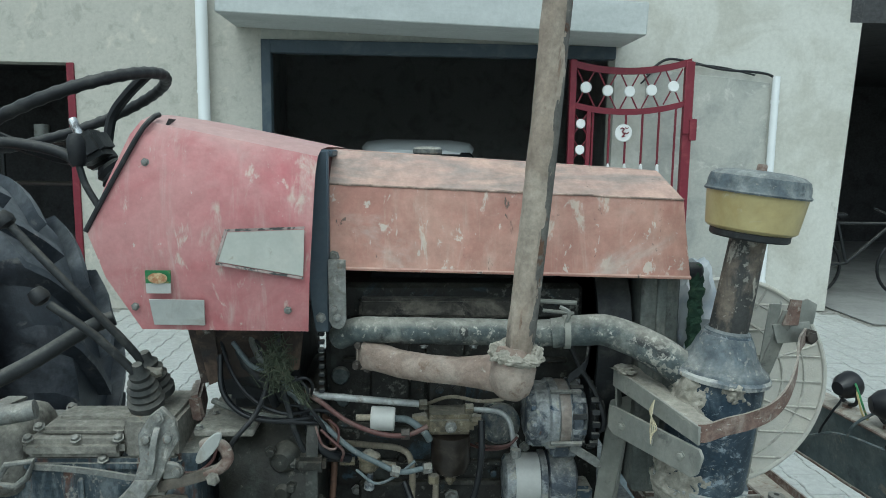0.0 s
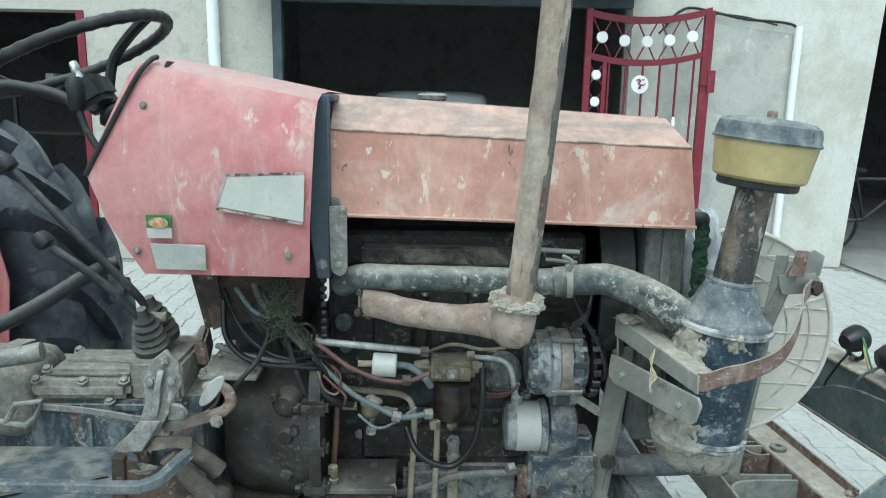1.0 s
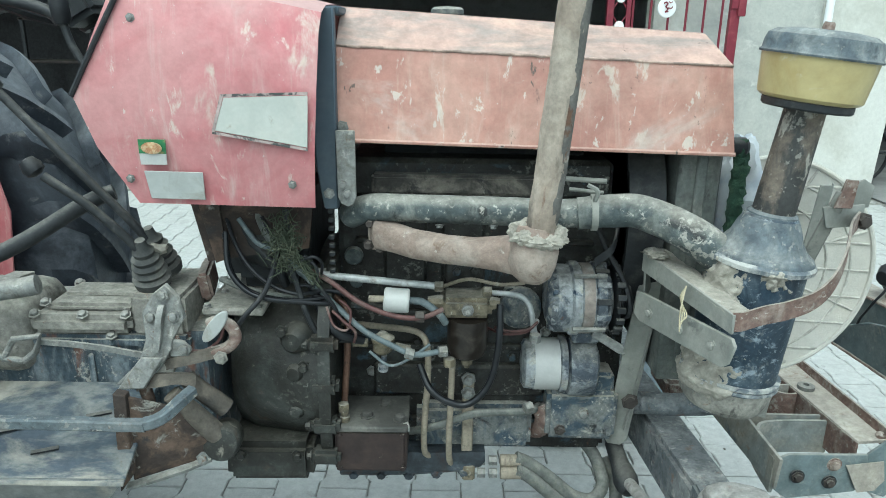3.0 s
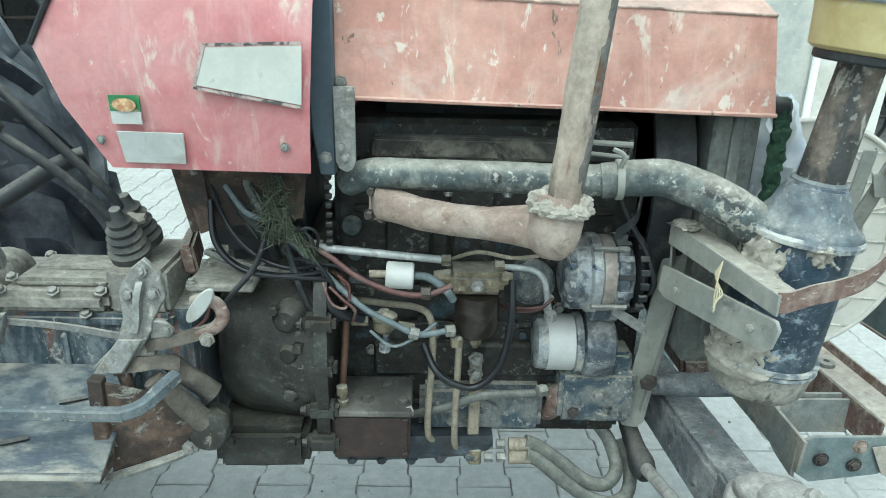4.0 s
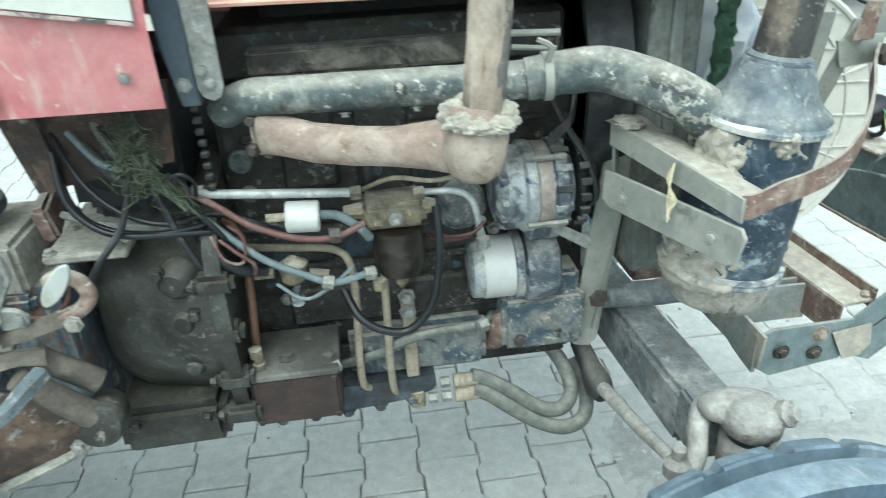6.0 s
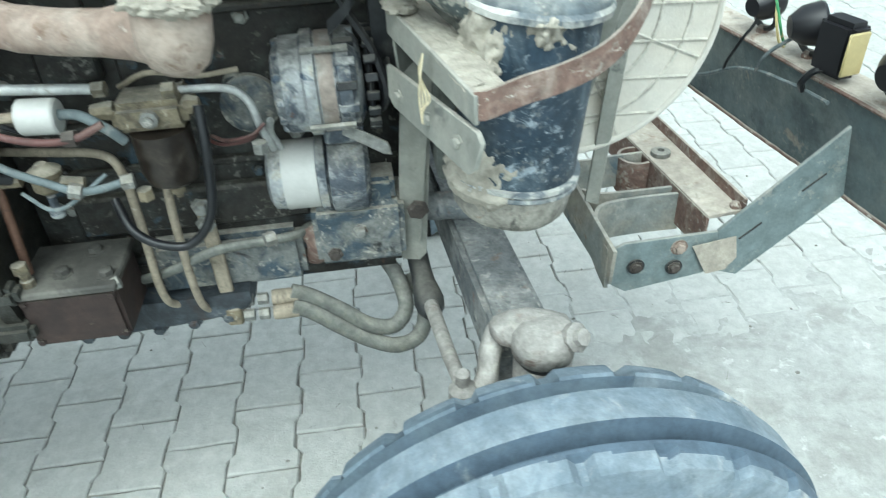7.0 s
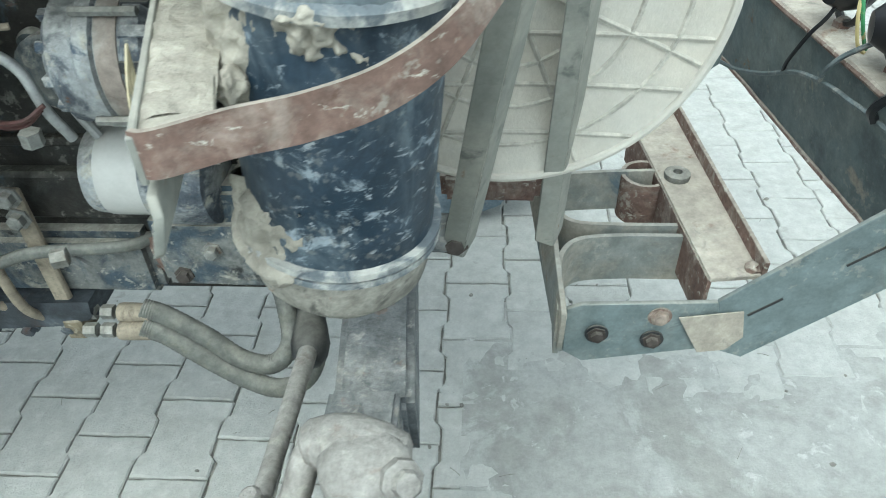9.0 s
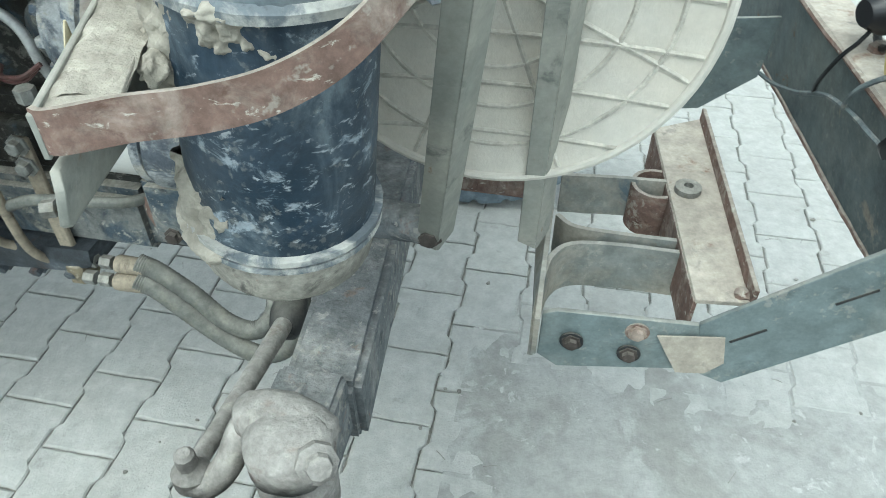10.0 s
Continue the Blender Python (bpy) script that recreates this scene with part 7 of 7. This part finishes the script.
part("drag_link", tube([(0.658, 1.66, 0.59), (0.653, 1.76, 0.62), (0.648, 1.86, 0.66)], 0.018, 14), tar_dark, tr)
part("drag_bracket", worn(block((0.62, 1.75, 0.64), (0.68, 1.85, 0.74), 0.01, 2), 0.002), engine_dark, tractor)


def tyre_mesh(R, W, ribs, lug=None):
    """A tyre about the y axis at the origin; ribs: (offset, width, height)."""
    bm = bmesh.new()
    prof = []
    N = 44
    for i in range(N + 1):
        s = -1 + 2 * i / N
        y = s * W / 2
        h = 0.0
        for o, w, hh in ribs:
            d = abs(y - o) - w / 2
            h = max(h, hh * min(1, max(0, 1 - d / 0.006)))
        crown = R - 0.036 - 0.016 * abs(s) ** 3
        prof.append((y, crown + h))
    prof = [(-W * 0.36, R * 0.56), (-W * 0.44, R * 0.6), (-W * 0.53, R * 0.72), (-W * 0.535, R * 0.8)] + prof + [(W * 0.535, R * 0.8), (W * 0.53, R * 0.72), (W * 0.44, R * 0.6), (W * 0.36, R * 0.56)]
    SEG = 240
    rg = []
    for k in range(SEG):
        a = 2 * math.pi * k / SEG
        ring = []
        for y, r in prof:
            rr = r
            if lug and abs(abs(y) - (W / 2 - 0.012)) < 0.016 and r > R * 0.85 and (k % 10) < 2:
                rr -= lug
            ring.append(bm.verts.new((rr * math.cos(a), y, rr * math.sin(a))))
        rg.append(ring)
    for k in range(SEG):
        a, b = rg[k], rg[(k + 1) % SEG]
        for i in range(len(prof) - 1):
            bm.faces.new((a[i], a[i + 1], b[i + 1], b[i]))
    return bm


FR, FW = 0.401, 0.17
for s in (0, 1):
    yy = 2.77 if s else 1.178
    turn = pose(0.773, yy, FR - 0.003, 0, 0, 3.3)
    bm = tyre_mesh(FR, FW, [(-0.066, 0.032, 0.026), (0.0, 0.047, 0.030), (0.068, 0.026, 0.026)], 0.012)
    bm.transform(turn)
    fw = part("front_wheel", lathe([(0.0, -0.02), (0.08, -0.02), (0.19, 0.0), (0.205, -0.05), (0.225, -0.06), (0.225, 0.06), (0.205, 0.055), (0.19, 0.01), (0.08, 0.0), (0.0, 0.0)], turn.translation, turn.to_3x3() @ Vector((0, 1, 0)), 36), steel_blue, tractor, "front wheel with a ribbed dusty tyre")
    tyre = part("tyre", bm, tyre_mat, fw, "ribbed blue-grey dusty tyre", 30)
    # groove floors get the darker colour: missing dust and painted shade together
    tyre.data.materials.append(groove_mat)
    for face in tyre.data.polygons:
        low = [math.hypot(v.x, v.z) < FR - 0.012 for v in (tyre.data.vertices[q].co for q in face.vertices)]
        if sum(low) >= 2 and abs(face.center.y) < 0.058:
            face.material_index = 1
    part("hub", lathe([(0.07, 0), (0.065, 0.05), (0.04, 0.07), (0.0, 0.075)], turn @ Vector((0, 0.0, 0)), turn.to_3x3() @ Vector((0, 1 if s else -1, 0)), 20), engine_dark, fw)

# ---------- front frame and bumper ----------
FY0 = 1.690
side = part("frame_plate", worn(slab([(1.02, FY0, 0.62), (1.04, FY0, 0.63), (1.235, FY0 + 0.02, 0.62), (1.255, FY0 + 0.03, 0.535), (1.22, FY0 + 0.025, 0.517), (1.05, FY0, 0.515), (1.02, FY0, 0.535)], (0, 0.008, 0), 0.001), 0.001), steel_blue, tractor, "blue-grey frame plate with three bolts")
# first two dark discs paint shaded bolt recesses; the third is a washer
for i, p in enumerate(((1.066, FY0, 0.575), (1.150, FY0 + 0.012, 0.553), (1.154, FY0 + 0.012, 0.600))):
    part("washer", lathe([(0.017, 0), (0.017, 0.003), (0.0, 0.0035)], p, (0, -1, 0), 20), rust if i == 2 else tar_dark, side)
    part("bolt", bolt((p[0], p[1] - 0.003, p[2]), (0, -1, 0), 0.0095, 0.009), tan_rust if i == 2 else bolt_rust, side)
part("patch", worn(slab([(1.182, FY0 + 0.013, 0.597), (1.273, FY0 + 0.020, 0.604), (1.284, FY0 + 0.020, 0.553), (1.262, FY0 + 0.019, 0.527), (1.222, FY0 + 0.017, 0.522)], (0, -0.0025, 0), 0), 0.001), tan_dust, side)
ARM = ((1.236, 0.619), (1.450, 0.818), (1.478, 0.67), (1.292, 0.506), (1.252, 0.52))
yy = FY0 + 0.022
arm = part("bumper_arm", worn(slab([(x, yy, z) for x, z in ARM], (0, 0.008, 0), 0.001), 0.001), steel_blue, tractor, "blue-grey bumper arm rising to the bumper")
for x, z in ((1.280, 0.596), (1.386, 0.692)):
    part("arm_slot", slab([(x, yy, z), (x + 0.040, yy, z + 0.034), (x + 0.0425, yy, z + 0.031), (x + 0.0025, yy, z - 0.003)], (0, -0.0015, 0), 0), tar_dark, arm)
# far arm faces away from the light; its darker colour paints that shade
part("bumper_arm", worn(slab([(x, 2.33, z) for x, z in ((1.20, 0.70), (1.29, 0.80), (1.382, 0.81), (1.372, 0.69), (1.28, 0.61), (1.20, 0.60))], (0, 0.008, 0), 0.001), 0.001), bumper_mat, tractor, "far bumper arm behind the guard, darker colour for its shade")


def bumper_x(y, foot=0.0):
    return 1.423 - 0.1075 * (y - 2.0) + 0.03 * foot


bump = part("bumper", worn(slab([(bumper_x(1.2), 1.2, 0.866), (bumper_x(2.75), 2.75, 0.866), (bumper_x(2.75, 1), 2.75, 0.66), (bumper_x(1.2, 1), 1.2, 0.66)], (0.008, 0, 0), 0.001), 0.002, 4), bumper_mat, tractor, "broad slate-blue steel bumper plate with rust blooms")
part("bumper_lip", worn(slab([(bumper_x(1.2) - 0.004, 1.2, 0.867), (bumper_x(2.75) - 0.004, 2.75, 0.867), (bumper_x(2.75) + 0.066, 2.75, 0.870), (bumper_x(1.2) + 0.066, 1.2, 0.870)], (0, 0, 0.005), 0.001), 0.0015, 6), tan_dust, bump)
part("lip_edge", worn(tube([(bumper_x(y) - 0.005, y, 0.866) for y in (1.2, 1.7, 2.0, 2.4, 2.75)], 0.006, 8), 0.002, 40), rust, bump)
part("lower_edge", worn(tube([(bumper_x(y, 1) - 0.001, y, 0.663) for y in (1.2, 1.7, 2.0, 2.4, 2.75)], 0.0045, 8, per=24), 0.002, 30), rust, bump, "rust along the lower edge")
# bent bracket plates between axle and cross member
part("bracket_web", strip([(1.01, 1.69, 0.575), (1.015, 1.77, 0.575), (1.025, 1.82, 0.575), (1.055, 1.852, 0.575), (1.125, 1.862, 0.575), (1.225, 1.862, 0.575)], (0, 0, 0.09), 0.008), web_mat, tractor, "curved blue-grey bracket web")
part("bracket_web", strip([(1.025, 1.92, 0.575), (1.055, 1.895, 0.575), (1.125, 1.89, 0.575), (1.225, 1.89, 0.575)], (0, 0, 0.09), 0.008), web_mat, tractor, "curved blue-grey bracket web")
part("bracket_web", strip([(1.025, 2.02, 0.59), (1.125, 2.03, 0.59), (1.225, 2.035, 0.59)], (0, 0, 0.08), 0.008), web_mat, tractor)
part("bracket_back", slab([(1.01, 1.67, 0.63), (1.01, 2.09, 0.63), (0.985, 2.09, 0.55), (1.01, 1.68, 0.545)], (0.008, 0, 0), 0.001), web_mat, tractor)
part("axle_bracket", worn(block((0.83, 1.93, 0.63), (0.995, 2.08, 0.685), 0.01, 2), 0.004), rust, tractor, "muddy frame cross block below the guard")
cm = part("cross_member", worn(slab([(1.229, 1.748, 0.624), (1.304, 1.756, 0.624), (1.272, 2.25, 0.624), (1.186, 2.2, 0.624)], (0, 0, 0.008), 0.001), 0.001), tan_dust, tractor, "dusty angle-iron cross member with rusty lip")
part("lip", slab([(1.304, 1.756, 0.606), (1.272, 2.25, 0.606), (1.272, 2.25, 0.656), (1.304, 1.756, 0.656)], (0.007, 0, 0), 0.001), rust, cm)
part("web", slab([(1.227, 1.748, 0.545), (1.184, 2.2, 0.545), (1.184, 2.2, 0.628), (1.227, 1.748, 0.628)], (0.006, 0, 0), 0.001), rust, cm)
part("ring_bolt", lathe([(0.022, 0), (0.022, 0.01), (0.008, 0.012), (0.008, 0.002), (0.0, 0.002)], (1.234, 2.008, 0.632), (0, 0, 1), 16), steel_bare, cm)
part("lip_weld", lump((1.294, 1.768, 0.636), (0.012, 0.01, 0.008), 71, 0.4, 2), rust, cm)
part("pipe_ring", lathe([(0.036, 0), (0.043, 0), (0.043, 0.085), (0.036, 0.085), (0.036, 0.004)], (1.186, 2.03, 0.54), (0, 0, 1), 24), rust, tractor, "rusty pipe socket")
# lamps on the bumper
random.seed(9)
for i, (x, y, r, yaw) in enumerate(((1.455, 2.07, 0.038, 20), (1.465, 1.91, 0.042, -15), (1.48, 1.66, 0.045, 10))):
    d = Vector((math.cos(radians(yaw)), math.sin(radians(yaw)), 0.12))
    lamp = part("work_lamp", lathe([(0.0, -0.05), (r * 0.5, -0.048), (r * 0.9, -0.025), (r, 0.0), (r * 1.04, 0.006), (r * 0.98, 0.012), (0.0, 0.014)], (x, y, 0.94), d, 24), headlamp_black, tractor, "black round work lamp on a rusty stalk")
    part("lens", lathe([(0.0, 0), (r * 0.88, 0), (r * 0.8, 0.008), (0.0, 0.012)], Vector((x, y, 0.94)) + d.normalized() * 0.014, d, 24), lens_mat, lamp)
    part("bracket", tube([(x, y - r, 0.935), (x, y - r, 0.90), (x, y, 0.882), (x, y + r, 0.90), (x, y + r, 0.935)], 0.006, 6), rubber, lamp)
    part("stalk_nut", worn(lathe([(0.014, 0), (0.014, 0.012), (0.008, 0.018)], (x, y, 0.870), (0, 0, 1), 6), 0.002), rust, lamp)
case = part("junction_case", block((1.425, 1.765, 0.882), (1.475, 1.845, 0.985), 0.01, 2, turn=(0, 0, 12)), headlamp_black, tractor, "black square lamp case")
part("case_face", block((1.427, 1.757, 0.895), (1.472, 1.763, 0.972), 0.002, turn=(0, 0, 12)), cream, case, "cream side face")
for pts, mt, r in (([(1.345, 2.6, 0.64), (1.36, 2.48, 0.655), (1.388, 2.384, 0.672), (1.396, 2.30, 0.694), (1.401, 2.18, 0.742), (1.405, 2.10, 0.783), (1.408, 2.05, 0.805), (1.414, 1.966, 0.825), (1.419, 1.904, 0.832), (1.424, 1.855, 0.837), (1.432, 1.77, 0.84)], cable_grey, 0.0042),
                   ([(1.404, 2.11, 0.779), (1.400, 2.095, 0.805), (1.399, 2.07, 0.84), (1.405, 2.055, 0.872), (1.418, 2.05, 0.895), (1.435, 2.055, 0.925)], hose_black, 0.0036),
                   ([(1.409, 1.99, 0.82), (1.404, 1.97, 0.85), (1.412, 1.95, 0.88), (1.44, 1.93, 0.91)], cable_grey, 0.004),
                   ([(1.422, 1.84, 0.838), (1.41, 1.83, 0.86), (1.42, 1.82, 0.882), (1.436, 1.81, 0.892)], hose_black, 0.007),
                   ([(1.45, 2.04, 0.955), (1.44, 2.01, 0.945), (1.445, 1.985, 0.90), (1.455, 1.98, 0.875)], green_label, 0.003),
                   ([(1.45, 2.03, 0.945), (1.435, 2.0, 0.93), (1.44, 1.98, 0.885), (1.45, 1.97, 0.874)], cream, 0.003)):
    part("lamp_wire", tube(pts, r, 6), mt, tractor)

# ---------- rear wheels and fenders ----------
RR, RW = 0.82, 0.36
for s in (0, 1):
    yy = 2.43 if not s else 2 * YC - 2.43
    ctr = Vector((-1.56, yy, RR - 0.006))
    bm = lathe([(0.36, -0.15), (0.44, -0.17), (0.62, -0.185), (0.72, -0.17), (0.77, -0.13), (0.78, 0.0), (0.77, 0.13), (0.72, 0.17), (0.62, 0.185), (0.44, 0.17), (0.36, 0.15)], ctr, (0, 1, 0), 64)
    rw = part("rear_wheel", lathe([(0.0, -0.03), (0.2, -0.03), (0.33, 0.02), (0.36, -0.14), (0.38, -0.14), (0.38, 0.14), (0.36, 0.13), (0.33, 0.04), (0.2, 0.0), (0.0, 0.0)], ctr, (0, 1, 0), 48), cream, tractor, "large rear wheel with deep lugs")
    part("tyre", bm, rear_tyre_mat, rw, "large dark tractor tyre")
    for k in range(22):
        for half in (0, 1):
            a0 = 2 * math.pi * (k + 0.5 * half) / 22
            g = bmesh.new()
            sg = 1 if half else -1
            sec_ = []
            for q in range(5):
                f = q / 4
                a = a0 + 0.30 * f
                y = sg * (0.02 + 0.165 * f)
                R1 = RR - 0.055 - 0.03 * f ** 3
                for_ = []
                for da, rr in ((-0.028, R1 - 0.03), (-0.022, RR - 0.035 * f ** 3), (0.022, RR - 0.035 * f ** 3), (0.028, R1 - 0.03)):
                    for_.append((ctr.x + rr * math.cos(a + da), ctr.y + y, ctr.z + rr * math.sin(a + da)))
                sec_.append(for_)
            a = a0 + 0.33
            sec_.append([(ctr.x + rr * math.cos(a + da), ctr.y + sg * 0.19, ctr.z + rr * math.sin(a + da)) for da, rr in ((-0.025, 0.67), (-0.02, 0.735), (0.02, 0.735), (0.025, 0.67))])
            part("lug", loft(sec_, g, True), rear_tyre_mat, rw)
    part("fender", loft([[(ctr.x + r * math.cos(a), yf, ctr.z + r * math.sin(a)) for r, yf in ((0.89, YC + (0.3 if not s else -0.3)), (0.92, YC + (0.3 if not s else -0.3)), (0.92, YC + (0.80 if not s else -0.80)), (0.89, YC + (0.82 if not s else -0.82)))] for a in np.linspace(radians(92), radians(175), 14)]), red_paint, tractor, "red mudguard over the rear wheel")
    part("fender_side", slab([(ctr.x + 0.60, YC + (0.30 if not s else -0.30), 0.86), (ctr.x + 0.62, YC + (0.30 if not s else -0.30), 1.05), (ctr.x + 0.57, YC + (0.30 if not s else -0.30), 1.3), (ctr.x + 0.42, YC + (0.30 if not s else -0.30), 1.5), (ctr.x - 0.4, YC + (0.30 if not s else -0.30), 1.5), (ctr.x - 0.4, YC + (0.30 if not s else -0.30), 0.8)], (0, 0.006, 0), 0.001), red_paint, tractor)
part("rear_axle", tube([(-1.55, 1.2, 0.735), (-1.55, 2.54, 0.735)], 0.11, 20, False), gear_blue, tractor)

# ---------- things in the shed and store ----------
bike = thing("bicycle", (5.4, 7.9, 0), "dark bicycle standing in the open shed", "bicycle")
for x in (4.75, 5.85):
    w = part("wheel", tube([(x + 0.33 * math.cos(a), 7.9, 0.36 + 0.33 * math.sin(a)) for a in np.linspace(0, 2 * math.pi, 33)], 0.018, 8, False), rubber, bike)
    part("hub", lathe([(0.03, -0.04), (0.03, 0.04)], (x, 7.9, 0.36), (0, 1, 0), 12), steel_bare, w)
    for k in range(8):
        part("spoke", tube([(x, 7.9, 0.36), (x + 0.32 * math.cos(k * 0.785), 7.9, 0.36 + 0.32 * math.sin(k * 0.785))], 0.003, 4, False), steel_bare, w)
for a, b in (((4.75, 0.36), (5.15, 0.4)), ((5.15, 0.4), (5.65, 0.85)), ((4.75, 0.36), (5.0, 0.85)), ((5.0, 0.85), (5.65, 0.85)), ((5.15, 0.4), (5.0, 0.9)), ((5.65, 0.9), (5.85, 0.36))):
    part("frame_tube", tube([(a[0], 7.9, a[1]), (b[0], 7.9, b[1])], 0.018, 8, False), tar_dark, bike)
part("saddle", block((4.85, 7.83, 0.92), (5.1, 7.97, 0.97), 0.02, 2), rubber, bike)
part("handlebar", tube([(5.62, 7.62, 1.0), (5.6, 7.75, 0.98), (5.62, 7.9, 0.95), (5.6, 8.05, 0.98), (5.62, 8.18, 1.0)], 0.013, 8), chrome, bike)

# ---------- dirt and pavers ----------
random.seed(2)
bm = bmesh.new()
NXm, NYm = 150, 110
vs = {}
for i in range(NXm + 1):
    for j in range(NYm + 1):
        x, y = 0.86 + 2.0 * i / NXm, 0.75 + 1.6 * j / NYm
        k = noise.noise(Vector((x * 2.2, y * 2.2, 3))) + 0.5 * noise.noise(Vector((x * 7, y * 7, 1)))
        d = min(x - 0.93, 2.08 - y + 0.10 * (x - 1.0), 2.75 - x, y - 0.78)
        fine = noise.noise(Vector((x * 19, y * 19, 2))) + 0.6 * noise.noise(Vector((x * 43, y * 43, 5)))
        z = min(0.0045, 0.002 * k + 0.014 * (d + 0.15 * k)) + 0.0022 * fine
        vs[i, j] = bm.verts.new((x, y, max(z, -0.012)))
for i in range(NXm):
    for j in range(NYm):
        bm.faces.new((vs[i, j], vs[i + 1, j], vs[i + 1, j + 1], vs[i, j + 1]))
dirt = part("dirt_patch", bm, mud_sheet)
tagged(dirt, "dried cement-grey dirt smeared over the pavers", "dirt", kind="structure")

PX, PY = 0.163, 0.210
# chips, clods and bits of straw lying about
random.seed(21)
grit_bm = bmesh.new()
for k in range(70):
    x, y = random.uniform(-0.6, 2.3), random.uniform(0.9, 2.9)
    r = random.uniform(0.0015, 0.006) * (1.6 if random.random() < 0.08 else 1.0)
    lump((x, y, 0.004), (r, r * random.uniform(0.6, 1.3), r * 0.6), k, 0.4, 1, bm=grit_bm)
for k in range(40):
    c = Vector((random.uniform(-0.6, 2.3), random.uniform(0.9, 2.9), 0.006))
    a = random.uniform(0, 6.28)
    d = Vector((math.cos(a), math.sin(a), 0)) * random.uniform(0.006, 0.02)
    tube([c - d, c + Vector((0, 0, 0.002)), c + d], 0.0008, 4, True, grit_bm, 2)
tagged(part("ground_litter", grit_bm, joint_mat), "scattered grit, clods and straw on the pavers", "litter", kind="stuff")


def paver_outline(seed, g=0.0024):
    """Wavy interlocking outline with chipped, uneven edges."""
    w, d, h = PX / 2 - g, 0.0065, PY / 2 - g
    e, t = 0.046, 0.060
    right = [(w + d, -h), (w + d, -h + e), (w - d, -h + t), (w - d, h - t), (w + d, h - e), (w + d, h)]
    o = right + [(-x, y) for x, y in right[::-1]]
    out = []
    for k, (x, y) in enumerate(o):
        x2, y2 = o[(k + 1) % len(o)]
        n = max(1, round(math.hypot(x2 - x, y2 - y) / 0.024))
        for q in range(n):
            f = q / n
            p = Vector((x + (x2 - x) * f, y + (y2 - y) * f, seed * 3.7))
            j = Vector(noise.noise_vector(p * 34.0)) * 0.0030
            out.append((p.x + j.x, p.y + j.y))
    return out


def paver_into(bm, cx, cy, z, o):
    c = 0.0035
    lo = [bm.verts.new((cx + x, cy + y, z - 0.022)) for x, y in o]
    mid = [bm.verts.new((cx + x, cy + y, z - c)) for x, y in o]
    up = [bm.verts.new((cx + x * (1 - c / 0.075), cy + y * (1 - c / 0.09), z)) for x, y in o]
    n = len(o)
    for i in range(n):
        q = (i + 1) % n
        bm.faces.new((lo[i], lo[q], mid[q], mid[i]))
        bm.faces.new((mid[i], mid[q], up[q], up[i]))
    bm.faces.new(up)
    return bm


outlines = [paver_outline(s) for s in range(5)]
paver_meshes = []
for o in outlines:
    pm = bmesh.new()
    paver_into(pm, 0, 0, 0, o)
    me = bpy.data.meshes.new("paver")
    pm.to_mesh(me)
    pm.free()
    me.materials.append(paver_mat)
    paver_meshes.append(me)
cells = []
for i in range(-52, 46):
    for j in range(-42, 27):
        x = 0.8895 + PX * i
        y = 1.895 + PY * j + (PY / 2 if i % 2 else 0)
        if -7.0 < x < 7.8 and -6.2 < y < WY - 0.1 and not (x > 4.5 and y > WY - 0.7):
            cells.append((math.hypot((x - 0.75) * 0.8, y - 1.95), x, y))
cells.sort()
random.seed(3)
rest = bmesh.new()
plain = [(PX / 2 - 0.0024 + 0.0065, -PY / 2 + 0.0024), (PX / 2 + 0.004, -PY / 2 + 0.046), (PX / 2 - 0.009, -PY / 2 + 0.06), (PX / 2 - 0.009, PY / 2 - 0.06), (PX / 2 + 0.004, PY / 2 - 0.046), (PX / 2 + 0.004, PY / 2 - 0.0024)]
plain = plain + [(-x, y) for x, y in plain[::-1]]
for k, (d, x, y) in enumerate(cells):
    z = random.gauss(0, 0.0012)
    if k < 300:
        ob = new("paver", paver_meshes[random.randrange(5)])
        ob.parent = ground
        ob.matrix_basis = Matrix.Translation(Vector((x, y, z)) - spot_of[ground]) @ pose(0, 0, 0, random.gauss(0, 0.35), random.gauss(0, 0.35), random.gauss(0, 0.5))
    else:
        paver_into(rest, x, y, z, outlines[random.randrange(5)] if d < 2.6 else plain)
far = part("paver_field", rest, paver_mat, ground)
tagged(far, "", "", kind="stuff")
